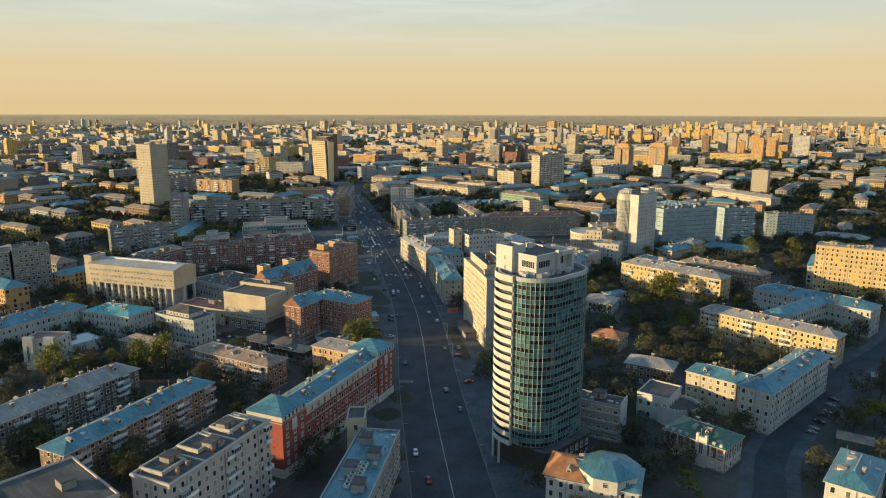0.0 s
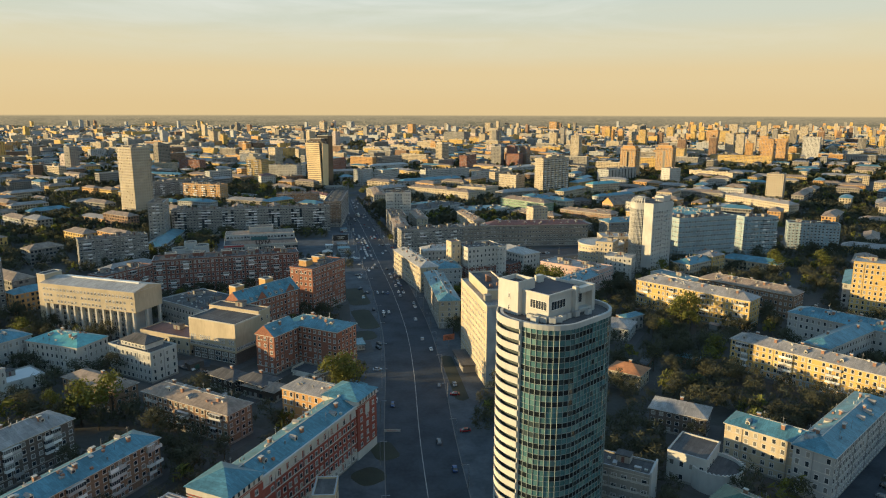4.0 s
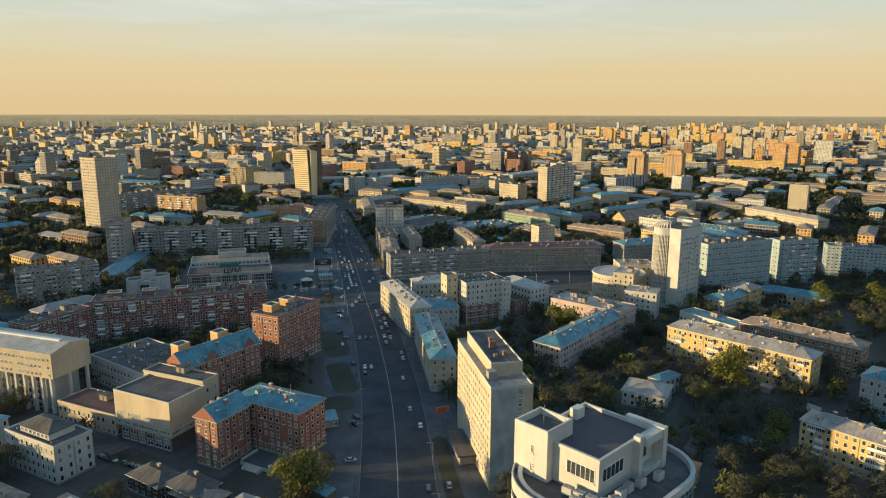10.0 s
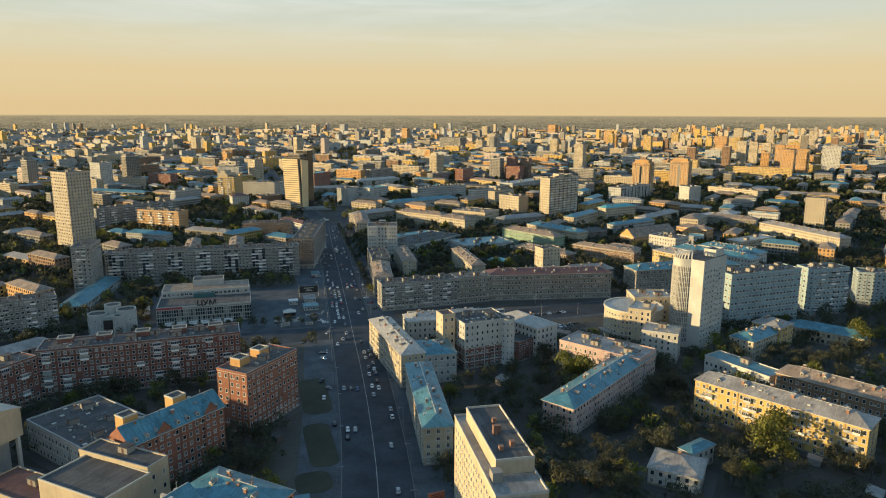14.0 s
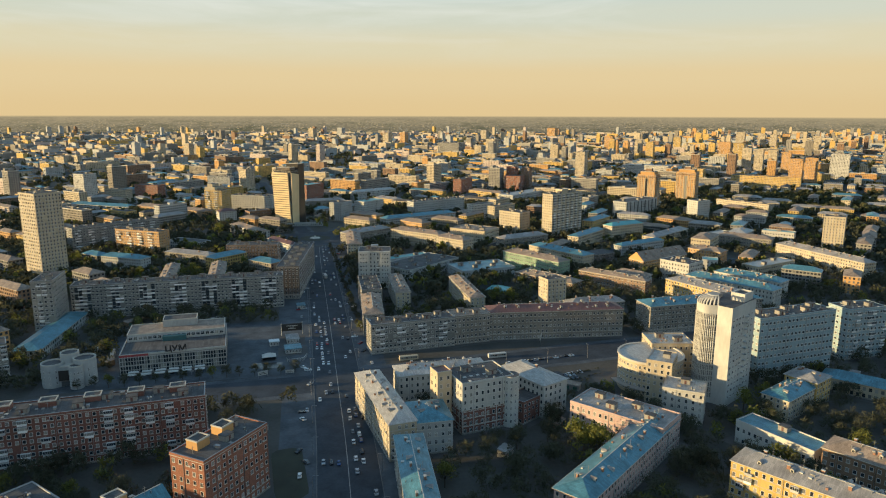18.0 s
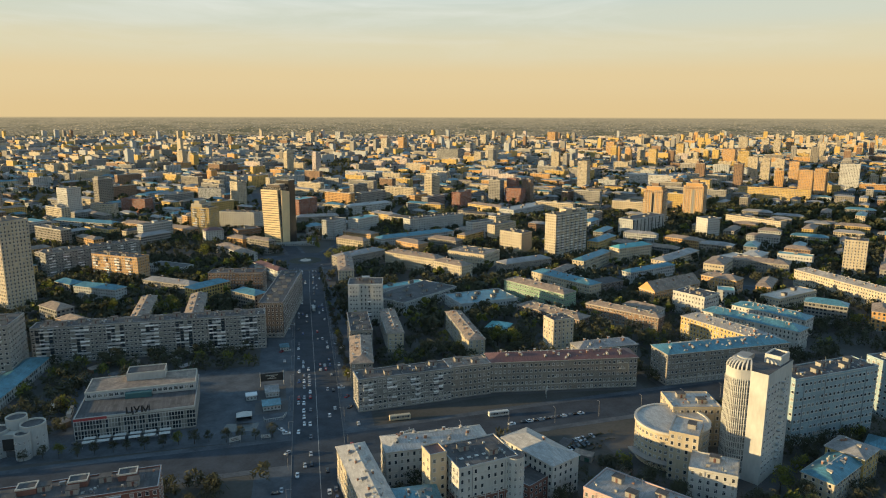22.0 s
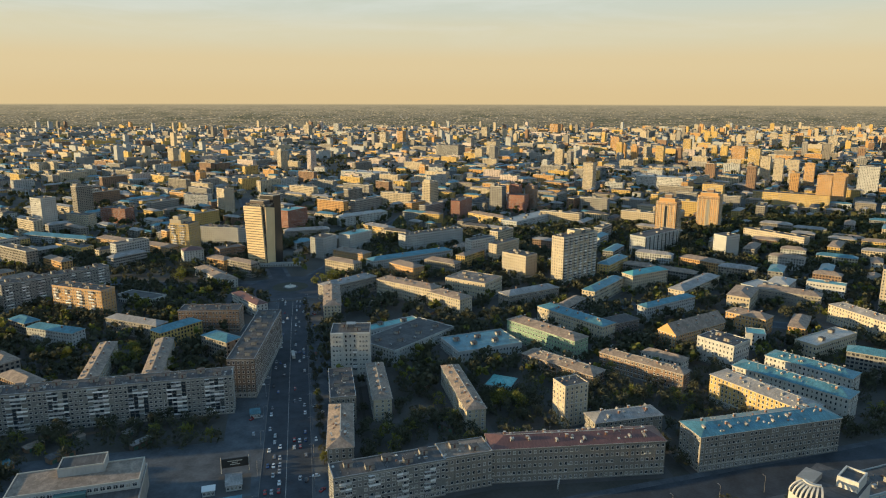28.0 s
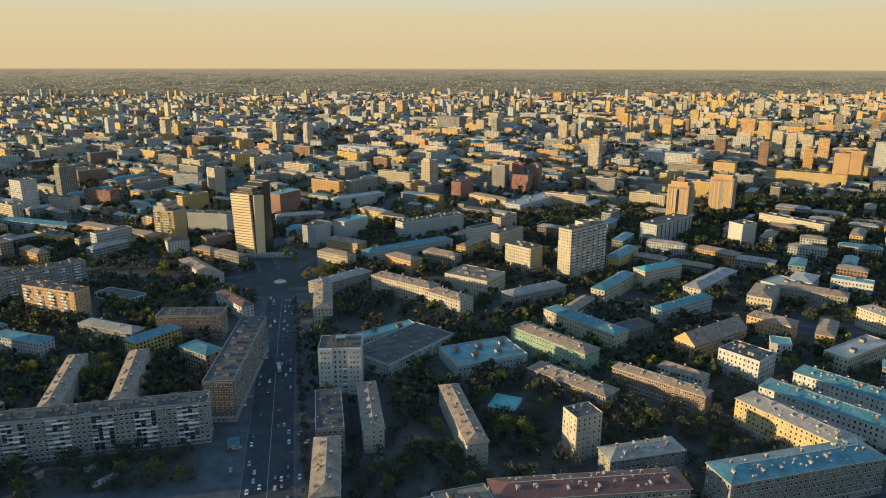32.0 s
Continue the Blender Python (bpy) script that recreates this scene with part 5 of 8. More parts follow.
def glass_tower():
    root = thing("office_tower", pose(-5.2, 139.9, 0, 0, 0, 31), "round-cornered teal glass office tower with white balcony strip", "office tower")
    FOOT.append((-5.2, 139.9, 36, 30, radians(31)))
    W, D, R, N = 31.6, 24.0, 10.0, 62
    z0, floors, fh = 9.3, 19, 3.06
    top = z0 + floors * fh
    ring, step = rounded_ring(W, D, R, N)
    inner, _ = rounded_ring(W - 0.5, D - 0.5, R - 0.25, N)
    rng = random.Random(4)
    s = Shape()
    s.prism([(x, y if y > 0 else y - 4.0) for x, y in rounded_ring(W - 4, D - 2, 4.0, 48)[0]], 0, z0 - 0.6, material("dark_granite", (0.07, 0.055, 0.045), 0.4, 0.25, patch=(1.5, 1.2, 0.12, 0.03, True)), ROOF["bitumen"])
    pod = part("podium", s, root, "dark granite ground floors")
    for i in range(7):
        part("window", window_mesh(1.6, 2.6), pod, at=pose(-9 + i * 3.0, -D / 2 - 3, 1.0))
        part("window", window_mesh(1.6, 2.2), pod, at=pose(-9 + i * 3.0, -D / 2 - 3, 5.0))
    s = Shape()
    s.prism(inner, z0 - 0.6, top - 0.02, material("floor_edge", (0.035, 0.05, 0.05), 0.7, 0.2), ROOF["bitumen"])
    part("core", s, root)
    MULL = material("pale_mullion", (0.25, 0.30, 0.29), 0.45, 0.1, metal=0.3)
    DARKGLASS = glass_material("dark_strip_glass", (0.010, 0.014, 0.016), 0.06, 0.25, (0.05, 0.07, 0.07))
    west = [i for i in range(N) if ring[i][0] * math.cos(radians(143)) + ring[i][1] * math.sin(radians(143)) > 12.6]
    # two rows of panes a storey: coated spandrel glass, and the strip of windows
    panes = {}
    for kind, mat in (("spandrel", TEALGLASS), ("clear", DARKGLASS)):
        p = Shape()
        p.box(-step / 2 + 0.05, -0.05, 0, step / 2 - 0.05, 0.05, 1.42, mat)
        panes[kind] = p.mesh("pane")
    rest = Shape()
    count = 0
    for f in range(floors):
        z = z0 + f * fh
        for i in range(N):
            if i in west:
                continue
            a, b = Vector(ring[i]), Vector(ring[(i + 1) % N])
            mid, way = (a + b) / 2, math.degrees(math.atan2(b.y - a.y, b.x - a.x))
            run = noise.noise((i / 5.0, f * 3.7, 2.0)) + (0.34 if mid.x < 2 else 0.0)
            for kind, dz in (("clear" if run > -0.02 else "spandrel", 0.04), ("spandrel", 1.54)):
                m = pose(mid.x, mid.y, z + dz, 0, 0, way)
                if f >= floors - 4 and (b - a).x > -0.3 and count < 290:
                    part("pane", panes[kind], root, at=m)
                    count += 1
                else:
                    n = len(rest.v)
                    src = panes[kind]
                    rest.v += [tuple(m @ v.co) for v in src.vertices]
                    rest.f += [tuple(n + k for k in pl.vertices) for pl in src.polygons]
                    rest.m += [rest.slot(src.materials[0])] * len(src.polygons)
    part("glazing", rest, root, "teal curtain-wall panes", kind="stuff")
    mull = Shape()
    outer, _ = rounded_ring(W + 0.36, D + 0.36, R + 0.18, N)
    for i in range(N):
        if i in west:
            continue
        a = Vector(outer[i])
        mull.box(a.x - 0.065, a.y - 0.065, z0, a.x + 0.065, a.y + 0.065, top, MULL)
    part("mullion", mull, root, kind="stuff")
    for r in range(floors * 2 + 1):
        z = z0 + r * fh / 2
        t = Shape()
        for i in range(N):
            if i in west:
                continue
            j = (i + 1) % N
            o, q = (outer[i], outer[j]), (inner[i], inner[j])
            t.quad([(*o[0], z - 0.055), (*o[1], z - 0.055), (*o[1], z + 0.055), (*o[0], z + 0.055)], MULL)
            t.quad([(*o[0], z + 0.055), (*o[1], z + 0.055), (*q[1], z + 0.055), (*q[0], z + 0.055)], MULL)
        part("transom", t, root)
    # white curved balcony bands on the west side, a bow in front of the glass
    big, _ = rounded_ring(W + 2.6, D + 2.6, R + 1.3, N)
    lip, _ = rounded_ring(W + 2.1, D + 2.1, R + 1.05, N)
    for f in range(floors + 1):
        z = z0 + f * fh - 1.0
        s = Shape()
        span = [*west, (west[-1] + 1) % N]
        zb = z + (1.75 if f < floors else 2.2)
        for k in range(len(span) - 1):
            i, j = span[k], span[k + 1]
            o, q, v = (big[i], big[j]), (inner[i], inner[j]), (lip[i], lip[j])
            s.quad([(*o[0], z), (*o[1], z), (*o[1], zb), (*o[0], zb)], WALL["white"])
            s.quad([(*o[0], zb), (*o[1], zb), (*v[1], zb), (*v[0], zb)], WALL["white"])
            s.quad([(*v[1], z + 0.3), (*v[0], z + 0.3), (*v[0], zb), (*v[1], zb)], WALL["white"])
            s.quad([(*v[0], z + 0.3), (*v[1], z + 0.3), (*q[1], z + 0.3), (*q[0], z + 0.3)], WALL["white"])
            s.quad([(*q[0], z), (*q[1], z), (*o[1], z), (*o[0], z)], WALL["white"])
        for i, flip in ((span[0], 1), (span[-1], -1)):
            s.quad([(*inner[i], z), (*big[i], z), (*big[i], zb), (*inner[i], zb)][::flip], WALL["white"])
        part("balcony", s, root, "white curved balcony band")
    for i in (span[0], span[-1]):
        p, q = Vector(lip[i]), Vector(inner[i])
        side = (p - q).normalized()
        w = Vector((-side.y, side.x)) * 0.15
        s = Shape()
        s.prism([tuple(q - w), tuple(q.lerp(p, 0.9) - w), tuple(q.lerp(p, 0.9) + w), tuple(q + w)], z0 - 1, top + 0.9, WALL["white"])
        part("side_wall", s, root)
    # the rim and the rooftop house
    s = Shape()
    rim_o, _ = rounded_ring(W + 0.6, D + 0.6, R + 0.3, N)
    rim_i, _ = rounded_ring(W - 1.0, D - 1.0, R - 0.5, N)
    for i in range(N):
        j = (i + 1) % N
        za, zb = top - 0.3, top + 1.1
        s.quad([(*rim_o[i], za), (*rim_o[j], za), (*rim_o[j], zb), (*rim_o[i], zb)], WALL["greywhite"])
        s.quad([(*rim_o[i], zb), (*rim_o[j], zb), (*rim_i[j], zb), (*rim_i[i], zb)], WALL["greywhite"])
        s.quad([(*rim_i[j], za), (*rim_i[i], za), (*rim_i[i], zb), (*rim_i[j], zb)], WALL["greywhite"])
    part("roof_rim", s, root, "pale grey concrete rim")
    deck = material("roof_deck", (0.075, 0.062, 0.066), 0.8, 0.2)
    # the rooftop house: a dark deck behind a pale parapet, a stair tower on its back corner
    s = Shape()
    s.levels([(8.5, 7.2, top, WALL["white"]), (8.5, 7.2, top + 6.6, WALL["white"]), (8.7, 7.4, top + 6.6, WALL["white"]), (8.7, 7.4, top + 7.2, WALL["white"]), (8.2, 6.9, top + 7.2, WALL["white"]), (8.2, 6.9, top + 6.5, deck)], deck)
    s.v = [(x + 0.1, y + 3.5, z) for x, y, z in s.v]
    roof_house = part("rooftop_house", s, root, "white rooftop house with large windows")
    s = Shape()
    s.levels([(3.6, 3.6, top, WALL["white"]), (3.6, 3.6, top + 9.4, WALL["white"]), (3.2, 3.2, top + 9.4, WALL["white"]), (3.2, 3.2, top + 8.2, ROOF["bitumen"])], ROOF["bitumen"])
    s.v = [(x - 6.6, y + 9.0, z) for x, y, z in s.v]
    stair = part("stair_tower", s, root, "white stair tower with open top")
    for z in (1.0, 4.4):
        part("window", window_mesh(0.7, 1.5), stair, at=pose(-10.2, 8.6, top + z, 0, 0, -90))
    part("window", window_shape(5.6, 2.5, FRAME, 5), roof_house, "wide window", at=pose(-8.4, -0.2, top + 2.6, 0, 0, -90))
    part("window", window_shape(6.4, 2.5, FRAME, 4), roof_house, "wide window", at=pose(-4.2, -3.7, top + 2.6))
    part("window", window_shape(3.0, 3.4, FRAME, 1), roof_house, "dark niche window", at=pose(5.2, -3.7, top + 2.4))
    s = Shape()
    s.box(8.62, -5.8, top, 10.0, 2.0, top + 7.6, WALL["white"])
    s.box(3.2, -5.6, top + 5.9, 8.6, -3.92, top + 7.4, WALL["white"], True)
    s.box(3.2, -5.6, top + 0.4, 8.6, -3.72, top + 1.5, WALL["white"], True)
    s.box(1.9, -5.0, top, 3.18, -3.72, top + 7.9, WALL["white"])
    part("wing_wall", s, root)
    s = Shape()
    s.box(2.0, 8.0, top + 6.6, 4.4, 9.6, top + 8.6, WALL["white"])
    part("chimney", s, roof_house)
    unit = Shape()
    unit.box(-0.9, -0.6, 0.2, 0.9, 0.6, 1.6, WALL["greywhite"], True)
    for k in (-0.45, 0.45):
        unit.tube(k, 0, 1.6, 1.68, 0.36, 0.36, STEEL, 10)
    unit.box(-0.8, -0.5, 0, -0.6, 0.5, 0.2, STEEL)
    unit.box(0.6, -0.5, 0, 0.8, 0.5, 0.2, STEEL)
    um = unit.mesh("air_conditioner")
    for x, y, a in ((-10.6, 0.6, 95), (-10.5, -1.6, 95), (-10.3, -3.8, 100), (-9.4, -5.8, 125), (-7.6, -6.4, 150), (-5.2, -6.0, 0), (-2.6, -5.8, 0), (0.4, -6.4, 0), (4.6, -7.4, 0), (-12.4, -2.2, 90)):
        part("air_conditioner", um, root, "grey rooftop cooling unit", at=pose(x, y, top + 0.02, 0, 0, a))
    s = Shape()
    s.box(11.2, -2.2, top, 12.6, -0.4, top + 1.4, WALL["greywhite"])
    s.tube(11.6, -1.4, top + 1.4, top + 6.5, 0.13, 0.08, WALL["white"], 6)
    s.tube(12.2, -1.0, top + 1.4, top + 6.0, 0.13, 0.08, WALL["white"], 6)
    part("facade_crane", s, root, "white window-cleaning crane")
    s = Shape()
    s.tube(-6.6, 9.0, top + 8.2, top + 12.0, 0.05, 0.03, STEEL, 5)
    part("antenna", s, root)
    for k in range(3):
        i = west[2 + k * (len(west) - 5) // 2]
        s = Shape()
        s.tube(lip[i][0], lip[i][1], 0, z0 - 1.0, 0.45, 0.45, WALL["white"], 12)
        part("column", s, root)
    return root


glass_tower()


def white_tower():
    """The white tower with a rounded glazed side and an arched crown."""
    a = 30.0
    root = thing("office_tower", pose(191.2, 429.5, 0, 0, 0, a), "tall white office tower with rounded glazed side and crown", "office tower")
    FOOT.append((196, 445, 36, 30, radians(a)))
    H, L, V = 54.6, 29.0, 19.5
    arc = []
    for k in range(15):
        t = k / 14
        arc.append((-3.0 * math.sin(math.pi * t), V - (V - 8.0) * t))
    ring = [(0, 0), (L, 0), (L, V), (0.01, V)] + arc[1:]
    s = Shape()
    s.prism(ring, 0, H, WALL["white"], ROOF["bitumen"])
    part("wall", s, root)
    fh = H / 17.5
    grid = Shape()
    for k in range(14):
        p, q = Vector(arc[k]), Vector(arc[k + 1])
        n = Vector((-(q - p).y, (q - p).x)).normalized()
        n = -n if n.x > 0 else n
        for f in range(1, 16):
            z = f * fh
            for i in range(2):
                u, v = p.lerp(q, i / 2 + 0.07), p.lerp(q, i / 2 + 0.43)
                o = n * 0.05
                grid.quad([(v.x + o.x, v.y + o.y, z), (u.x + o.x, u.y + o.y, z), (u.x + o.x, u.y + o.y, z + fh * 0.82), (v.x + o.x, v.y + o.y, z + fh * 0.82)][::-1], PANE)
        mid = p + n * 0.12
        grid.box(mid.x - 0.16, mid.y - 0.16, fh, mid.x + 0.16, mid.y + 0.16, fh * 16, WALL["white"])
    part("glazing", grid, root, "curved window grid", kind="stuff")
    me = window_mesh(1.7, 1.6)
    for f in range(1, 15):
        for i in range(7):
            if i != 4:
                part("window", me, root, at=pose(2.4 + i * 3.7, 0, 1.0 + f * 3.25))
    bal = Shape()
    bal.quad([(-1.0, 0, 0), (1.0, 0, 0), (1.0, -1.6, 0.9), (-1.0, -1.6, 0.9)], WALL["greywhite"])
    bal.box(-1.0, -1.6, 0.9, 1.0, -0.01, 1.15, WALL["greywhite"], True)
    bm = bal.mesh("balcony")
    for f in range(2, 14):
        part("balcony", bm, root, "small wedge balcony", at=pose(17.2, 0, 0.4 + f * 3.5))
    # crown: pale ribs bending inward to a ring
    s = Shape()
    for k in range(14):
        p, q = arc[k], arc[k + 1]
        z = H + 4.4
        f0, f1 = Vector((9, V * 0.62)), 0.42
        pi, qi = Vector(p).lerp(f0, f1), Vector(q).lerp(f0, f1)
        ii, jj = Vector(p).lerp(f0, f1 + 0.12), Vector(q).lerp(f0, f1 + 0.12)
        s.quad([(pi.x, pi.y, z), (qi.x, qi.y, z), (jj.x, jj.y, z), (ii.x, ii.y, z)], WALL["white"])
        s.quad([(pi.x, pi.y, z), (qi.x, qi.y, z), (qi.x, qi.y, z - 0.7), (pi.x, pi.y, z - 0.7)], WALL["white"])
    part("crown_ring", s, root)
    for k in range(0, 15, 2):
        s = Shape()
        p = Vector(arc[k])
        f0 = Vector((9, V * 0.62))
        last = None
        for j in range(6):
            t = j / 5
            c = p.lerp(f0, 0.44 * (1 - math.cos(t * math.pi / 2)))
            z = H + 4.0 * math.sin(t * math.pi / 2)
            side = Vector((-(f0 - p).y, (f0 - p).x)).normalized() * 0.35
            cur = [(c.x - side.x, c.y - side.y, z), (c.x + side.x, c.y + side.y, z)]
            if last:
                s.quad([last[0], last[1], cur[1], cur[0]], WALL["white"])
                ins = (f0 - p).normalized() * 0.5
                s.quad([(last[0][0] + ins.x, last[0][1] + ins.y, last[0][2] - 0.3), (last[1][0] + ins.x, last[1][1] + ins.y, last[1][2] - 0.3), (cur[1][0] + ins.x, cur[1][1] + ins.y, cur[1][2] - 0.3), (cur[0][0] + ins.x, cur[0][1] + ins.y, cur[0][2] - 0.3)][::-1], WALL["white"])
            last = cur
        part("crown_rib", s, root, "curved white rib")
    s = Shape()
    s.box(16, 1.0, H, 26.5, 8.5, H + 3.6, WALL["white"])
    s.box(16.6, 1.6, H + 3.6, 25.9, 7.9, H + 3.64, ROOF["bitumen"])
    for b in ((16, 1, 26.5, 1.6), (16, 7.9, 26.5, 8.5), (16, 1.6, 16.6, 7.9), (25.9, 1.6, 26.5, 7.9)):
        s.box(b[0], b[1], H + 3.6, b[2], b[3], H + 4.4, WALL["white"])
    part("roof_house", s, root)
    s = Shape()
    s.box(8, 14, H, 18, 20, H + 2.2, WALL["concrete"])
    part("plant_room", s, root)
    return root


white_tower()


def hotel():
    root = thing("hotel_building", pose(14.5, 270.9, 0, 0, 0, -1.5), "cream eleven-storey slab with blank end wall", "tall slab")
    FOOT.append((14.5, 270.9, 15, 52, 0))
    w, d, h = 14.9, 51.0, 38.0
    s = Shape()
    s.box(-w / 2, -d / 2, 0, w / 2, d / 2, h, WALL["cream"])
    part("wall", s, root)
    part("roof", roof_shape(w, d, h, "flat", ROOF["greymetal"], 0), root)
    s = Shape()
    s.box(-w / 2 + 3, -d / 2 + 11, h + 0.15, w / 2 - 0.3, d / 2 - 4, h + 4.2, WALL["cream"])
    s.box(-w / 2 + 3.3, -d / 2 + 11.3, h + 4.2, w / 2 - 0.6, d / 2 - 4.3, h + 4.3, ROOF["bitumen"])
    for a in ((-w / 2 + 3, -d / 2 + 11, w / 2 - 0.3, -d / 2 + 11.3), (-w / 2 + 3, d / 2 - 4.3, w / 2 - 0.3, d / 2 - 4), (-w / 2 + 3, -d / 2 + 11.3, -w / 2 + 3.3, d / 2 - 4.3), (w / 2 - 0.6, -d / 2 + 11.3, w / 2 - 0.3, d / 2 - 4.3)):
        s.box(a[0], a[1], h + 4.2, a[2], a[3], h + 5.0, TRIM)
    part("top_storey", s, root)
    for x, y, ht in ((0, 2, 3.0), (1.5, 3.5, 2.2), (3, -6, 1.6), (-1, -8, 1.4), (2, 10, 1.5)):
        q = Shape()
        q.box(x - 0.7, y - 0.7, h + 4.3, x + 0.7, y + 0.7, h + 4.3 + ht, CHIMNEY)
        part("chimney", q, root)
    q = Shape()
    q.box(-w / 2 + 1, -d / 2 + 7, h + 0.15, -w / 2 + 4, -d / 2 + 10.4, h + 3.2, WALL["concrete"])
    part("stairhead", q, root)
    me = window_mesh(1.3, 1.3)
    rest = []
    for f in range(11):
        z = 3.4 + f * 3.05
        for i in range(16):
            m = face_pose("w", w, d) @ pose(-d / 2 + 1.5 + (i + 0.5) * (d - 3) / 16, 0, z)
            part("window", me, root, at=m)
        part("window", me, root, "narrow stair window", at=pose(w / 2 - 4.6, -d / 2 - 0.055, z))
        for i in range(14):
            rest.append(face_pose("e", w, d) @ pose(-d / 2 + 2 + (i + 0.5) * (d - 4) / 14, 0, z))
    part("glazing", joined_windows(rest, 1.3, 1.3), root, kind="stuff")
    s = Shape()
    s.box(-w / 2 + 0.02, -d / 2 - 0.03, 3.0, w / 2 - 5.42, -d / 2 - 0.004, h - 0.4, WALL["stained"])
    part("end_wall", s, root, "blank stained grey end wall")
    s = Shape()
    s.box(w / 2 - 5.4, -d / 2 - 0.05, 1, w / 2 - 3.8, -d / 2 - 0.01, h - 1, WALL["concrete"])
    part("stair_strip", s, root)
    s = Shape()
    s.box(-w / 2 - 6, -6, 0, -w / 2, 14, 3.6, WALL["concrete"])
    s.box(-w / 2 - 7, -7, 3.6, -w / 2, 15, 4.2, ROOF["bitumen"], True)
    part("entrance_wing", s, root, "low entrance wing with canopy")
    return root


hotel()


def round_hall():
    root = thing("round_office", pose(167, 465, 0), "cream round-fronted office house with pale metal roof", "round office")
    FOOT.append((165.5, 465, 42, 42, 0))
    r, h, n = 17.8, 19.5, 48
    ring = [(r * math.cos(2 * math.pi * k / n), r * math.sin(2 * math.pi * k / n)) for k in range(n)]
    s = Shape()
    s.prism(ring, 0, h, WALL["cream"], ROOF["palemetal"])
    part("wall", s, root)
    s = Shape()
    for k in range(n):
        a, b = ring[k], ring[(k + 1) % n]
        o = 1.035
        s.quad([(a[0] * o, a[1] * o, h - 0.6), (b[0] * o, b[1] * o, h - 0.6), (b[0] * o, b[1] * o, h + 0.5), (a[0] * o, a[1] * o, h + 0.5)], TRIM)
        s.quad([(a[0] * o, a[1] * o, h + 0.5), (b[0] * o, b[1] * o, h + 0.5), (b[0] * 0.97, b[1] * 0.97, h + 0.5), (a[0] * 0.97, a[1] * 0.97, h + 0.5)], TRIM)
        s.quad([(b[0] * 0.97, b[1] * 0.97, h), (a[0] * 0.97, a[1] * 0.97, h), (a[0] * 0.97, a[1] * 0.97, h + 0.5), (b[0] * 0.97, b[1] * 0.97, h + 0.5)], TRIM)
    part("cornice", s, root)
    me = window_mesh(1.4, 1.7)
    for f in range(5):
        for k in range(22):
            a = 165 + k * 8.2
            c = radians(a)
            part("window", me, root, at=pose((r - 0.02) * math.cos(c), (r - 0.02) * math.sin(c), 1.8 + f * 3.5, 0, 0, a + 90))
    s = Shape()
    s.prism([(22.2 * math.cos(radians(170 + 8 * k)), 22.2 * math.sin(radians(170 + 8 * k))) for k in range(14)] + [(18.0 * math.cos(radians(274 - 8 * k)), 18.0 * math.sin(radians(274 - 8 * k))) for k in range(14)], 5.0, 5.5, WALL["concrete"])
    part("canopy", s, root, "curved concrete canopy")
    return root


round_hall()


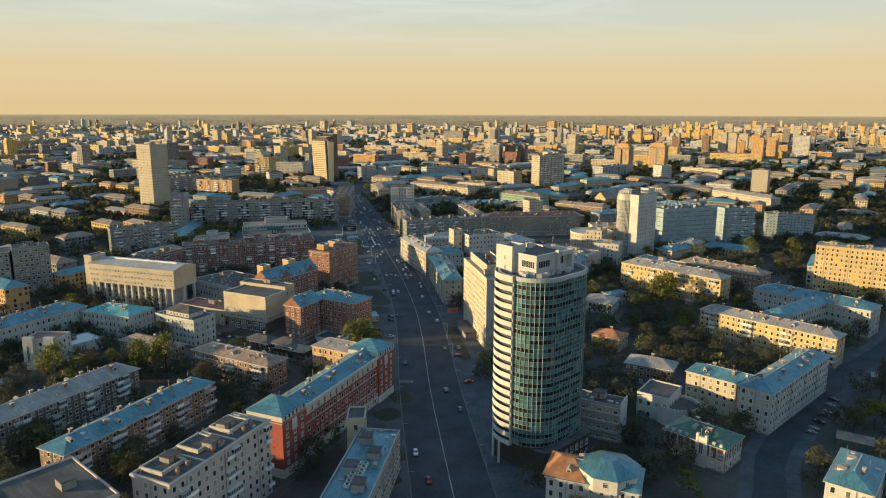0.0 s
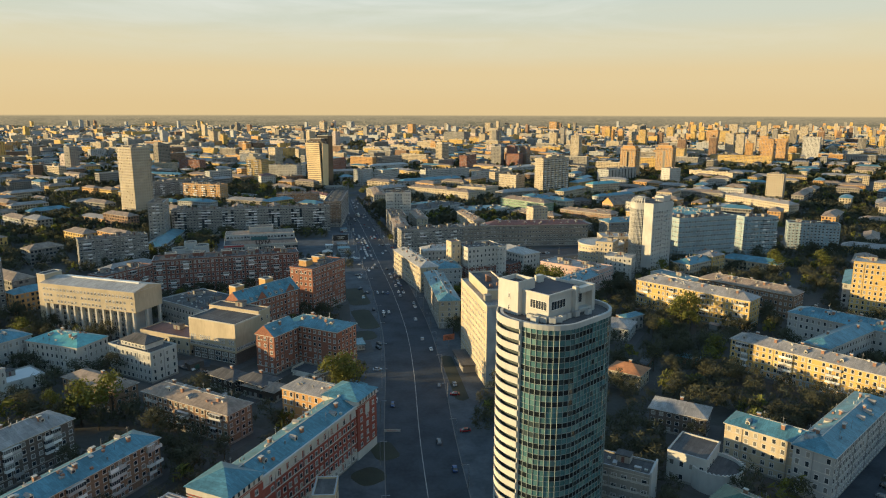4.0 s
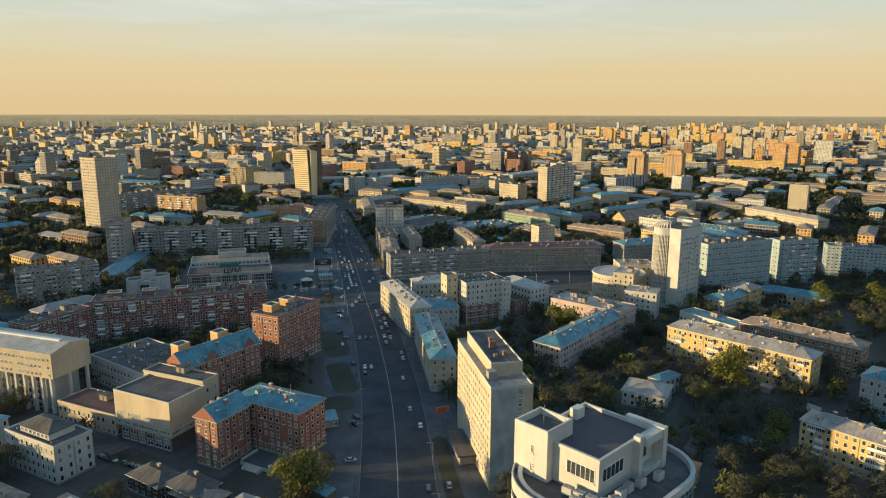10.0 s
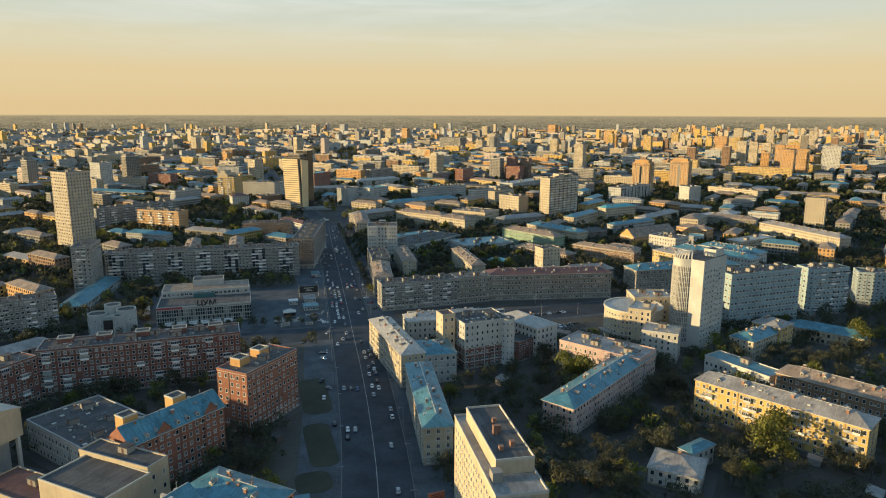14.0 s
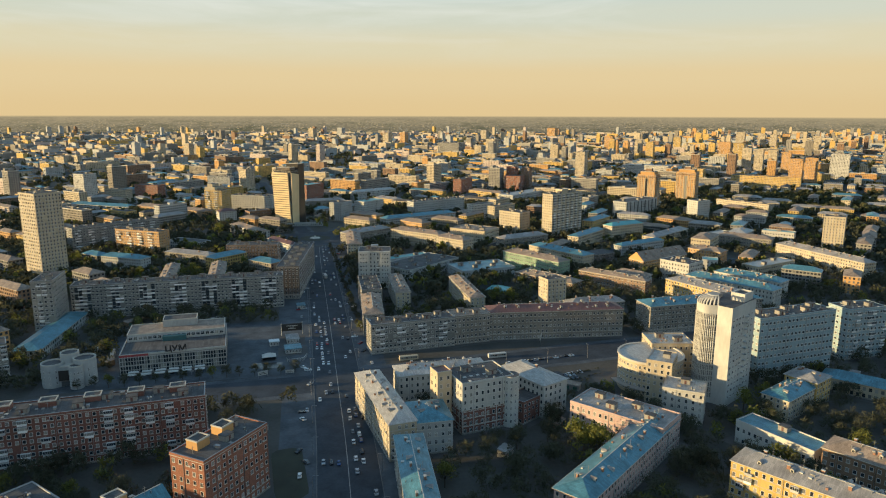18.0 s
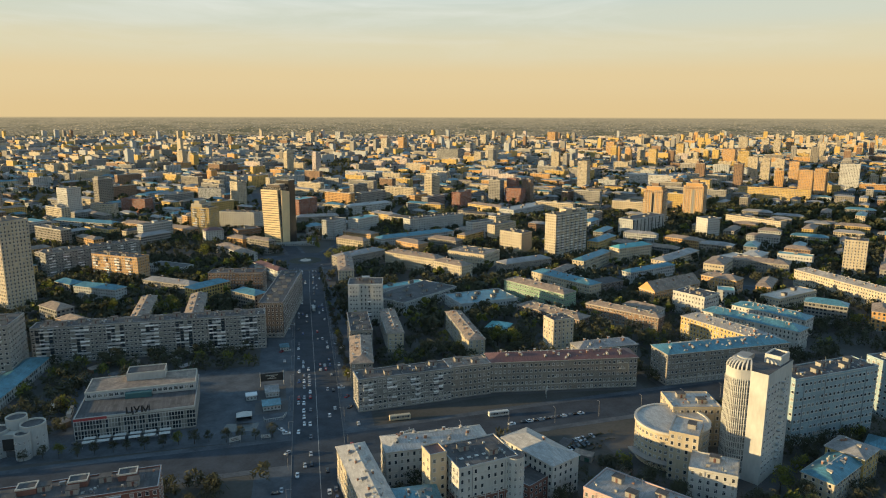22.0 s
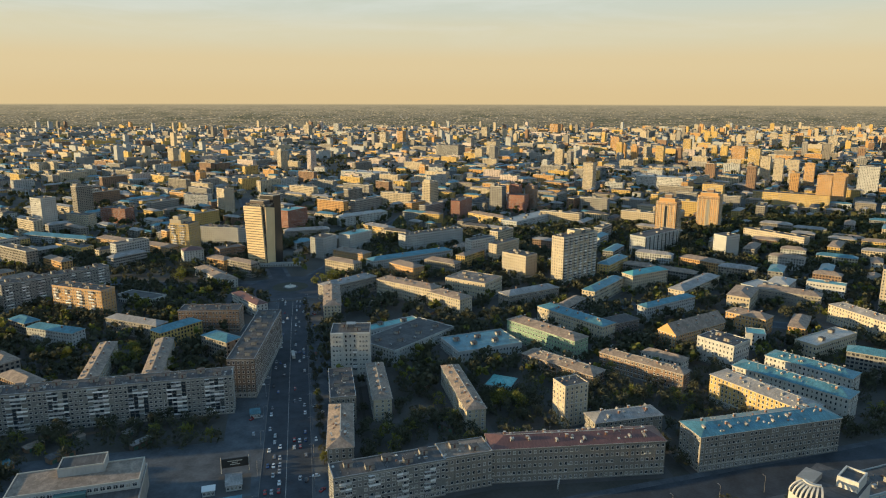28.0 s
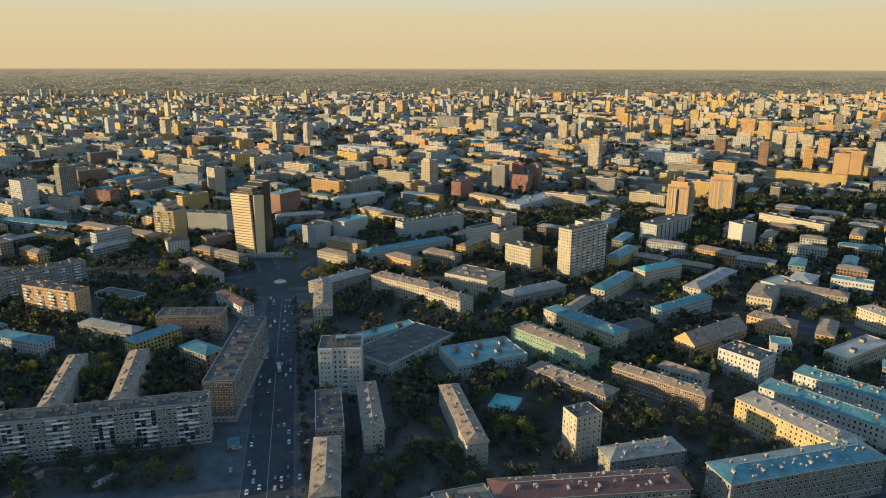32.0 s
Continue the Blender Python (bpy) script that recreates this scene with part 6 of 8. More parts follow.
def department_store():
    root = thing("department_store", pose(-102.7, 574, 0, 0, 0, 3.5) @ Matrix.Diagonal((1, 1, 1.2, 1)), "wide low glass-fronted department store with flat roof", "department store")
    FOOT.append((-103, 576, 62, 52, 0))
    s = Shape()
    s.box(-30, -24, 0, 30, 24, 10, WALL["concrete"])
    part("wall", s, root)
    part("roof", roof_shape(60, 48, 10, "flat", ROOF["bitumen"], 0), root)
    s = Shape()
    s.box(-29, 1, 10.15, 29.4, 23.2, 13.6, WALL["greywhite"])
    s.box(-28.6, 1.4, 13.6, 29, 22.8, 13.7, ROOF["brownmetal"])
    for a in ((-29, 1, 29.4, 1.4), (-29, 22.8, 29.4, 23.2), (-29, 1.4, -28.6, 22.8), (29, 1.4, 29.4, 22.8)):
        s.box(a[0], a[1], 13.6, a[2], a[3], 14.2, TRIM)
    up = part("upper_storey", s, root)
    s = Shape()
    s.box(-9, 14, 13.7, 12, 26, 17, WALL["greywhite"])
    s.box(-8.6, 14.4, 17, 11.6, 25.6, 17.1, ROOF["bitumen"])
    for a in ((-9, 14, 12, 14.4), (-9, 25.6, 12, 26), (-9, 14.4, -8.6, 25.6), (11.6, 14.4, 12, 25.6)):
        s.box(a[0], a[1], 17, a[2], a[3], 17.6, TRIM)
    s.box(-9, 23.2, 0, 12, 26, 13.7, WALL["greywhite"])
    part("plant_room", s, root)
    bay = Shape()
    bay.box(-0.62, -0.02, 0, 0.62, 0.02, 3.5, PANE)
    bm = bay.mesh("pane")
    fin = Shape()
    fin.box(-0.12, -0.5, 0, 0.12, 0, 8.8, WALL["white"])
    fm = fin.mesh("fin")
    for i in range(40):
        x = -29.2 + i * 1.5
        part("fin", fm, root, "white facade fin", at=pose(x - 0.75, -24, 0.6))
        for z in (0.8, 5.2):
            part("pane", bm, root, at=pose(x, -24.03, z))
    for z in (0.75, 2.5, 4.75, 6.9, 9.0):
        q = Shape()
        q.box(-30, -24.35, z, 30, -24.08, z + 0.22, WALL["white"], True)
        part("transom", q, root, "white facade rail")
    ws = window_mesh(2.2, 1.8)
    for i in range(20):
        part("window", ws, up, at=pose(-27 + i * 2.85, 1.0, 11.2))
    s = Shape()
    s.box(-8, -2.5, 10.15, 6, 1.0, 12.6, TEALGLASS)
    part("skylight", s, root, "pale blue glass skylight")
    s = Shape()
    s.box(-30.1, -24.2, 9.2, -14, -24.02, 10.4, material("red_sign", (0.35, 0.05, 0.05), 0.6, 0.2))
    part("sign_band", s, root, "faded red sign band")
    cu = bpy.data.curves.new("sign", "FONT")
    cu.body = "ЦУМ"
    cu.size, cu.extrude, cu.offset, cu.align_x = 4.0, 0.25, 0.09, "CENTER"
    cu.materials.append(material("black_letters", (0.008, 0.008, 0.009), 0.6, 0.1, bump=0.0))
    tx = new("letter_sign", cu)
    tx.parent = root
    tx.matrix_basis = pose(1.5, -24.2, 10.6, 90, 0, 0) @ Matrix.Diagonal((1.4, 1.0, 1.0, 1.0))
    tagged(tx, "large dark roof letters")
    s = Shape()
    for k in range(12):
        s = Shape()
        ax, ay = -25 + (k % 6) * 7.4, -28 - 4.6 * (k // 6)
        s.box(ax, ay - 1.4, 2.3, ax + 5.6, ay + 1.4, 2.5, WALL["white"], True)
        s.quad([(ax, ay - 1.4, 2.504), (ax + 5.6, ay - 1.4, 2.504), (ax + 5.6, ay, 3.0), (ax, ay, 3.0)], WALL["white"])
        s.quad([(ax, ay, 3.0), (ax + 5.6, ay, 3.0), (ax + 5.6, ay + 1.4, 2.504), (ax, ay + 1.4, 2.504)], WALL["white"])
        for px, py in ((0.1, -1.3), (5.4, -1.3), (0.1, 1.2), (5.4, 1.2)):
            s.box(ax + px, ay + py, 0, ax + px + 0.1, ay + py + 0.1, 2.3, STEEL)
        part("awning", s, root, "white market awning")
    return root


department_store()

# round white turrets of the shopping house
shop = thing("shopping_house", pose(-150, 541, 0), "white shopping house of round turrets beside the square", "shopping house")
FOOT.append((-155, 541, 30, 20, 0))
for x, y, r, h in ((2, 1, 6.0, 15), (-15, 1, 6.0, 13), (-7, 6, 5.0, 17), (-1, -6, 3.6, 13)):
    s = Shape()
    ring = [(x + r * math.cos(2 * math.pi * k / 28), y + r * math.sin(2 * math.pi * k / 28)) for k in range(28)]
    s.prism(ring, 0, h, WALL["greywhite"], ROOF["bitumen"])
    t = part("turret", s, shop)
    s = Shape()
    for k in range(28):
        a, b = ring[k], ring[(k + 1) % 28]
        c = Vector((x, y))
        ai, bi = Vector(a).lerp(c, 0.1), Vector(b).lerp(c, 0.1)
        s.quad([(*a, h), (*b, h), (*b, h + 0.8), (*a, h + 0.8)], TRIM)
        s.quad([(*a, h + 0.8), (*b, h + 0.8), (bi.x, bi.y, h + 0.8), (ai.x, ai.y, h + 0.8)], TRIM)
        s.quad([(bi.x, bi.y, h), (ai.x, ai.y, h), (ai.x, ai.y, h + 0.8), (bi.x, bi.y, h + 0.8)], TRIM)
    part("rim", s, t)
    for k in range(5):
        for f in range(3):
            a = radians(205 + k * 32)
            part("window", window_mesh(0.9, 1.6), t, at=pose(x + (r - 0.02) * math.cos(a), y + (r - 0.02) * math.sin(a), 2.0 + f * 3.4, 0, 0, 205 + k * 32 + 90))
s = Shape()
s.box(-15, -3.0, 0, 2, 6, 11.5, WALL["greywhite"])
s.box(-15.2, -3.2, 11.5, 2.2, 6.2, 12.0, TRIM, True)
part("wall", s, shop)
s = Shape()
s.box(-11.5, -3.5, 3.6, -2.5, -3.02, 9.6, WALL["darkglass"])
part("screen", s, shop, "large dark advertising screen")
s = Shape()
s.box(-10, -3.4, 0.3, -4, -3.02, 3.2, PANE)
part("shop_window", s, shop)


def box_part(root, name, x0, y0, z0, x1, y1, z1, mat, label="", top=None):
    """A box with a low parapet when it carries its own flat roof."""
    q = Shape()
    if top:
        cx, cy, hx, hy = (x0 + x1) / 2, (y0 + y1) / 2, (x1 - x0) / 2, (y1 - y0) / 2
        q.levels([(hx, hy, z0, mat), (hx, hy, z1 - 0.1, TRIM), (hx + 0.1, hy + 0.1, z1 - 0.1, TRIM), (hx + 0.1, hy + 0.1, z1 + 0.5, TRIM), (hx - 0.3, hy - 0.3, z1 + 0.5, TRIM), (hx - 0.3, hy - 0.3, z1 + 0.06, top)], top)
        q.v = [(x + cx, y + cy, z) for x, y, z in q.v]
    else:
        q.box(x0, y0, z0, x1, y1, z1, mat, True)
    return part(name, q, root, label)


def government_house():
    """Cream upper storeys carried on tall columns round a recessed glazed body."""
    at = pose(-181.5, 371, 0, 0, 0, -31.5)
    root = thing("government_building", at, "large cream office building raised on tall columns", "office building")
    w, d, h, low = 65.0, 20.4, 27.5, 16.3
    FOOT.append((-181.5, 371, w, d, radians(-31.5)))
    box_part(root, "lower_wall", -w / 2 + 1, -d / 2 + 3.5, 0, w / 2 - 7, d / 2 - 1, low, WALL["greywhite"])
    box_part(root, "upper_wall", -w / 2, -d / 2, low, w / 2, d / 2, h, WALL["cream"])
    q = Shape()
    x, y = w / 2 + 0.4, d / 2 + 0.4
    q.box(-x, -y, h, x, y, h + 0.25, TRIM, True)
    q.quad([(-x, -y, h + 0.26), (x, -y, h + 0.26), (x, 0, h + 2.6), (-x, 0, h + 2.6)], ROOF["palemetal"])
    q.quad([(x, y, h + 0.26), (-x, y, h + 0.26), (-x, 0, h + 2.6), (x, 0, h + 2.6)], ROOF["palemetal"])
    q.quad([(x, -y, h + 0.26), (x, y, h + 0.26), (x, 0, h + 2.6)], WALL["cream"])
    q.quad([(-x, y, h + 0.26), (-x, -y, h + 0.26), (-x, 0, h + 2.6)], WALL["cream"])
    part("roof", q, root, "low pale metal gable roof")
    box_part(root, "ridge_skylight", -w / 2 + 8, -0.9, h + 2.3, w / 2 - 5, 0.9, h + 3.1, ROOF["whitemetal"], "long pale ridge skylight")
    box_part(root, "stair_tower", -w / 2 - 6.0, -d / 2 + 3, 0, -w / 2 - 0.05, d / 2 - 6, h + 4.0, WALL["cream"], "", ROOF["bitumen"])
    col = Shape()
    col.box(-0.55, -0.7, 0, 0.55, 0.7, low, WALL["white"])
    cm = col.mesh("column")
    for i in range(13):
        part("column", cm, root, "tall pale concrete column", at=pose(-w / 2 + 2 + i * (w - 4) / 12, -d / 2 + 0.8, 0))
    for i in range(2):
        part("column", cm, root, at=pose(w / 2 - 0.8, -d / 2 + 9 + i * 9.5, 0, 0, 0, 90))
    me = window_mesh(1.4, 1.5)
    for r in range(3):
        for i in range(26):
            if i % 7 != 3 or r == 2:
                part("window", me, root, at=pose(-w / 2 + 2 + i * (w - 4) / 25, -d / 2, low + 1.0 + r * 3.3))
    tall = window_mesh(2.2, 2.3)
    for r in range(5):
        for i in range(20):
            part("window", tall, root, at=pose(-w / 2 + 3.5 + i * (w - 14) / 19, -d / 2 + 3.5, 0.6 + r * 2.95))
    return root


government_house()


def beige_cube():
    root = thing("hall_building", pose(-110.9, 314.2, 0, 0, 0, -38.3), "beige cube-shaped hall over dark brick ground floor", "hall building")
    w, d, h = 30.0, 18.6, 20.8
    FOOT.append((-110.9, 314.2, w, d, radians(-38.3)))
    box_part(root, "ground_floor", -w / 2 + 0.8, -d / 2 + 0.8, 0, w / 2 - 0.8, d / 2, 6.4, WALL["brickdark"])
    box_part(root, "wall", -w / 2, -d / 2, 6.4, w / 2, d / 2, h, WALL["cream"], "", ROOF["bitumen"])
    me = window_mesh(1.05, 1.5)
    for i in range(29):
        part("window", me, root, at=pose(-w / 2 + 1.2 + i * (w - 2.4) / 28, -d / 2, 7.6))
    for i in range(16):
        part("window", me, root, at=pose(w / 2, -d / 2 + 1.2 + i * (d - 2.4) / 15, 7.6, 0, 0, 90))
    slot = window_mesh(0.7, 2.4)
    for i in range(24):
        if i % 8 not in (3, 4):
            part("window", slot, root, at=pose(-w / 2 + 1.5 + i * (w - 3) / 23, -d / 2, 10.4))
    shop = window_mesh(3.4, 2.0)
    for i in range(6):
        part("window", shop, root, at=pose(-w / 2 + 4 + i * 4.5, -d / 2 + 0.8, 0.8))
        part("window", shop, root, at=pose(-w / 2 + 4 + i * 4.5, -d / 2 + 0.8, 3.6))
    return root


beige_cube()

# red house with end towers and white arcade
r = HOUSE["red_long"]
me = window_mesh(1.4, 1.7)
for sx in (-33.0, 33.0):
    q = Shape()
    q.box(sx - 6.8, -7.3, 0, sx + 6.8, 7.0, 3.4, WALL["white"])
    q.box(sx - 6.8, -7.3, 3.4, sx + 6.8, 7.0, 20.6, WALL["brickdeep"])
    q.box(sx - 7.0, -7.5, 20.6, sx + 7.0, 7.2, 22.6, WALL["white"], True)
    t = part("end_tower", q, r, "red brick end tower with white top")
    q = Shape()
    c = [(sx - 7.5, -8.0, 22.6), (sx + 7.5, -8.0, 22.6), (sx + 7.5, 7.7, 22.6), (sx - 7.5, 7.7, 22.6)]
    for i in range(4):
        q.quad([c[i], c[(i + 1) % 4], (sx, -0.1, 26.2)], ROOF["bluemetal"])
    q.quad(c[::-1], TRIM)
    part("tower_roof", q, t, "blue pyramid roof")
    for f in range(5):
        for k in range(3):
            part("window", me, t, at=pose(sx - 4.2 + k * 4.2, -7.3, 4.4 + f * 3.2))
    for k in range(6):
        box_part(t, "arcade_slot", sx - 5.6 + k * 2.1, -7.56, 20.9, sx - 4.8 + k * 2.1, -7.51, 22.3, PANE)
    box_part(t, "white_panel", sx - 1.4, -7.42, 15.6, sx + 1.4, -7.31, 19.6, WALL["white"], "white ornamental panel")
for z in (6.9, 13.6, 16.8):
    box_part(r, "white_course", -26, -6.78, z, 26, -6.63, z + 0.3, WALL["white"], "white stone course")
box_part(r, "parapet", -26, -7.3, 19.95, 26, -6.7, 21.0, WALL["white"], "white parapet under the roof edge")
for k in range(13):
    box_part(r, "arcade_panel", -25 + k * 4.0, -6.75, 17.3, -22.2 + k * 4.0, -6.62, 19.4, WALL["white"])

# gabled brick house: lift houses behind the ridge, brick gables on the slope
r = HOUSE["gabled"]
for sx in (-15.0, 6.0):
    box_part(r, "penthouse", sx - 3, 1.2, 21.0, sx + 3, 6.4, 28.8, WALL["orange"], "orange brick lift house", ROOF["bitumen"])
for sx in (-7.0, 14.0):
    q = Shape()
    q.box(sx - 3.2, -7.0, 0, sx + 3.2, -6.3, 21.5, WALL["brickred"])
    q.quad([(sx - 3.4, -7.0, 21.5), (sx + 3.4, -7.0, 21.5), (sx, -7.0, 25.6)], WALL["brickred"])
    q.quad([(sx - 3.6, -7.2, 21.4), (sx, -7.2, 25.8), (sx, -2.0, 25.8), (sx - 3.6, -5.5, 21.4)][::-1], ROOF["bluemetal"])
    q.quad([(sx + 3.6, -7.2, 21.4), (sx, -7.2, 25.8), (sx, -2.0, 25.8), (sx + 3.6, -5.5, 21.4)], ROOF["bluemetal"])
    g = part("gable", q, r, "red brick gable with blue roof")
    for f in range(6):
        for k in (-1.5, 1.5):
            part("window", me, g, at=pose(sx + k, -7.0, 1.4 + f * 3.4))
for i in range(9):
    part("dormer", DORMER, r, "small roof dormer", at=pose(-18 + i * 4.4, -5.6, 22.2))
r = HOUSE["brick_block"]
for sx in (-9.0, 4.0):
    box_part(r, "penthouse", sx - 3, 0, 28.5, sx + 3.4, 5.6, 32.0, WALL["orange"], "orange brick lift house", ROOF["bitumen"])
r = HOUSE["long_red"]
for i in range(5):
    box_part(r, "penthouse", -40 + i * 18, 0.5, 25.0, -33 + i * 18, 6.0, 27.6, WALL["brickdarkred"], "brick lift house with pale rim", ROOF["bitumen"])
r = HOUSE["pale_block"]
q = Shape()
for x0, y0, x1, y1 in ((-21.2, -7.2, 21.2, -6.8), (-21.2, 6.8, 21.2, 7.2), (-21.2, -6.8, -20.8, 6.8), (20.8, -6.8, 21.2, 6.8)):
    q.box(x0, y0, 25.02, x1, y1, 25.6, TRIM)
part("parapet", q, r, "pale parapet")
for i in range(3):
    cx = -14 + i * 13.5
    box_part(r, "penthouse", cx - 4.2, -1.5, 25.0, cx + 4.2, 6.4, 25.9, WALL["plasterpink"], "raised roof part", ROOF["bitumen"])
    q = Shape()
    for x0, y0, x1, y1 in ((cx - 4.4, -1.7, cx + 4.4, -1.3), (cx - 4.4, 6.2, cx + 4.4, 6.6), (cx - 4.4, -1.3, cx - 4.0, 6.2), (cx + 4.0, -1.3, cx + 4.4, 6.2)):
        q.box(x0, y0, 25.92, x1, y1, 26.3, TRIM)
    part("rim", q, r, "pale rim of a raised roof part")
    box_part(r, "fire_wall", cx + 6.3, -6.7, 25.0, cx + 6.7, 6.7, 25.7, TRIM, "low pale dividing wall")
    for dx, dy in ((-1.5, -4.4), (2.6, -4.0)):
        box_part(r, "chimney", cx + dx - 0.5, dy - 0.4, 25.0, cx + dx + 0.5, dy + 0.4, 27.0, CHIMNEY)

# villa: black hipped attic and an upper front storey
r = HOUSE["villa"]
vw, vd = 17.0, 15.0
q = Shape()
q.levels([(8.5, 5.0, 14.35, WALL["white"]), (8.5, 5.0, 16.8, WALL["white"]), (9.0, 5.5, 16.8, ROOF["bitumen"]), (9.0, 5.5, 17.05, ROOF["bitumen"]), (4.0, 0.2, 19.6, ROOF["bitumen"])], ROOF["bitumen"])
att = part("attic", q, r, "black hipped attic storey")
for i in range(7):
    part("window", window_mesh(1.4, 1.4), att, at=pose(-7.2 + i * 2.4, -5.0, 14.9))

# two-tone office: round corner tower
r = HOUSE["two_tone"]
n = 24
ring = [(13.2 + 4.2 * math.cos(2 * math.pi * k / n), -9.6 + 4.2 * math.sin(2 * math.pi * k / n)) for k in range(n)]
q = Shape()
q.prism(ring, 0, 26.6, WALL["white"], ROOF["bitumen"])
t = part("round_tower", q, r, "white round corner tower")
for f in range(7):
    for k in range(5):
        a = 215 + k * 32
        part("window", window_mesh(1.1, 1.7), t, at=pose(13.2 + 4.18 * math.cos(radians(a)), -9.6 + 4.18 * math.sin(radians(a)), 2.6 + f * 3.4, 0, 0, a + 90))
for i in range(6):
    box_part(r, "roof_light", -10 + i * 3.6, -4, 25.65, -8.4 + i * 3.6, -2.6, 26.4, WALL["white"], "small white roof light")

# museum: white portal, pilasters and merlons on the brick front
r = HOUSE["museum"]
q = Shape()
q.box(1.2, -8.0, 0, 4.8, -7.0, 11.0, WALL["white"])
q.prism([(1.0, -8.1), (1.9, -8.1), (1.9, -6.9), (1.0, -6.9)], 0, 12.0, WALL["white"], WALL["white"])
q.prism([(4.1, -8.1), (5.0, -8.1), (5.0, -6.9), (4.1, -6.9)], 0, 12.0, WALL["white"], WALL["white"])
portal = part("portal", q, r, "tall white ornamental portal")
part("window", window_mesh(1.6, 4.4), portal, "tall dark portal window", at=pose(3.0, -8.0, 4.6))
for i in range(10):
    x = -10.9 + i * 2.42
    if not 0.2 < x < 5.6:
        box_part(r, "pilaster", x - 0.28, -7.42, 4.2, x + 0.28, -7.21, 8.9, WALL["white"], "white pilaster")
for i in range(7):
    box_part(r, "pilaster", 11.21, -6.6 + i * 2.1, 4.2, 11.4, -6.1 + i * 2.1, 8.9, WALL["white"], "white pilaster")
for i in range(9):
    if not 3 < i < 7:
        box_part(r, "merlon", -10.9 + i * 2.5, -7.3, 9.0, -9.9 + i * 2.5, -6.6, 10.2, WALL["white"])

# theatre: lower rounded hall with a white parapet
r = HOUSE["theatre"]
q = Shape()
ring = [(8 + 8.6 * math.cos(2 * math.pi * k / 32), -2.0 + 8.6 * math.sin(2 * math.pi * k / 32)) for k in range(32)]
q.prism(ring, 0, 6.2, WALL["white"], ROOF["bitumen"])
t = part("round_hall", q, r, "white rounded hall with dark roof")
q = Shape()
for k in range(32):
    a0, b0 = ring[k], ring[(k + 1) % 32]
    c = Vector((8, -2.0))
    ai, bi = Vector(a0).lerp(c, 0.06), Vector(b0).lerp(c, 0.06)
    q.quad([(*a0, 6.2), (*b0, 6.2), (*b0, 7.4), (*a0, 7.4)], WALL["white"])
    q.quad([(*a0, 7.4), (*b0, 7.4), (bi.x, bi.y, 7.4), (ai.x, ai.y, 7.4)], WALL["white"])
    q.quad([(bi.x, bi.y, 6.2), (ai.x, ai.y, 6.2), (ai.x, ai.y, 7.4), (bi.x, bi.y, 7.4)], WALL["white"])
part("parapet", q, t, "white crenellated parapet")
for k in range(20):
    a0 = -2.2 + k * 0.16
    box_part(t, "merlon", 8 + 8.5 * math.cos(a0) - 0.3, -2 + 8.5 * math.sin(a0) - 0.3, 7.4, 8 + 8.5 * math.cos(a0) + 0.3, -2 + 8.5 * math.sin(a0) + 0.3, 7.8, WALL["white"])

# grey office: pale end wall standing above the roof
r = HOUSE["grey_office"]
box_part(r, "end_wall", 9.27, -4.9, 0, 9.85, 4.9, 15.9, WALL["greywhite"], "pale end wall above the roof")
for f in range(4):
    box_part(r, "ribbon", -9.2, -4.66, 1.0 + f * 3.45, 9.2, -4.52, 1.5 + f * 3.45, WALL["white"], "pale parapet band under the windows")

# avenue block: two side bays and a rooftop frame
r = HOUSE["avenue_block"]
for sx in (-9.5, 9.5):
    box_part(r, "bay", sx - 4.6, -13.0, 0, sx + 4.6, -11.4, 32.9, WALL["white"], "projecting white bay")
    for f in range(9):
        for k in (-2.3, 0, 2.3):
            part("window", me, r, at=pose(sx + k, -13.0, 1.6 + f * 3.5))
q = Shape()
for a0 in ((-3, -3), (3, -3), (3, 3), (-3, 3)):
    q.box(a0[0] - 0.12, a0[1] - 0.12, 32.6, a0[0] + 0.12, a0[1] + 0.12, 36.5, STEEL)
q.box(-3.2, -3.2, 36.5, 3.2, 3.2, 36.7, STEEL, True)
part("roof_frame", q, r)

# golden tower: horizontal bands
r = HOUSE["slim_tower"]
q = Shape()
for ya, yb, flip in ((-10.2, -8.0, 1),):
    lo, hi = [(-12.0, 0), (13.0, 0)], [(-16.0, 73.0), (10.0, 73.0)]
    ring = [(lo[0][0], 0), (lo[1][0], 0), (hi[1][0], 73.0), (hi[0][0], 73.0)]
    q.quad([(x, ya, z) for x, z in ring], WALL["goldglass"])
    q.quad([(x, yb, z) for x, z in ring[::-1]], WALL["goldglass"])
    for k in range(4):
        a0, b0 = ring[k], ring[(k + 1) % 4]
        q.quad([(a0[0], ya, a0[1]), (a0[0], yb, a0[1]), (b0[0], yb, b0[1]), (b0[0], ya, b0[1])], WALL["goldglass"])
screen = part("screen", q, r, "golden glass screen with slanted edge")
for f in range(23):
    z = 2.0 + f * 3.1
    sh = -4.0 * z / 73.0
    box_part(screen, "band", -11.7 + sh, -10.36, z, 12.7 + sh * 0.75, -10.22, z + 0.75, WALL["brickdark"])
# side wall: sunset reflection painted on as gold
q = Shape()
wedge = [(-8.0, 0.0), (6.5, 0.0), (9.5, 70.0), (-8.0, 73.0)]
for xa, order in ((14.06, 1), (14.9, -1)):
    q.quad([(xa, y, z) for y, z in wedge[::-order]], WALL["goldglass"])
for (ya, za), (yb, zb) in zip(wedge, wedge[1:] + wedge[:1]):
    q.quad([(14.06, ya, za), (14.9, ya, za), (14.9, yb, zb), (14.06, yb, zb)], WALL["goldglass"])
side = part("side_screen", q, r, "smooth glass side wall, sunset reflection in its gold colour")
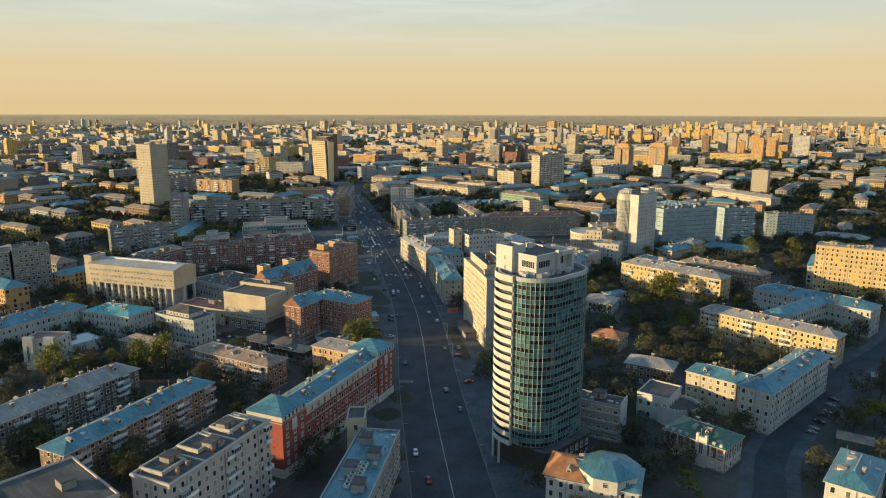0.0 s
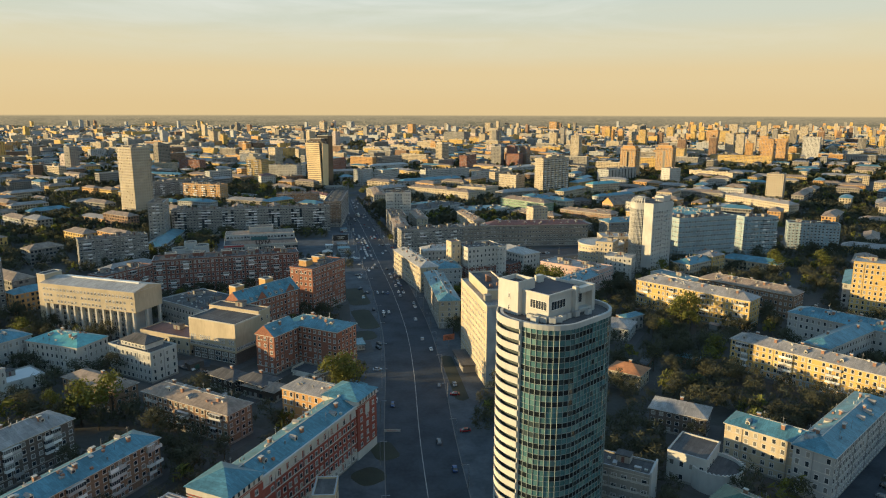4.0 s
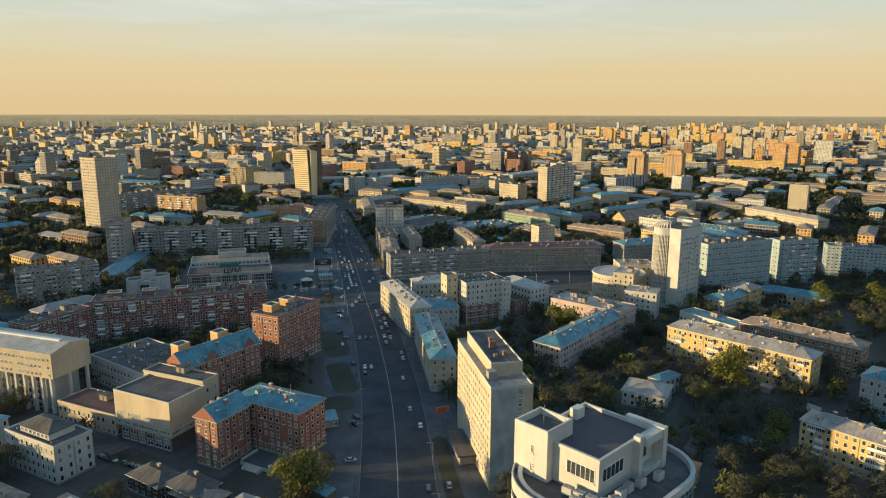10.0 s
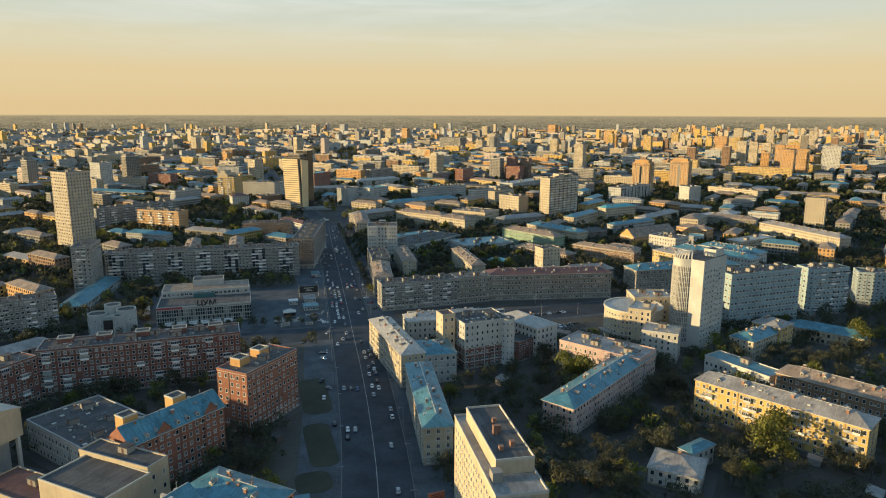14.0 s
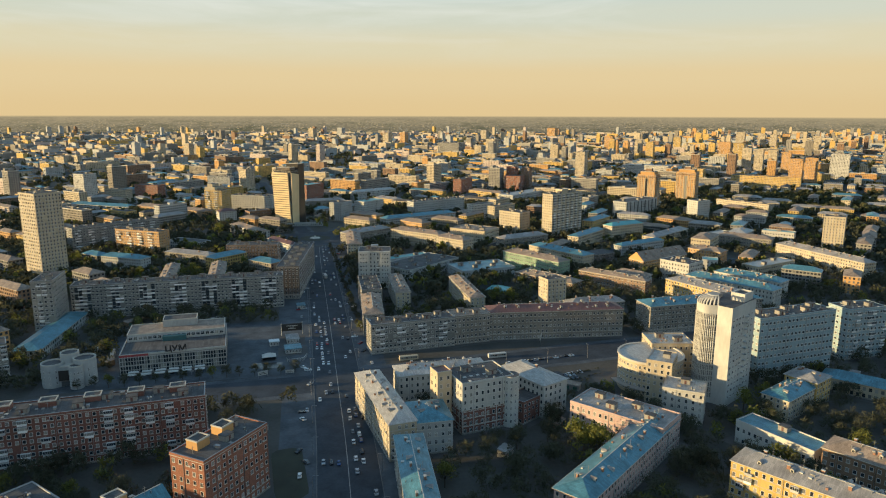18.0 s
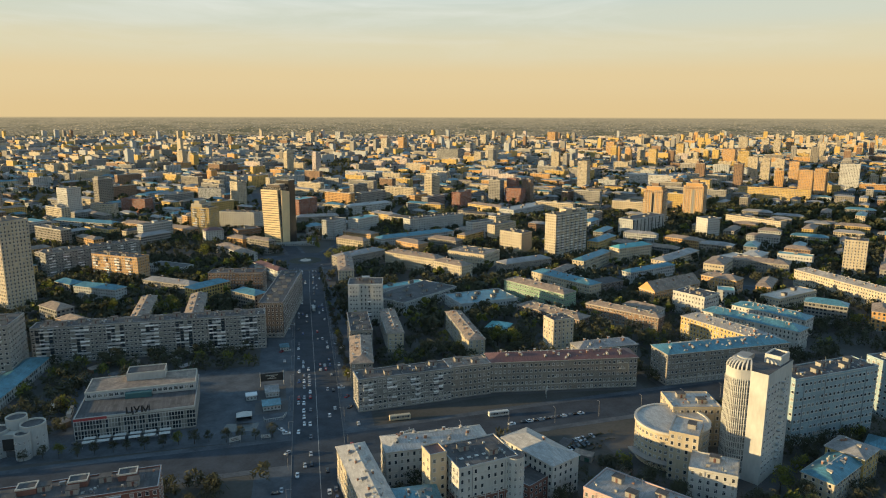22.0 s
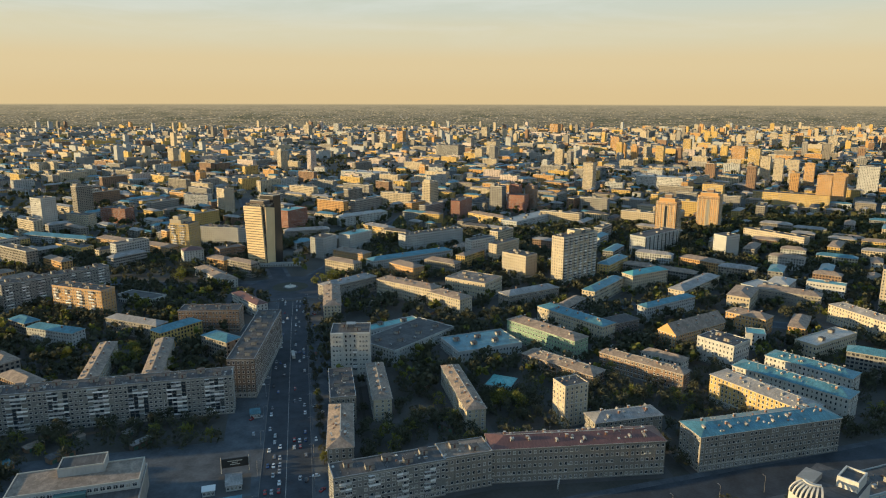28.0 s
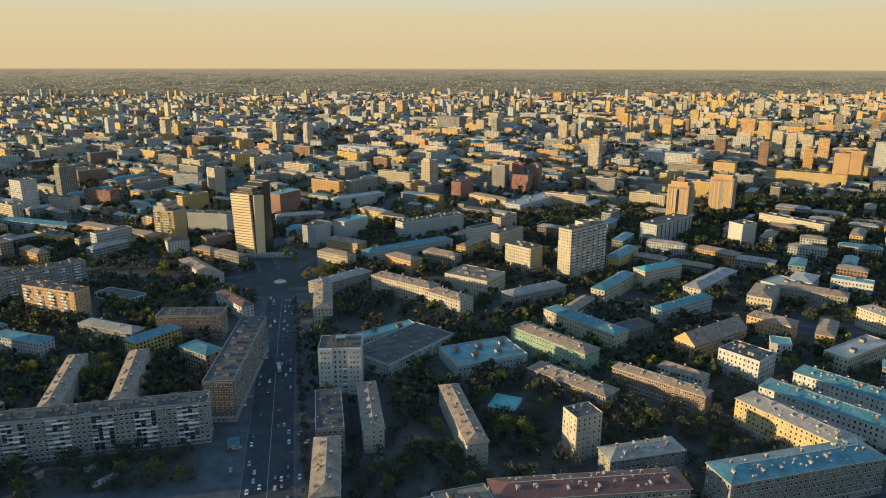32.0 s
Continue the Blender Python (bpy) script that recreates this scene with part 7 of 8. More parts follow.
box_part(r, "crown", -9, -6, 76, 11, 6, 79.5, WALL["brickdark"], "dark rooftop block", ROOF["bitumen"])
box_part(r, "rear_tower", -6, 9.8, 0, 13.5, 24, 84, WALL["darkglass"], "dark glass rear tower", ROOF["bitumen"])
for key, tall in (("orange_tower", 58), ("orange_tower_b", 55)):
    r = HOUSE[key]
    box_part(r, "cornice", -15.2, -14.2, tall - 4.2, 15.2, 14.2, tall - 3.2, WALL["brickbrown"], "dark projecting cornice")
    for k in range(17):
        z = 2.6 + k * 3.05
        box_part(r, "balcony", 14.25, -9.5, z, 17.2, -2.0, z + 1.05, WALL["cream"])
        box_part(r, "balcony", 14.25, 2.0, z, 17.2, 9.5, z + 1.05, WALL["cream"])
    box_part(r, "loggia", -1.6, -13.22, 3.0, 1.9, -13.03, tall - 6, PANE, "dark stair window strip")
r = HOUSE["beige_tower"]
box_part(r, "crown", -8, -5, 54.9, 4, 5, 59.4, WALL["cream"], "pale rooftop machine house", ROOF["bitumen"])
box_part(r, "crown", 14, -4, 54.9, 22, 4, 58.0, WALL["cream"], "pale rooftop machine house", ROOF["bitumen"])
box_part(r, "podium", -31.5, -11.5, 0, 31.5, -8.3, 4.2, WALL["brickred"], "dark red shop podium", ROOF["bitumen"])
r = HOUSE["striped_office"]
for k in range(26):
    box_part(r, "fin", -41.0 + k * 3.25, -11.75, 2.0, -40.1 + k * 3.25, -11.28, 26.5, WALL["white"] if k % 3 else WALL["darkglass"])
r = HOUSE["stepped"]
box_part(r, "step", -13.5, -11.5, 42, 3, 11.5, 47, WALL["cream"], "upper setback storeys", ROOF["bitumen"])
box_part(r, "step", -11, -8, 47, -3, 8, 51, WALL["cream"], "top setback storey", ROOF["bitumen"])

# low modern hall: roof plant
r = HOUSE["low_hall"]
q = Shape()
q.box(-2.2, -12, 0, 2.2, 4, 0.5, WALL["greywhite"])
unit = Shape()
unit.box(-0.9, -0.7, 0, 0.9, 0.7, 1.0, WALL["white"])
unit.tube(0, 0, 1.0, 1.1, 0.5, 0.5, WALL["wood"], 10)
um = unit.mesh("cooling_unit")
for i in range(7):
    for k in (-1.1, 1.1):
        part("cooling_unit", um, r, "white rooftop fan unit", at=pose(k, -14 + i * 2.1, 14.2))
q = Shape()
for i in range(3):
    q.box(-2 + i * 2 - 0.06, 4.0, 14.15, -2 + i * 2 + 0.06, 4.12, 17.5, STEEL)
q.box(-2.1, 4.0, 17.4, 2.1, 4.12, 17.5, STEEL, True)
part("pipe_frame", q, r)
r = HOUSE["red_white"]
for sx in (-5.0, 5.0):
    box_part(r, "bay", sx - 2.4, -8.0, 0, sx + 2.4, -6.0, 16.0, WALL["white"], "white projecting bay")
    part("window", window_mesh(1.4, 8.0), r, "tall stair window", at=pose(sx, -8.0, 4.0))

# old theatre house: octagonal pale blue roof over the hall
r = HOUSE["ornate"]
q = Shape()
ring = [(4 + 9.2 * math.cos(math.pi * (k + 0.5) / 4), 9.2 * math.sin(math.pi * (k + 0.5) / 4)) for k in range(8)]
q.prism(ring, 12.5, 17.0, WALL["white"], ROOF["bluemetal"])
for k in range(8):
    a0, b0 = ring[k], ring[(k + 1) % 8]
    q.quad([(4 + (a0[0] - 4) * 1.06, a0[1] * 1.06, 17.0), (4 + (b0[0] - 4) * 1.06, b0[1] * 1.06, 17.0), (4 + (b0[0] - 4) * 0.25, b0[1] * 0.25, 19.6), (4 + (a0[0] - 4) * 0.25, a0[1] * 0.25, 19.6)], ROOF["bluemetal"])
q.quad([(4 + (p[0] - 4) * 0.25, p[1] * 0.25, 19.6) for p in ring], ROOF["bluemetal"])
rot = part("rotunda", q, r, "octagonal hall with pale blue metal roof")
for k in range(8):
    a0 = 45 * k
    part("window", window_mesh(1.4, 1.8), rot, at=pose(4 + 8.5 * math.cos(radians(a0)), 8.5 * math.sin(radians(a0)), 14.3, 0, 0, a0 + 90))

# orange of this wing roof is low sunlight painted as colour
q = Shape()
q.levels([(6.4, 7.8, 14.2, ROOF["rust_sunlit"]), (6.4, 7.8, 14.5, ROOF["rust_sunlit"]), (2.2, 0.6, 17.6, ROOF["rust_sunlit"])], ROOF["rust_sunlit"])
part("wing_roof", q, r, "wing roof with orange evening light put into its colour", at=pose(-8.4, 0.2, 0))

# orange twin towers: pale ribs and stepped crowns
for key, hh, w2, d2 in (("orange_tower", 58, 28.0, 26.0), ("orange_tower_b", 55, 32.0, 26.0)):
    r = HOUSE[key]
    for k in range(6):
        x = -w2 / 2 + 2 + k * (w2 - 4) / 5
        box_part(r, "rib", x - 0.5, -d2 / 2 - 0.5, 0, x + 0.5, -d2 / 2 - 0.01, hh - 2, WALL["cream"])
    for k in range(5):
        y = -d2 / 2 + 2 + k * (d2 - 4) / 4
        box_part(r, "rib", -w2 / 2 - 0.5, y - 0.5, 0, -w2 / 2 - 0.01, y + 0.5, hh - 2, WALL["cream"])
    box_part(r, "crown", -w2 / 2 + 3, -d2 / 2 + 3, hh + 0.15, w2 / 2 - 3, d2 / 2 - 3, hh + 4.5, WALL["orange"], "stepped upper storeys", ROOF["bitumen"])
    box_part(r, "top", -5, -4, hh + 4.6, 5, 4, hh + 9.0, WALL["brickbrown"], "dark lift house", ROOF["bitumen"])

# ---------------------------------------------------------------- far city
def blocked(x, y, r):
    for fx, fy, w, d, a in FOOT:
        dx, dy = x - fx, y - fy
        if abs(dx) + abs(dy) > 160:
            continue
        u, v = dx * math.cos(a) + dy * math.sin(a), -dx * math.sin(a) + dy * math.cos(a)
        if abs(u) < w / 2 + r and abs(v) < d / 2 + r:
            return True
    return False


def on_road(x, y, extra=0.0):
    for line, wd in ROADS:
        for i in range(0, len(line) - 1):
            ax, ay = line[i]
            bx, by = line[i + 1]
            ux, uy = bx - ax, by - ay
            t = max(0.0, min(1.0, ((x - ax) * ux + (y - ay) * uy) / (ux * ux + uy * uy)))
            if math.hypot(x - ax - t * ux, y - ay - t * uy) < wd / 2 + extra:
                return True
    return False


ROADS = [(AVENUE, 40)] + [(smooth_line(p), wd + 4) for p, wd in STREETS]

# ---------------------------------------------------------------- roundabout
def disc(name, x, y, r0, r1, z, mat, label, category):
    s = Shape()
    n = 48
    for k in range(n):
        a, b = 2 * math.pi * k / n, 2 * math.pi * (k + 1) / n
        s.quad([(x + r0 * math.cos(a), y + r0 * math.sin(a), z), (x + r1 * math.cos(a), y + r1 * math.sin(a), z), (x + r1 * math.cos(b), y + r1 * math.sin(b), z), (x + r0 * math.cos(b), y + r0 * math.sin(b), z)], mat)
    return tagged(new(name, s.mesh(name)), label, category, kind="structure")


disc("road", 3, 980, 19, 44, 0.115, ASPHALT, "dark asphalt ring of the roundabout", "road")
for cx, cy, rr in ((-62, 985, 13), (52, 1003, 10), (-30, 1034, 9)):
    disc("lawn", cx, cy, 0.1, rr, 0.13, GRASS, "dark grass island beside the roundabout", "lawn")
disc("lawn", 3, 980, 8, 19, 0.16, GRASS, "dark grass of the roundabout island", "lawn")
disc("pavement", 3, 980, 0.1, 8, 0.18, PAVING, "paved centre of the roundabout island", "pavement")
fountain = thing("fountain", pose(3, 980, 0.18), "pale stone fountain on a roundabout island", "fountain")
s = Shape()
s.tube(0, 0, 0, 0.7, 6, 6, TRIM, 24)
part("basin", s, fountain)
s = Shape()
s.tube(0, 0, 0.7, 3.2, 1.4, 0.5, TRIM, 12)
part("pillar", s, fountain)


# ---------------------------------------------------------------- filler houses
def in_view(x, y, pad=0.0):
    """Whether the place lies in the wedge that the flight looks over."""
    dx, dy = x + 95, y + 82
    u, v = dx * 0.973 - dy * 0.23, dx * 0.23 + dy * 0.973
    return v > 60 and abs(u) < v * 0.72 + 60 + pad


def squares(x, y):
    return (-140 < x < -18 and 522 < y < 634) or math.hypot(x - 3, y - 980) < 52 or (-48 < x < -18 and 640 < y < 880)


def grid_places(y0, y1, seed, du=62, dv=47):
    rng = random.Random(seed)
    c, sn = math.cos(radians(43)), math.sin(radians(43))
    out = []
    nu, nv = int(y1 * 1.5 / du) + 4, int(y1 * 1.5 / dv) + 4
    for i in range(-nu, nu):
        for j in range(-nv, nv):
            u, v = i * du + rng.uniform(-6, 6), j * dv + rng.uniform(-5, 5)
            x, y = u * c - v * sn + 300, u * sn + v * c + 1500
            if y0 <= y < y1 and in_view(x, y, 60):
                out.append((x, y))
    return out, rng


places, rng = grid_places(330, 1130, 31)
KINDS = ["cream", "cream", "concrete", "greywhite", "brickgrey", "yellow", "brickbrown", "orange", "paneledgrey"]
for x, y in places:
    w, d = rng.uniform(26, 50), rng.uniform(12, 15)
    r = rng.choice((-47, 43)) + rng.uniform(-3, 3)
    if blocked(x, y, 17) or on_road(x, y, 16) or squares(x, y) or rng.random() < 0.16:
        continue
    if 40 < x < 235 and 150 < y < 430 or -215 < x < -135 and 545 < y < 690:
        continue
    if -235 < x < -100 and 110 < y < 300 or 215 < x < 300 and 350 < y < 440:
        continue
    st = rng.choice((2, 3, 4, 4, 5, 5, 5))
    rf = rng.choice(("greymetal", "bluemetal", "brownmetal", "brownmetal"))
    kind = rng.choice(KINDS)
    if 20 < x < 250 and 640 < y < 960:
        continue
    house(x, y, min(w, 44), d, r, st * 3.1 + 0.6, kind, rf, "hip", st, 3, "%s-storey city house with pitched metal roof" % ("two", "three", "four", "five")[st - 2])


house(30.2, 1238.0, 64.9, 14.0, 6.1, 15.0, "brickgrey", "greymetal", "hip", 4, 2, "long grey four-storey house behind the round square")
house(-11.5, 1078.1, 60.0, 5.0, -8.3, 4.2, "greywhite", "palemetal", "flat", 1, 2, "low pale row of pavilions beside the round square")


def wood(x, y):
    """The park wood beyond the east quarter."""
    return x > 600 and 980 + 0.02 * x < y < 1190 + 25 * math.sin(x / 60)


def far_quarter(y0, y1, seed, windows, du, dv, skip):
    """Many far houses as one mesh."""
    pl, rng = grid_places(y0, y1, seed, du, dv)
    s = Shape()
    wm = [WALL[k] for k in ("cream", "cream", "yellow", "greywhite", "concrete", "cream", "brickbrown", "orange", "yellow", "concrete", "brickgrey", "brickgrey", "plasterpink", "greywhite")]
    rm = [ROOF[k] for k in ("greymetal", "bluemetal", "brownmetal", "bitumen", "greymetal")]
    pa = s.slot(DARKPANE)
    for x, y in pl:
        if rng.random() < skip or blocked(x, y, 12) or (on_road(x, y, 12) if y < 1750 else False):
            continue
        if noise.noise((x / 320, y / 320, 3.0)) > 0.42 or wood(x, y):
            continue
        r = rng.choice((-47, 43)) + rng.uniform(-4, 4)
        cluster = noise.noise((x / 420, y / 420, 0.0)) + (0.18 if x > 0.2 * y else -0.05)
        tall = rng.random()
        if tall < 0.008 + max(0, cluster - 0.1) * 0.26 and y > 1350:
            w, d, h = rng.uniform(16, 27), rng.uniform(14, 20), rng.uniform(28, 62)
        elif tall < 0.16:
            w, d, h = rng.uniform(36, 70), rng.uniform(12, 14), rng.uniform(20, 28)
        elif tall < 0.55:
            w, d, h = rng.uniform(24, 52), rng.uniform(11, 14), rng.uniform(10, 16)
        else:
            w, d, h = rng.uniform(9, 24), rng.uniform(8, 12), rng.uniform(4, 10)
        if y > 7000:
            w, d = w * 1.5, d * 1.3
        m = pose(x, y, 0, 0, 0, r)
        wall, roof = rng.choice(wm), rng.choice(rm)
        k = Shape()
        k.box(-w / 2, -d / 2, 0, w / 2, d / 2, h, wall)
        if h < 18:
            rs = roof_shape(w, d, h, "hip", roof, 2.8)
        else:
            rs = roof_shape(w, d, h, "flat", ROOF["bitumen"], 0)
            k.box(-3, -2.5, h, 3, 2.5, h + 3, wall)
            if h > 30:
                k.box(-w / 2 + 2, -d / 2 + 2, h, -w / 2 + 8, d / 2 - 2, h + 4.5, wall)
        for src in (k, rs):
            n = len(s.v)
            s.v += [tuple(m @ Vector(p)) for p in src.v]
            s.f += [tuple(n + i for i in f) for f in src.f]
            s.m += [s.slot(src.mats[i]) for i in src.m]
        if windows:
            st = max(2, int(h / 3.0))
            for side in ("s", "w", "e"):
                L = w if side == "s" else d
                fp = m @ face_pose(side, w, d)
                nx = max(1, int(L / (3.3 if windows > 1 else 4.4)))
                for q in range(st):
                    z = 1.0 + q * (h - 0.6) / st
                    for i in range(nx):
                        cx = (i + 0.5) * L / nx - L / 2
                        n = len(s.v)
                        s.v += [tuple(fp @ Vector(p)) for p in ((cx - 0.8, -0.05, z), (cx + 0.8, -0.05, z), (cx + 0.8, -0.05, z + 1.6), (cx - 0.8, -0.05, z + 1.6))]
                        s.f.append((n, n + 1, n + 2, n + 3))
                        s.m.append(pa)
    return tagged(new("city_quarter", s.mesh("city_quarter")), "dense far quarter of low houses and towers", "city houses", kind="stuff")


far_quarter(1130, 1750, 41, 2, 50, 37, 0.12)
far_quarter(1750, 2500, 42, 1, 48, 36, 0.12)
far_quarter(2500, 3600, 43, 0, 52, 40, 0.14)
far_quarter(3600, 5400, 44, 0, 58, 44, 0.16)


# ---------------------------------------------------------------- trees
def crown_arrays(seed, clumps, leaves, size, rad, height, long=1.0, wide=1.0):
    """Leaf cards in clumps over an uneven crown: corner points of all quads."""
    r = np.random.RandomState(seed)
    pts = []
    for c in range(clumps):
        a = r.uniform(0, 2 * np.pi)
        el = r.uniform(-0.5, 1.0)
        q = r.uniform(0.35, 0.95)
        centre = np.array([rad * q * np.cos(a) * np.sqrt(1 - min(0.9, el * el)), rad * q * np.sin(a) * np.sqrt(1 - min(0.9, el * el)), height * 0.5 * el])
        cr = rad * r.uniform(0.3, 0.58)
        d = r.normal(size=(leaves, 3))
        d /= np.linalg.norm(d, axis=1)[:, None]
        pos = centre + d * cr * r.uniform(0.25, 1.05, (leaves, 1)) * np.array([1, 1, 0.8])
        u = r.normal(size=(leaves, 3))
        u -= d * (u * d).sum(1)[:, None] * 0.7
        u /= np.linalg.norm(u, axis=1)[:, None]
        v = np.cross(d + 0.4 * r.normal(size=(leaves, 3)), u)
        v /= np.linalg.norm(v, axis=1)[:, None]
        sz = size * r.uniform(0.6, 1.25, (leaves, 1))
        u, v = u * long, v * wide
        pts.append(np.stack([pos - u * sz - v * sz * 0.6, pos + u * sz - v * sz * 0.6, pos + u * sz * 0.8 + v * sz * 0.7, pos - u * sz * 0.8 + v * sz * 0.7], 1))
    return np.concatenate(pts)


def quads_mesh(name, quads, mat):
    me = bpy.data.meshes.new(name)
    n = len(quads)
    me.vertices.add(4 * n)
    me.vertices.foreach_set("co", quads.reshape(-1).astype(np.float32))
    me.loops.add(4 * n)
    me.loops.foreach_set("vertex_index", np.arange(4 * n, dtype=np.int32))
    me.polygons.add(n)
    me.polygons.foreach_set("loop_start", np.arange(0, 4 * n, 4, dtype=np.int32))
    me.materials.append(mat)
    me.update(calc_edges=True)
    return me


CROWNS = [quads_mesh("crown", crown_arrays(60 + k, 26, 36, 0.28, 4.4, 7.8, *((1, 1) if k == 1 else (2.2, 0.42))), LEAF if k == 1 else DULL) for k in range(7)]
LOW = [crown_arrays(80 + k, 16, 14, 0.42, 4.5, 7.8, 2.2, 0.42) for k in range(6)]
HALF = [crown_arrays(80 + k, 11, 8, 0.68, 4.5, 7.6, 1.8, 0.55) for k in range(6)]
MID = [crown_arrays(86 + k, 7, 6, 1.05, 4.4, 7.0) for k in range(5)]
FAR = [crown_arrays(90 + k, 4, 4, 2.1, 3.8, 6.5) for k in range(5)]


def trunk_mesh():
    s = Shape()
    s.tube(0, 0, 0, 5.0, 0.28, 0.16, BARK, 7)
    for a in range(5):
        c = Vector((math.cos(a * 1.26), math.sin(a * 1.26), 0))
        n = len(s.v)
        base, tip = Vector((0, 0, 3.0 + 0.4 * a)), c * 2.2 + Vector((0, 0, 6.0 + 0.4 * a))
        side = Vector((-c.y, c.x, 0)) * 0.09
        up = Vector((0, 0, 0.09))
        for p, q in ((side, up), (up, -side), (-side, -up), (-up, side)):
            s.quad([base + p, base + q, tip + q * 0.4, tip + p * 0.4], BARK)
    return s.mesh("trunk")


TRUNK = trunk_mesh()
rng = random.Random(77)
near_trees, mid_trees = [], []
LIT = []
for _ in range(46000):
    x, y = rng.uniform(-420, 760), rng.uniform(70, 1240)
    if not in_view(x, y, -20):
        continue
    dens = 0.95 + 0.7 * noise.noise((x / 45, y / 45, 5.0))
    if 60 < x < 240 and 190 < y < 430 or -235 < x < -110 and 110 < y < 300:
        dens += 0.35
    if 40 < x < 260 and 610 < y < 780 or -160 < x < -40 and 700 < y < 850:
        dens += 0.25
    if y > 560:
        dens += 0.2
    if rng.random() > dens:
        continue
    if (98 < x < 165 and 466 < y < 506):
        continue
    if -25 < x < 80 and 1040 < y < 1240 and int(x * 7) % 4:
        continue
    if (-52 < x < -22 and 270 < y < 480) or (-155 < x < -96 and 262 < y < 312) or (-95 < x < -55 and 258 < y < 288):
        continue
    if squares(x, y) or blocked(x, y, 3.6) or on_road(x, y, 4.0) or (15 < x < 205 and 525 < y < 560):
        continue
    (near_trees if y < 430 and -240 < x < 240 and len(near_trees) < 190 and rng.random() < 0.5 else mid_trees).append((x, y))
    if len(near_trees) + len(mid_trees) > 8600:
        break
# the wooded slope beside the near side street
for _ in range(150):
    x, y = rng.uniform(60, 260), rng.uniform(60, 200)
    if 0.7 * x + 40 > y + 16 and not blocked(x, y, 3.0) and not on_road(x, y, 5.0):
        mid_trees.append((x, y))
# rows along the avenue and before the square
for i in range(26):
    near_trees.append((17 + rng.uniform(-1, 1), 600 + i * 12.5))
for i in range(16):
    near_trees.append((-150 + i * 8 + rng.uniform(-1, 1), 531 + rng.uniform(-1.5, 1.5)))
big = [(139, 304), (150, 312), (98, 390), (91, 396), (284, 409), (318, 400), (163, 331), (-160, 243), (-150, 250), (-62, 248), (-56, 252), (-196, 246), (141, 635), (132, 642), (-124, 768), (-112, 772), (-118, 790)]
near_trees += big
for i, (x, y) in enumerate(near_trees):
    k = rng.uniform(0.85, 1.25) if i < len(near_trees) - len(big) else 1.75 if y < 500 else 2.3
    if y > 500:
        k *= 0.62
    root = new("tree", TRUNK)
    root.matrix_basis = Matrix.Translation((x, y, 0)) @ Matrix.Rotation(rng.uniform(0, 6.3), 4, "Z") @ Matrix.Scale(k, 4)
    tagged(root, "deciduous tree in fresh spring leaf", "tree", "trees of the quarter")
    part("crown", CROWNS[i % 7 if i < len(near_trees) - len(big) else 1], root, at=pose(0, 0, 6.4))


def grove(name, spots, templates, label, lift, s0, s1, mat):
    r = np.random.RandomState(5)
    out = []
    for i, (x, y) in enumerate(spots):
        t = templates[i % len(templates)]
        a, k = r.uniform(0, 6.28), r.uniform(s0, s1)
        c, sn = np.cos(a), np.sin(a)
        rot = np.array([[c, sn, 0], [-sn, c, 0], [0, 0, 1]])
        out.append((t @ rot) * k + np.array([x, y, lift * k]))
    return tagged(new(name, quads_mesh(name, np.concatenate(out), mat)), label, "trees", kind="stuff")


fresh, dull = mid_trees[::11], [p for i, p in enumerate(mid_trees) if i % 11]
grove("courtyard_trees", [p for p in fresh if p[1] < 680], HALF, "fresh green courtyard trees in spring leaf", 4.6, 0.85, 1.25, LEAF)
grove("courtyard_trees", [p for p in fresh if p[1] >= 680], MID, "fresh green trees between the farther houses", 4.6, 1.0, 1.6, LEAF)
grove("bare_trees", [p for p in dull if p[1] < 470], LOW, "dull budding courtyard trees, barely in leaf", 4.4, 0.8, 1.25, DULL)
grove("bare_trees", [p for p in dull if 470 <= p[1] < 680], HALF, "dull budding trees of the middle yards", 4.4, 0.8, 1.25, DULL)
grove("bare_trees", [p for p in dull if p[1] >= 680], MID, "dull budding trees between the farther houses", 4.4, 0.95, 1.5, DULL)
# groups of bright fresh trees round the roundabout and in the farther yards
bright = [(-112, 1030), (-100, 1013), (-88, 995), (-78, 983), (-69, 981), (-137, 922), (-133, 932), (35, 973), (48, 986), (57, 992), (76, 1005), (-187, 1135), (-175, 1138), (-160, 1124), (260, 836), (210, 723), (223, 1019), (630, 966), (617, 969), (438, 804), (470, 821), (230, 793), (211, 905), (-290, 1185)]
bright = [(x + rng.uniform(-7, 7), y + rng.uniform(-7, 7)) for x, y in bright for _ in range(3)]
grove("courtyard_trees", [p for p in bright if not blocked(*p, 2.5) and not on_road(*p, 2)], HALF, "tall bright yellow-green trees in the farther yards", 4.6, 1.1, 1.7, LEAF)
far_trees = []
for _ in range(15000):
    y = 1180 + 5200 * rng.random() ** 1.7
    x = 0.23 * y + (rng.random() * 2 - 1) * (y * 0.72 + 80)
    dens = 0.62 + 1.0 * noise.noise((x / 120, y / 120, 9.0)) + (0.6 if noise.noise((x / 320, y / 320, 3.0)) > 0.36 else 0)
    if rng.random() < dens and not (y < 1750 and on_road(x, y, 1)):
        far_trees.append((x, y))
for _ in range(1500):
    x, y = rng.uniform(600, 1300), rng.uniform(990, 1215)
    if wood(x, y) and not blocked(x, y, 3):
        far_trees.append((x, y))
grove("far_woods", far_trees, FAR, "far belts of trees between the houses", 4.5, 0.9, 1.7, WOODS)


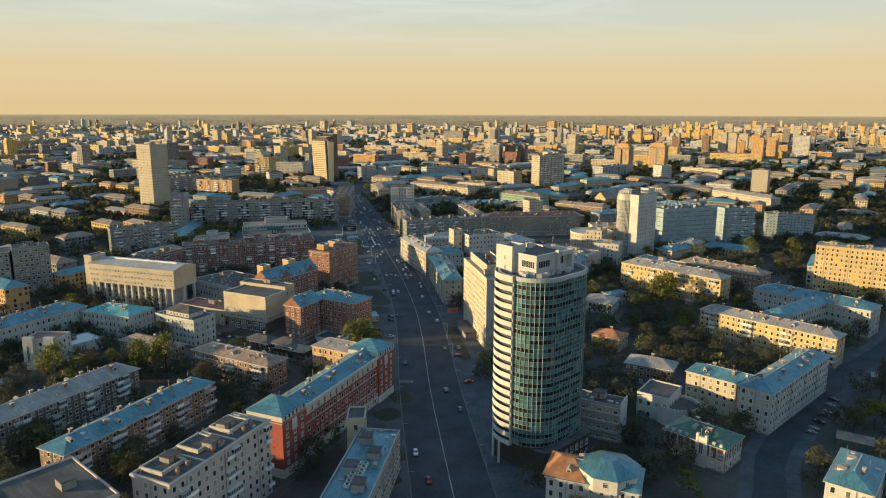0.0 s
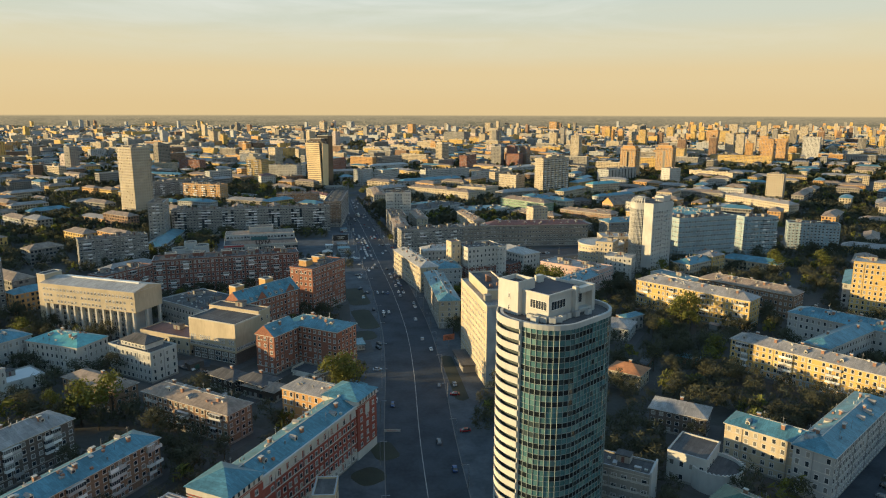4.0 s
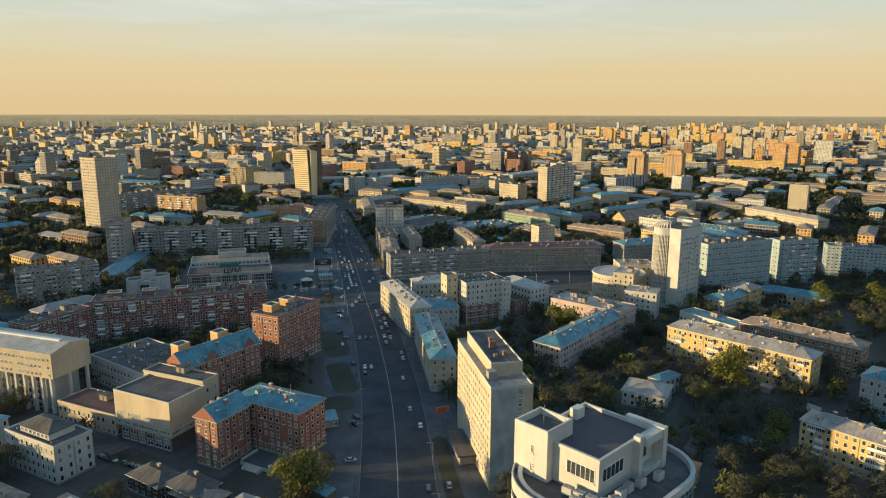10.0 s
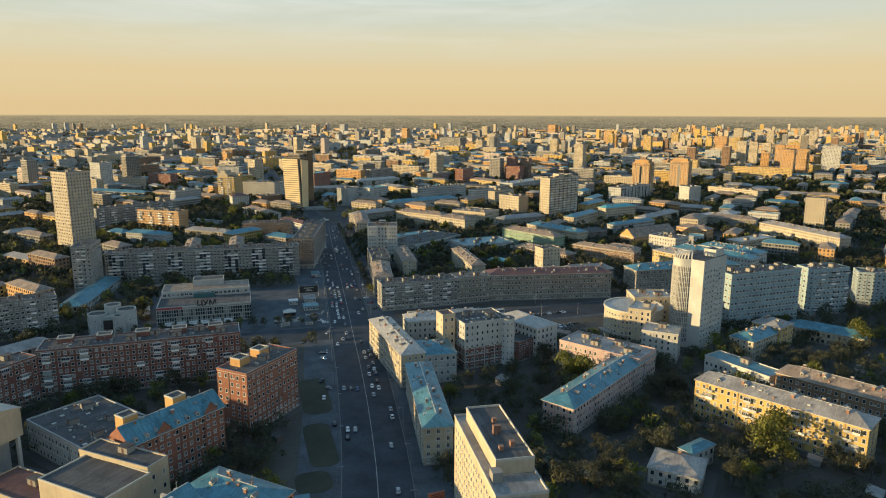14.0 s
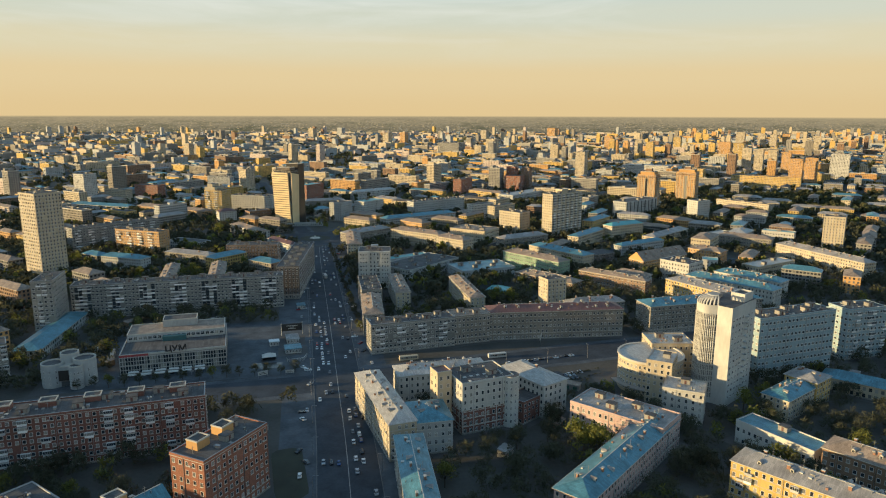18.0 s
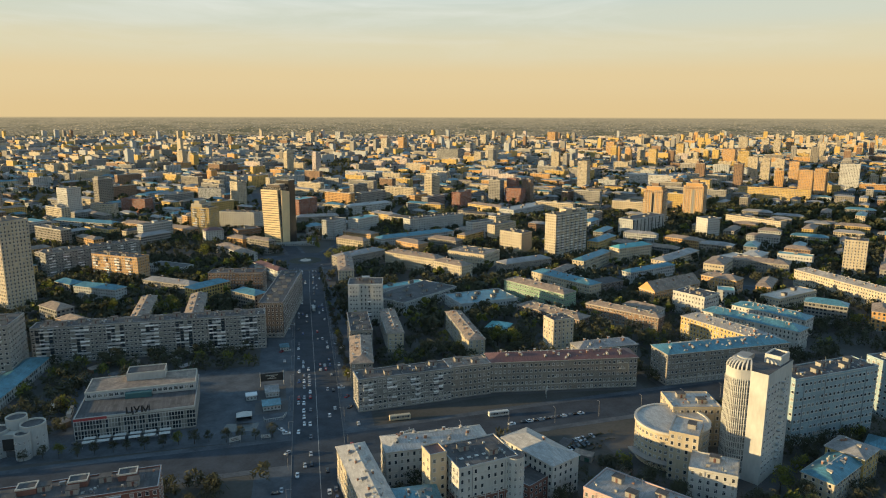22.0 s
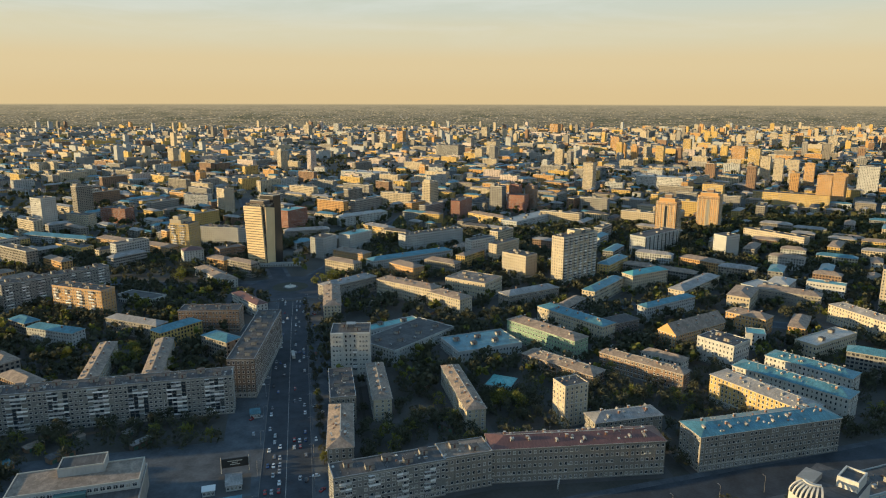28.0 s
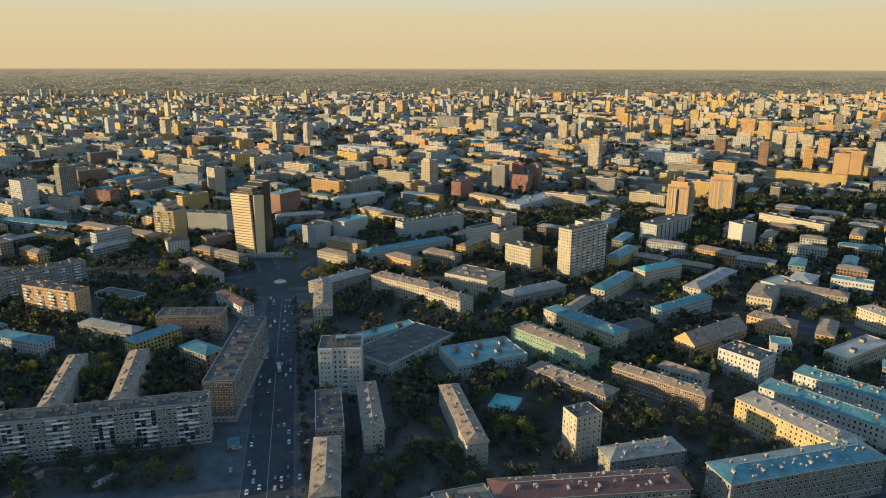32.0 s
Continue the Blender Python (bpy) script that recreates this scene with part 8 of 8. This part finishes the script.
# ---------------------------------------------------------------- cars
CARPAINT = [material("car_paint_" + n, c, 0.25, 0.05, bump=0.0) for n, c in (("white", (0.65, 0.65, 0.64)), ("silver", (0.35, 0.36, 0.37)), ("black", (0.015, 0.015, 0.017)), ("grey", (0.12, 0.12, 0.13)), ("red", (0.25, 0.02, 0.02)), ("blue", (0.04, 0.07, 0.16)))]
TYRE = material("tyre_rubber", (0.02, 0.02, 0.02), 0.9, 0.1, bump=0.0)
LAMPGLASS = material("lamp_glass", (0.6, 0.6, 0.55), 0.2, 0.05, bump=0.0)


def loft(s, rings, mat):
    """Joins cross-sections (lists of points) along a body and caps both ends."""
    for a, b in zip(rings, rings[1:]):
        n = len(a)
        for i in range(n):
            j = (i + 1) % n
            s.quad([a[i], a[j], b[j], b[i]], mat)
    s.quad(rings[0][::-1], mat)
    s.quad(rings[-1], mat)


def car_body(paint):
    s = Shape()
    rings = []
    for y, hw, z0, z1 in ((-2.2, 0.72, 0.38, 0.72), (-2.05, 0.84, 0.28, 0.84), (-1.2, 0.88, 0.24, 0.92), (0.6, 0.88, 0.24, 0.95), (1.7, 0.86, 0.26, 0.95), (2.15, 0.78, 0.34, 0.86)):
        rings.append([(-hw, y, z0), (hw, y, z0), (hw, y, z1 - 0.12), (hw - 0.12, y, z1), (-hw + 0.12, y, z1), (-hw, y, z1 - 0.12)])
    loft(s, rings, paint)
    s.quad([(-0.58, -0.45, 1.445), (0.58, -0.45, 1.445), (0.6, 0.95, 1.455), (-0.6, 0.95, 1.455)], paint)
    return s.mesh("body")


def car_cabin():
    s = Shape()
    rings = [[(-0.74, -1.15, 0.9), (0.74, -1.15, 0.9), (0.7, -1.1, 0.94), (-0.7, -1.1, 0.94)], [(-0.8, -0.45, 0.9), (0.8, -0.45, 0.9), (0.6, -0.45, 1.44), (-0.6, -0.45, 1.44)],
             [(-0.8, 0.95, 0.9), (0.8, 0.95, 0.9), (0.62, 0.95, 1.45), (-0.62, 0.95, 1.45)], [(-0.74, 1.75, 0.9), (0.74, 1.75, 0.9), (0.7, 1.7, 0.96), (-0.7, 1.7, 0.96)]]
    loft(s, rings, PANE)
    return s.mesh("windows")


def wheel_mesh():
    s = Shape()
    k = 12
    a = [(-0.1, 0.32 * math.cos(2 * math.pi * i / k), 0.32 * math.sin(2 * math.pi * i / k)) for i in range(k)]
    b = [(0.1, y, z) for _, y, z in a]
    loft(s, [a, b], TYRE)
    c = [(0.105, y * 0.6, z * 0.6) for _, y, z in a]
    s.quad(c, STEEL)
    return s.mesh("wheel")


CABIN, WHEEL = car_cabin(), wheel_mesh()
BODIES = [car_body(p) for p in CARPAINT]
hl = Shape()
hl.box(-0.17, -0.04, -0.07, 0.17, 0.04, 0.07, LAMPGLASS, True)
HEADLIGHT = hl.mesh("headlight")
CARLABEL = ("white", "silver grey", "black", "dark grey", "red", "dark blue")


def car(x, y, rot, k, parked):
    root = new("car", BODIES[k])
    z = 0.107 if not parked else 0.067
    root.matrix_basis = pose(x, y, z if y < 470 else z - 0.2, 0, 0, rot)
    tagged(root, "%s passenger car %s" % (CARLABEL[k], "parked beside the road" if parked else "on the asphalt avenue"), "car", "cars of the city")
    part("cabin", CABIN, root, "dark window glass")
    for wx, wy in ((-0.8, -1.35), (0.8, -1.35), (-0.8, 1.35), (0.8, 1.35)) if y < 470 else ():
        part("wheel", WHEEL, root, at=pose(wx, wy, 0.32, 0, 0, 0 if wx > 0 else 180))
    for wx in (-0.55, 0.55) if y < 420 else ():
        part("headlight", HEADLIGHT, root, at=pose(wx, -2.16, 0.62))


def avenue_at(y):
    for a, b in zip(AVENUE, AVENUE[1:]):
        if a[1] <= y <= b[1]:
            t = (y - a[1]) / (b[1] - a[1])
            return a[0] + t * (b[0] - a[0]), math.degrees(math.atan2(b[1] - a[1], b[0] - a[0])) - 90
    return AVENUE[-1][0], 0


rng = random.Random(9)
used = []


def try_car(y, off, north, parked, turn=0.0):
    x, a = avenue_at(y)
    p = (x + off * math.cos(radians(a)), y + off * math.sin(radians(a)))
    if any(abs(p[0] - q[0]) < 2.3 and abs(p[1] - q[1]) < 6.2 for q in used):
        return
    used.append(p)
    car(p[0], p[1], a + (180 if north else 0) + turn, rng.choice((0, 0, 0, 1, 1, 1, 2, 3, 4, 5)), parked)


for off in (-10.5, -7.2, -3.8, 3.8, 7.2, 10.5):
    for y in range(110, 930, 9):
        queue = (490 < y < 506 or 535 < y < 640) if off < 0 else (405 < y < 488)
        chance = 0.75 if (queue and abs(off) < 9) else 0.055 if y < 480 else 0.26
        if 505 < y < 535 and not queue:
            chance = 0.08
        if rng.random() < chance:
            try_car(y + rng.uniform(-2, 2), off + rng.uniform(-0.3, 0.3), off > 0, False)
for _ in range(55):
    side = rng.choice((-1, -1, 1))
    try_car(rng.uniform(180, 900), side * rng.uniform(15.5, 23), rng.random() < 0.5, True, rng.choice((0, 35, -35, 90)))
for x0, y0, n, dx, dy, r in ((-131, 301, 8, 2.5, -1.9, 48), (-150, 306, 5, 2.6, -1.9, 48), (100, 127, 14, 3.2, 2.35, 35), (100, 516, 13, 3.6, 0.35, 95), (-130, 545, 8, 5.4, 0.1, 90), (-38, 700, 12, 0.2, 3.0, 90), (-36, 820, 10, 0.3, 3.2, 70)):
    for i in range(n):
        if rng.random() < 0.75:
            car(x0 + i * dx, y0 + i * dy, r, rng.choice((0, 1, 2, 3, 3)), True)


# ---------------------------------------------------------------- street furniture
def lamp_meshes():
    p = Shape()
    p.tube(0, 0, 0, 9.0, 0.13, 0.08, STEEL, 7)
    a = Shape()
    a.box(0, -0.05, 8.9, 2.2, 0.05, 9.0, STEEL, True)
    h = Shape()
    h.box(1.6, -0.14, 8.78, 2.5, 0.14, 8.9, STEEL, True)
    return p.mesh("pole"), a.mesh("arm"), h.mesh("lamp_head")


LAMP = lamp_meshes()


def street_lamp(x, y, rot):
    root = new("street_lamp", LAMP[0])
    root.matrix_basis = pose(x, y, 0.06, 0, 0, rot)
    tagged(root, "grey steel street lamp on the pavement", "street lamp", "street lamps")
    part("arm", LAMP[1], root)
    part("lamp_head", LAMP[2], root)


for i in range(24):
    y = 120 + i * 34
    x, a = avenue_at(y)
    street_lamp(x - 15.2, y, a)
    street_lamp(x + 15.2, y + 12, a + 180)
for i in range(8):
    street_lamp(40 + i * 28, 505 + i * 2.4, 90)

# advertising boards on posts
SIGNRED = material("faded_red_board", (0.45, 0.16, 0.09), 0.6, 0.2)
for x, y, rot, mat, lab in ((2.5, 302, 10, SIGNRED, "orange-red advertising board on a post"), (-54, 205, -10, WALL["white"], "white advertising board on a post"), (40, 508, 20, WALL["white"], "white advertising board on a post"), (132, 545, 60, WALL["white"], "white advertising board on a post")):
    board = thing("billboard", pose(x, y, 0.06, 0, 0, rot), lab, "billboard")
    s = Shape()
    s.tube(0, 0, 0, 4.0, 0.18, 0.15, STEEL, 8)
    part("post", s, board)
    s = Shape()
    s.box(-3.2, -0.2, 4.0, 3.2, 0.2, 7.0, mat, True)
    part("panel", s, board)
    s = Shape()
    for k in range(3):
        s = Shape()
        s.box(-2.4 + k * 0.2, -0.23, 4.6 + k * 0.7, 2.2 - k * 0.5, -0.205, 4.85 + k * 0.7, WALL["wood"], True)
        part("text_bar", s, board)

# kiosks and stalls on the square
for x, y, w, d, roof, label in (
    (-43, 584, 6, 5, "whitemetal", "white glazed kiosk with pale blue roof"),
    (-31, 590, 8, 12, "greymetal", "long grey kiosk with flat metal roof"),
    (-31, 569, 10, 9, "bluemetal", "dark blue kiosk with flat roof"),
    (-23, 670, 6, 8, "bluemetal", "blue street kiosk with flat roof"),
    (-45, 312, 7, 10, "bluemetal", "blue kiosk with flat roof beside a brick house"),
    (-33, 735, 10, 5, "bluemetal", "blue street kiosk with flat roof"),
):
    k = thing("kiosk", pose(x, y, 0.045, 0, 0, 4), label, "kiosk", "street kiosks")
    FOOT.append((x, y, w, d, 0))
    s = Shape()
    s.box(-w / 2, -d / 2, 0, w / 2, d / 2, 3.0, WALL["greywhite"])
    part("wall", s, k)
    s = Shape()
    s.box(-w / 2 - 0.4, -d / 2 - 0.4, 3.0, w / 2 + 0.4, d / 2 + 0.4, 3.3, ROOF[roof], True)
    part("roof", s, k)
    n = max(2, int(w / 1.7))
    for i in range(n):
        part("shop_window", window_mesh(1.3, 1.9), k, at=pose((i + 0.5) * w / n - w / 2, -d / 2, 0.7))

# white tent on its dark mat
s = Shape()
s.box(-9, -5, 0.05, 9, 5, 0.08, WALL["darkglass"], True)
mat_ob = tagged(new("ground_mat", s.mesh("ground_mat")), "black mat spread on the asphalt square", "mat")
mat_ob.matrix_basis = pose(-47, 546, 0, 0, 0, -6)
tent = thing("market_tent", pose(-46, 557, 0.045, 0, 0, 3), "white market tent with peaked roof", "tent")
s = Shape()
for k, (cx, cy) in enumerate(((-4, -3), (4, -3), (4, 3), (-4, 3))):
    s.box(cx - 0.07, cy - 0.07, 0, cx + 0.07, cy + 0.07, 2.6, STEEL)
part("pole", s, tent)
s = Shape()
ring, top = [(-4.3, -3.3, 2.5), (4.3, -3.3, 2.5), (4.3, 3.3, 2.5), (-4.3, 3.3, 2.5)], [(-1.2, 0, 4.4), (1.2, 0, 4.4)]
s.quad([ring[0], ring[1], top[1], top[0]], WALL["white"])
s.quad([ring[2], ring[3], top[0], top[1]], WALL["white"])
s.quad([ring[1], ring[2], top[1]], WALL["white"])
s.quad([ring[3], ring[0], top[0]], WALL["white"])
for k in range(4):
    p, q = ring[k], ring[(k + 1) % 4]
    if k:
        s.quad([(p[0], p[1], 0.1), (q[0], q[1], 0.1), q, p], WALL["white"])
part("canopy", s, tent)

# dark advertising board on posts beside the avenue
board = thing("billboard", pose(-31, 603, 0.045, 0, 0, 3), "wide black advertising board on posts", "billboard")
for sx in (-7.2, 7.2):
    s = Shape()
    s.tube(sx, 0, 0, 9.5, 0.16, 0.14, WALL["white"], 8)
    part("post", s, board)
s = Shape()
s.box(-7, -0.2, 3.2, 7, 0.2, 8.4, WALL["darkglass"], True)
panel = part("panel", s, board, "black printed panel")
for wd, z in ((3.8, 6.6), (1.6, 5.6), (2.6, 4.6)):
    s = Shape()
    s.box(-wd, -0.23, z, wd, -0.205, z + 0.45, TRIM, True)
    part("text_bar", s, panel)

# railed terrace and white signs of the square
terrace = thing("terrace_rail", pose(-30, 553, 0.045, 0, 0, 8), "white rail round a small paved terrace", "railing")
for x0, y0, x1, y1 in ((-5, -3, 5, -3), (5, -3, 8, 3), (-5, -3, -5, 1)):
    n = max(2, int(math.hypot(x1 - x0, y1 - y0) / 1.0))
    for i in range(n + 1):
        t = i / n
        s = Shape()
        s.box(-0.06, -0.06, 0, 0.06, 0.06, 1.7, WALL["white"])
        part("post", s, terrace, at=pose(x0 + (x1 - x0) * t, y0 + (y1 - y0) * t, 0))
    s = Shape()
    L = math.hypot(x1 - x0, y1 - y0)
    s.box(0, -0.07, 1.6, L, 0.07, 1.8, WALL["white"], True)
    part("top_rail", s, terrace, at=pose(x0, y0, 0, 0, 0, math.degrees(math.atan2(y1 - y0, x1 - x0))))
for x, y, rot, w, h, label in ((-49, 527, 20, 6, 4, "pale slanted sign board on the square"), (-33.5, 528, 0, 5, 3, "pale framed stand on the square"), (-41.3, 211.3, -12, 6.2, 1.6, "low white banner beside the avenue")):
    sg = thing("sign", pose(x, y, 0.06, 0, 0, rot), label, "sign")
    for sx in (-w / 2 + 0.2, w / 2 - 0.2):
        s = Shape()
        s.tube(sx, 0.08, 0, h, 0.07, 0.07, STEEL, 6)
        part("post", s, sg)
    s = Shape()
    s.box(-w / 2, -0.06, h * 0.35, w / 2, 0.0, h, WALL["white"], True)
    face = part("panel", s, sg)
    for k in range(2):
        s = Shape()
        s.box(-w * 0.36, -0.085, h * (0.5 + 0.2 * k), w * (0.36 - 0.12 * k), -0.065, h * (0.58 + 0.2 * k), WALL["brickdeep"] if h < 2 else WALL["darkglass"], True)
        part("text_bar", s, face)

# clipped hedges of the car park at the crossing
for i, (x, y) in enumerate(((112, 475), (122, 482), (128, 491))):
    q = crown_arrays(200 + i, 30, 22, 0.3, 1.0, 1.6) * np.array([1.0, 1.0, 0.55])
    r_h = np.random.RandomState(i)
    q = q + np.repeat(r_h.uniform(-13, 13, (30, 1, 1)), 22, axis=0) * np.array([1.0, 0.0, 0.0])
    hedge = tagged(new("hedge", quads_mesh("hedge", q + np.array([0, 0, 0.55]), DULL)), "low clipped hedge beside parked cars", "hedge", "hedges of the car park")
    hedge.matrix_basis = pose(x + 13, y + 2, 0.03, 0, 0, 16)
for i in range(9):
    for x0, y0 in ((108, 478.5), (114, 486)):
        if rng.random() < 0.75:
            car(x0 + i * 2.9, y0 + i * 0.85, 16, rng.choice((0, 1, 2, 3, 3)), True)

# lawns and beds beside the avenue
for x, y, w, d, r in ((-46.5, 197.8, 9, 14, 12), (-54.0, 181.3, 11, 11, 28), (-56.5, 148.0, 6.5, 11, 24), (-60.5, 134.0, 5, 12, 18), (-35.3, 412.9, 14, 44, 3), (-35.3, 361.1, 12, 40, 4), (-39.4, 330.5, 14, 16, 5), (-4.6, 262.0, 6, 56, -5)):
    s = Shape()
    ring, _ = rounded_ring(w, d, min(w, d) * 0.35, 28)
    s.prism(ring, -0.2, 0.14, KERB, GRASS)
    ob = tagged(new("lawn", s.mesh("lawn")), "dark grass bed with pale stone edge", "lawn", kind="structure")
    ob.matrix_basis = pose(x, y, 0, 0, 0, r)

# asphalt aprons round the houses
s = Shape()
for i, (x, y, w, d, a) in enumerate(FOOT):
    if y > 1000 or min(w, d) < 7:
        continue
    m = Matrix.Translation((x, y, 0.012 + 0.00012 * i)) @ Matrix.Rotation(a, 4, "Z")
    p, q = w / 2 + 4.5, d / 2 + 4.0
    s.quad([m @ Vector(v) for v in ((-p, -q, 0), (p, -q, 0), (p, q, 0), (-p, q, 0))], YARD)
tagged(new("yard_asphalt", s.mesh("yard_asphalt")), "worn asphalt aprons round the houses", "asphalt", kind="stuff")

# terrace and steps before the brick house
ter = thing("terrace", pose(-70.5, 283.5, 0.0, 0, 0, -40), "paved entrance terrace with pale stone steps", "terrace")
s = Shape()
s.prism([(-7, -5), (7, -5), (9, 4), (-9, 4)], 0, 1.5, TRIM, PAVING)
part("deck", s, ter)
for k in range(6):
    s = Shape()
    s.box(-3.5, -5.4 - 0.4 * k, 0, 3.5, -5.0 - 0.4 * k, 1.3 - 0.22 * k, TRIM)
    part("step", s, ter)
for sx in (-1, 1):
    for k in range(2):
        s = Shape()
        s.box(sx * 3.6 - 0.2, -8.0, 0, sx * 3.6 + 0.2, -5.02, 1.2, TRIM)
        if k:
            s = Shape()
            s.box(sx * 6.5 - 0.2, -4.9, 1.5, sx * 6.5 + 0.2, 3.8, 2.4, TRIM)
        part("parapet", s, ter)

# low sheds and garages in the yards
rng = random.Random(21)
made = 0
SHEDROOF = [ROOF["brownmetal"], ROOF["greymetal"], ROOF["bitumen"], ROOF["bluemetal"]]
for _ in range(1500):
    x, y = rng.uniform(-240, 330), rng.uniform(110, 900)
    if made >= 90 or blocked(x, y, 6) or on_road(x, y, 5) or squares(x, y) or not in_view(x, y, -20):
        continue
    w, d, h, r = rng.uniform(4, 14), rng.uniform(3.5, 6), rng.uniform(2.4, 3.4), rng.choice((-47, 43)) + rng.uniform(-6, 6)
    s = Shape()
    s.box(-w / 2, -d / 2, 0, w / 2, d / 2, h, WALL[rng.choice(("brickdark", "concrete", "brickbrown"))])
    s.quad([(-w / 2 - 0.3, -d / 2 - 0.3, h), (w / 2 + 0.3, -d / 2 - 0.3, h), (w / 2 + 0.3, d / 2 + 0.3, h + 0.7), (-w / 2 - 0.3, d / 2 + 0.3, h + 0.7)], SHEDROOF[made % 4])
    s.quad([(-w / 2, d / 2, h), (w / 2, d / 2, h), (w / 2, d / 2, h + 0.66), (-w / 2, d / 2, h + 0.66)], WALL["concrete"])
    for k in range(max(1, int(w / 4))):
        cx = (k + 0.5) * w / max(1, int(w / 4)) - w / 2
        s.box(cx - 1.2, -d / 2 - 0.06, 0.05, cx + 1.2, -d / 2 - 0.004, 2.1, ROOF["greenmetal"])
    ob = tagged(new("shed", s.mesh("shed")), "low yard shed with pitched tin roof", "shed", "yard sheds")
    ob.matrix_basis = pose(x, y, 0, 0, 0, r)
    FOOT.append((x, y, w, d, radians(r)))
    made += 1

# buses and a van at the crossing
def bus(x, y, rot, mat, label):
    root = thing("bus", pose(x, y, 0.1, 0, 0, rot), label, "bus")
    s = Shape()
    rings = []
    for yy, k in ((-6, 0.94), (-5.7, 1.0), (5.7, 1.0), (6, 0.96)):
        rings.append([(-1.25 * k, yy, 0.35), (1.25 * k, yy, 0.35), (1.25 * k, yy, 2.8 * k + 0.05), (1.05 * k, yy, 3.05 * k), (-1.05 * k, yy, 3.05 * k), (-1.25 * k, yy, 2.8 * k + 0.05)])
    loft(s, rings, mat)
    part("body", s, root)
    pane = Shape()
    pane.box(-0.65, -0.015, 0, 0.65, 0.015, 1.0, PANE)
    pm = pane.mesh("pane")
    for i in range(7):
        for sx in (-1.27, 1.27):
            part("pane", pm, root, at=pose(sx, -4.6 + i * 1.5, 1.5, 0, 0, 90))
    for wx, wy in ((-1.1, -3.8), (1.1, -3.8), (-1.1, 3.4), (1.1, 3.4)):
        part("wheel", WHEEL, root, at=Matrix.Translation((wx, wy, 0.45)) @ Matrix.Scale(1.4, 4))


bus(-155, 593, 12, WALL["white"], "white bus parked beside the department store")
bus(-143.5, 585, 8, WALL["white"], "white bus parked beside the department store")
bus(96, 528, 92, WALL["white"], "white city bus on the cross street")
bus(2.5, 770, 3, WALL["white"], "white city bus on the avenue")
bus(40, 536, 92, WALL["cream"], "cream trolleybus beside the long house")
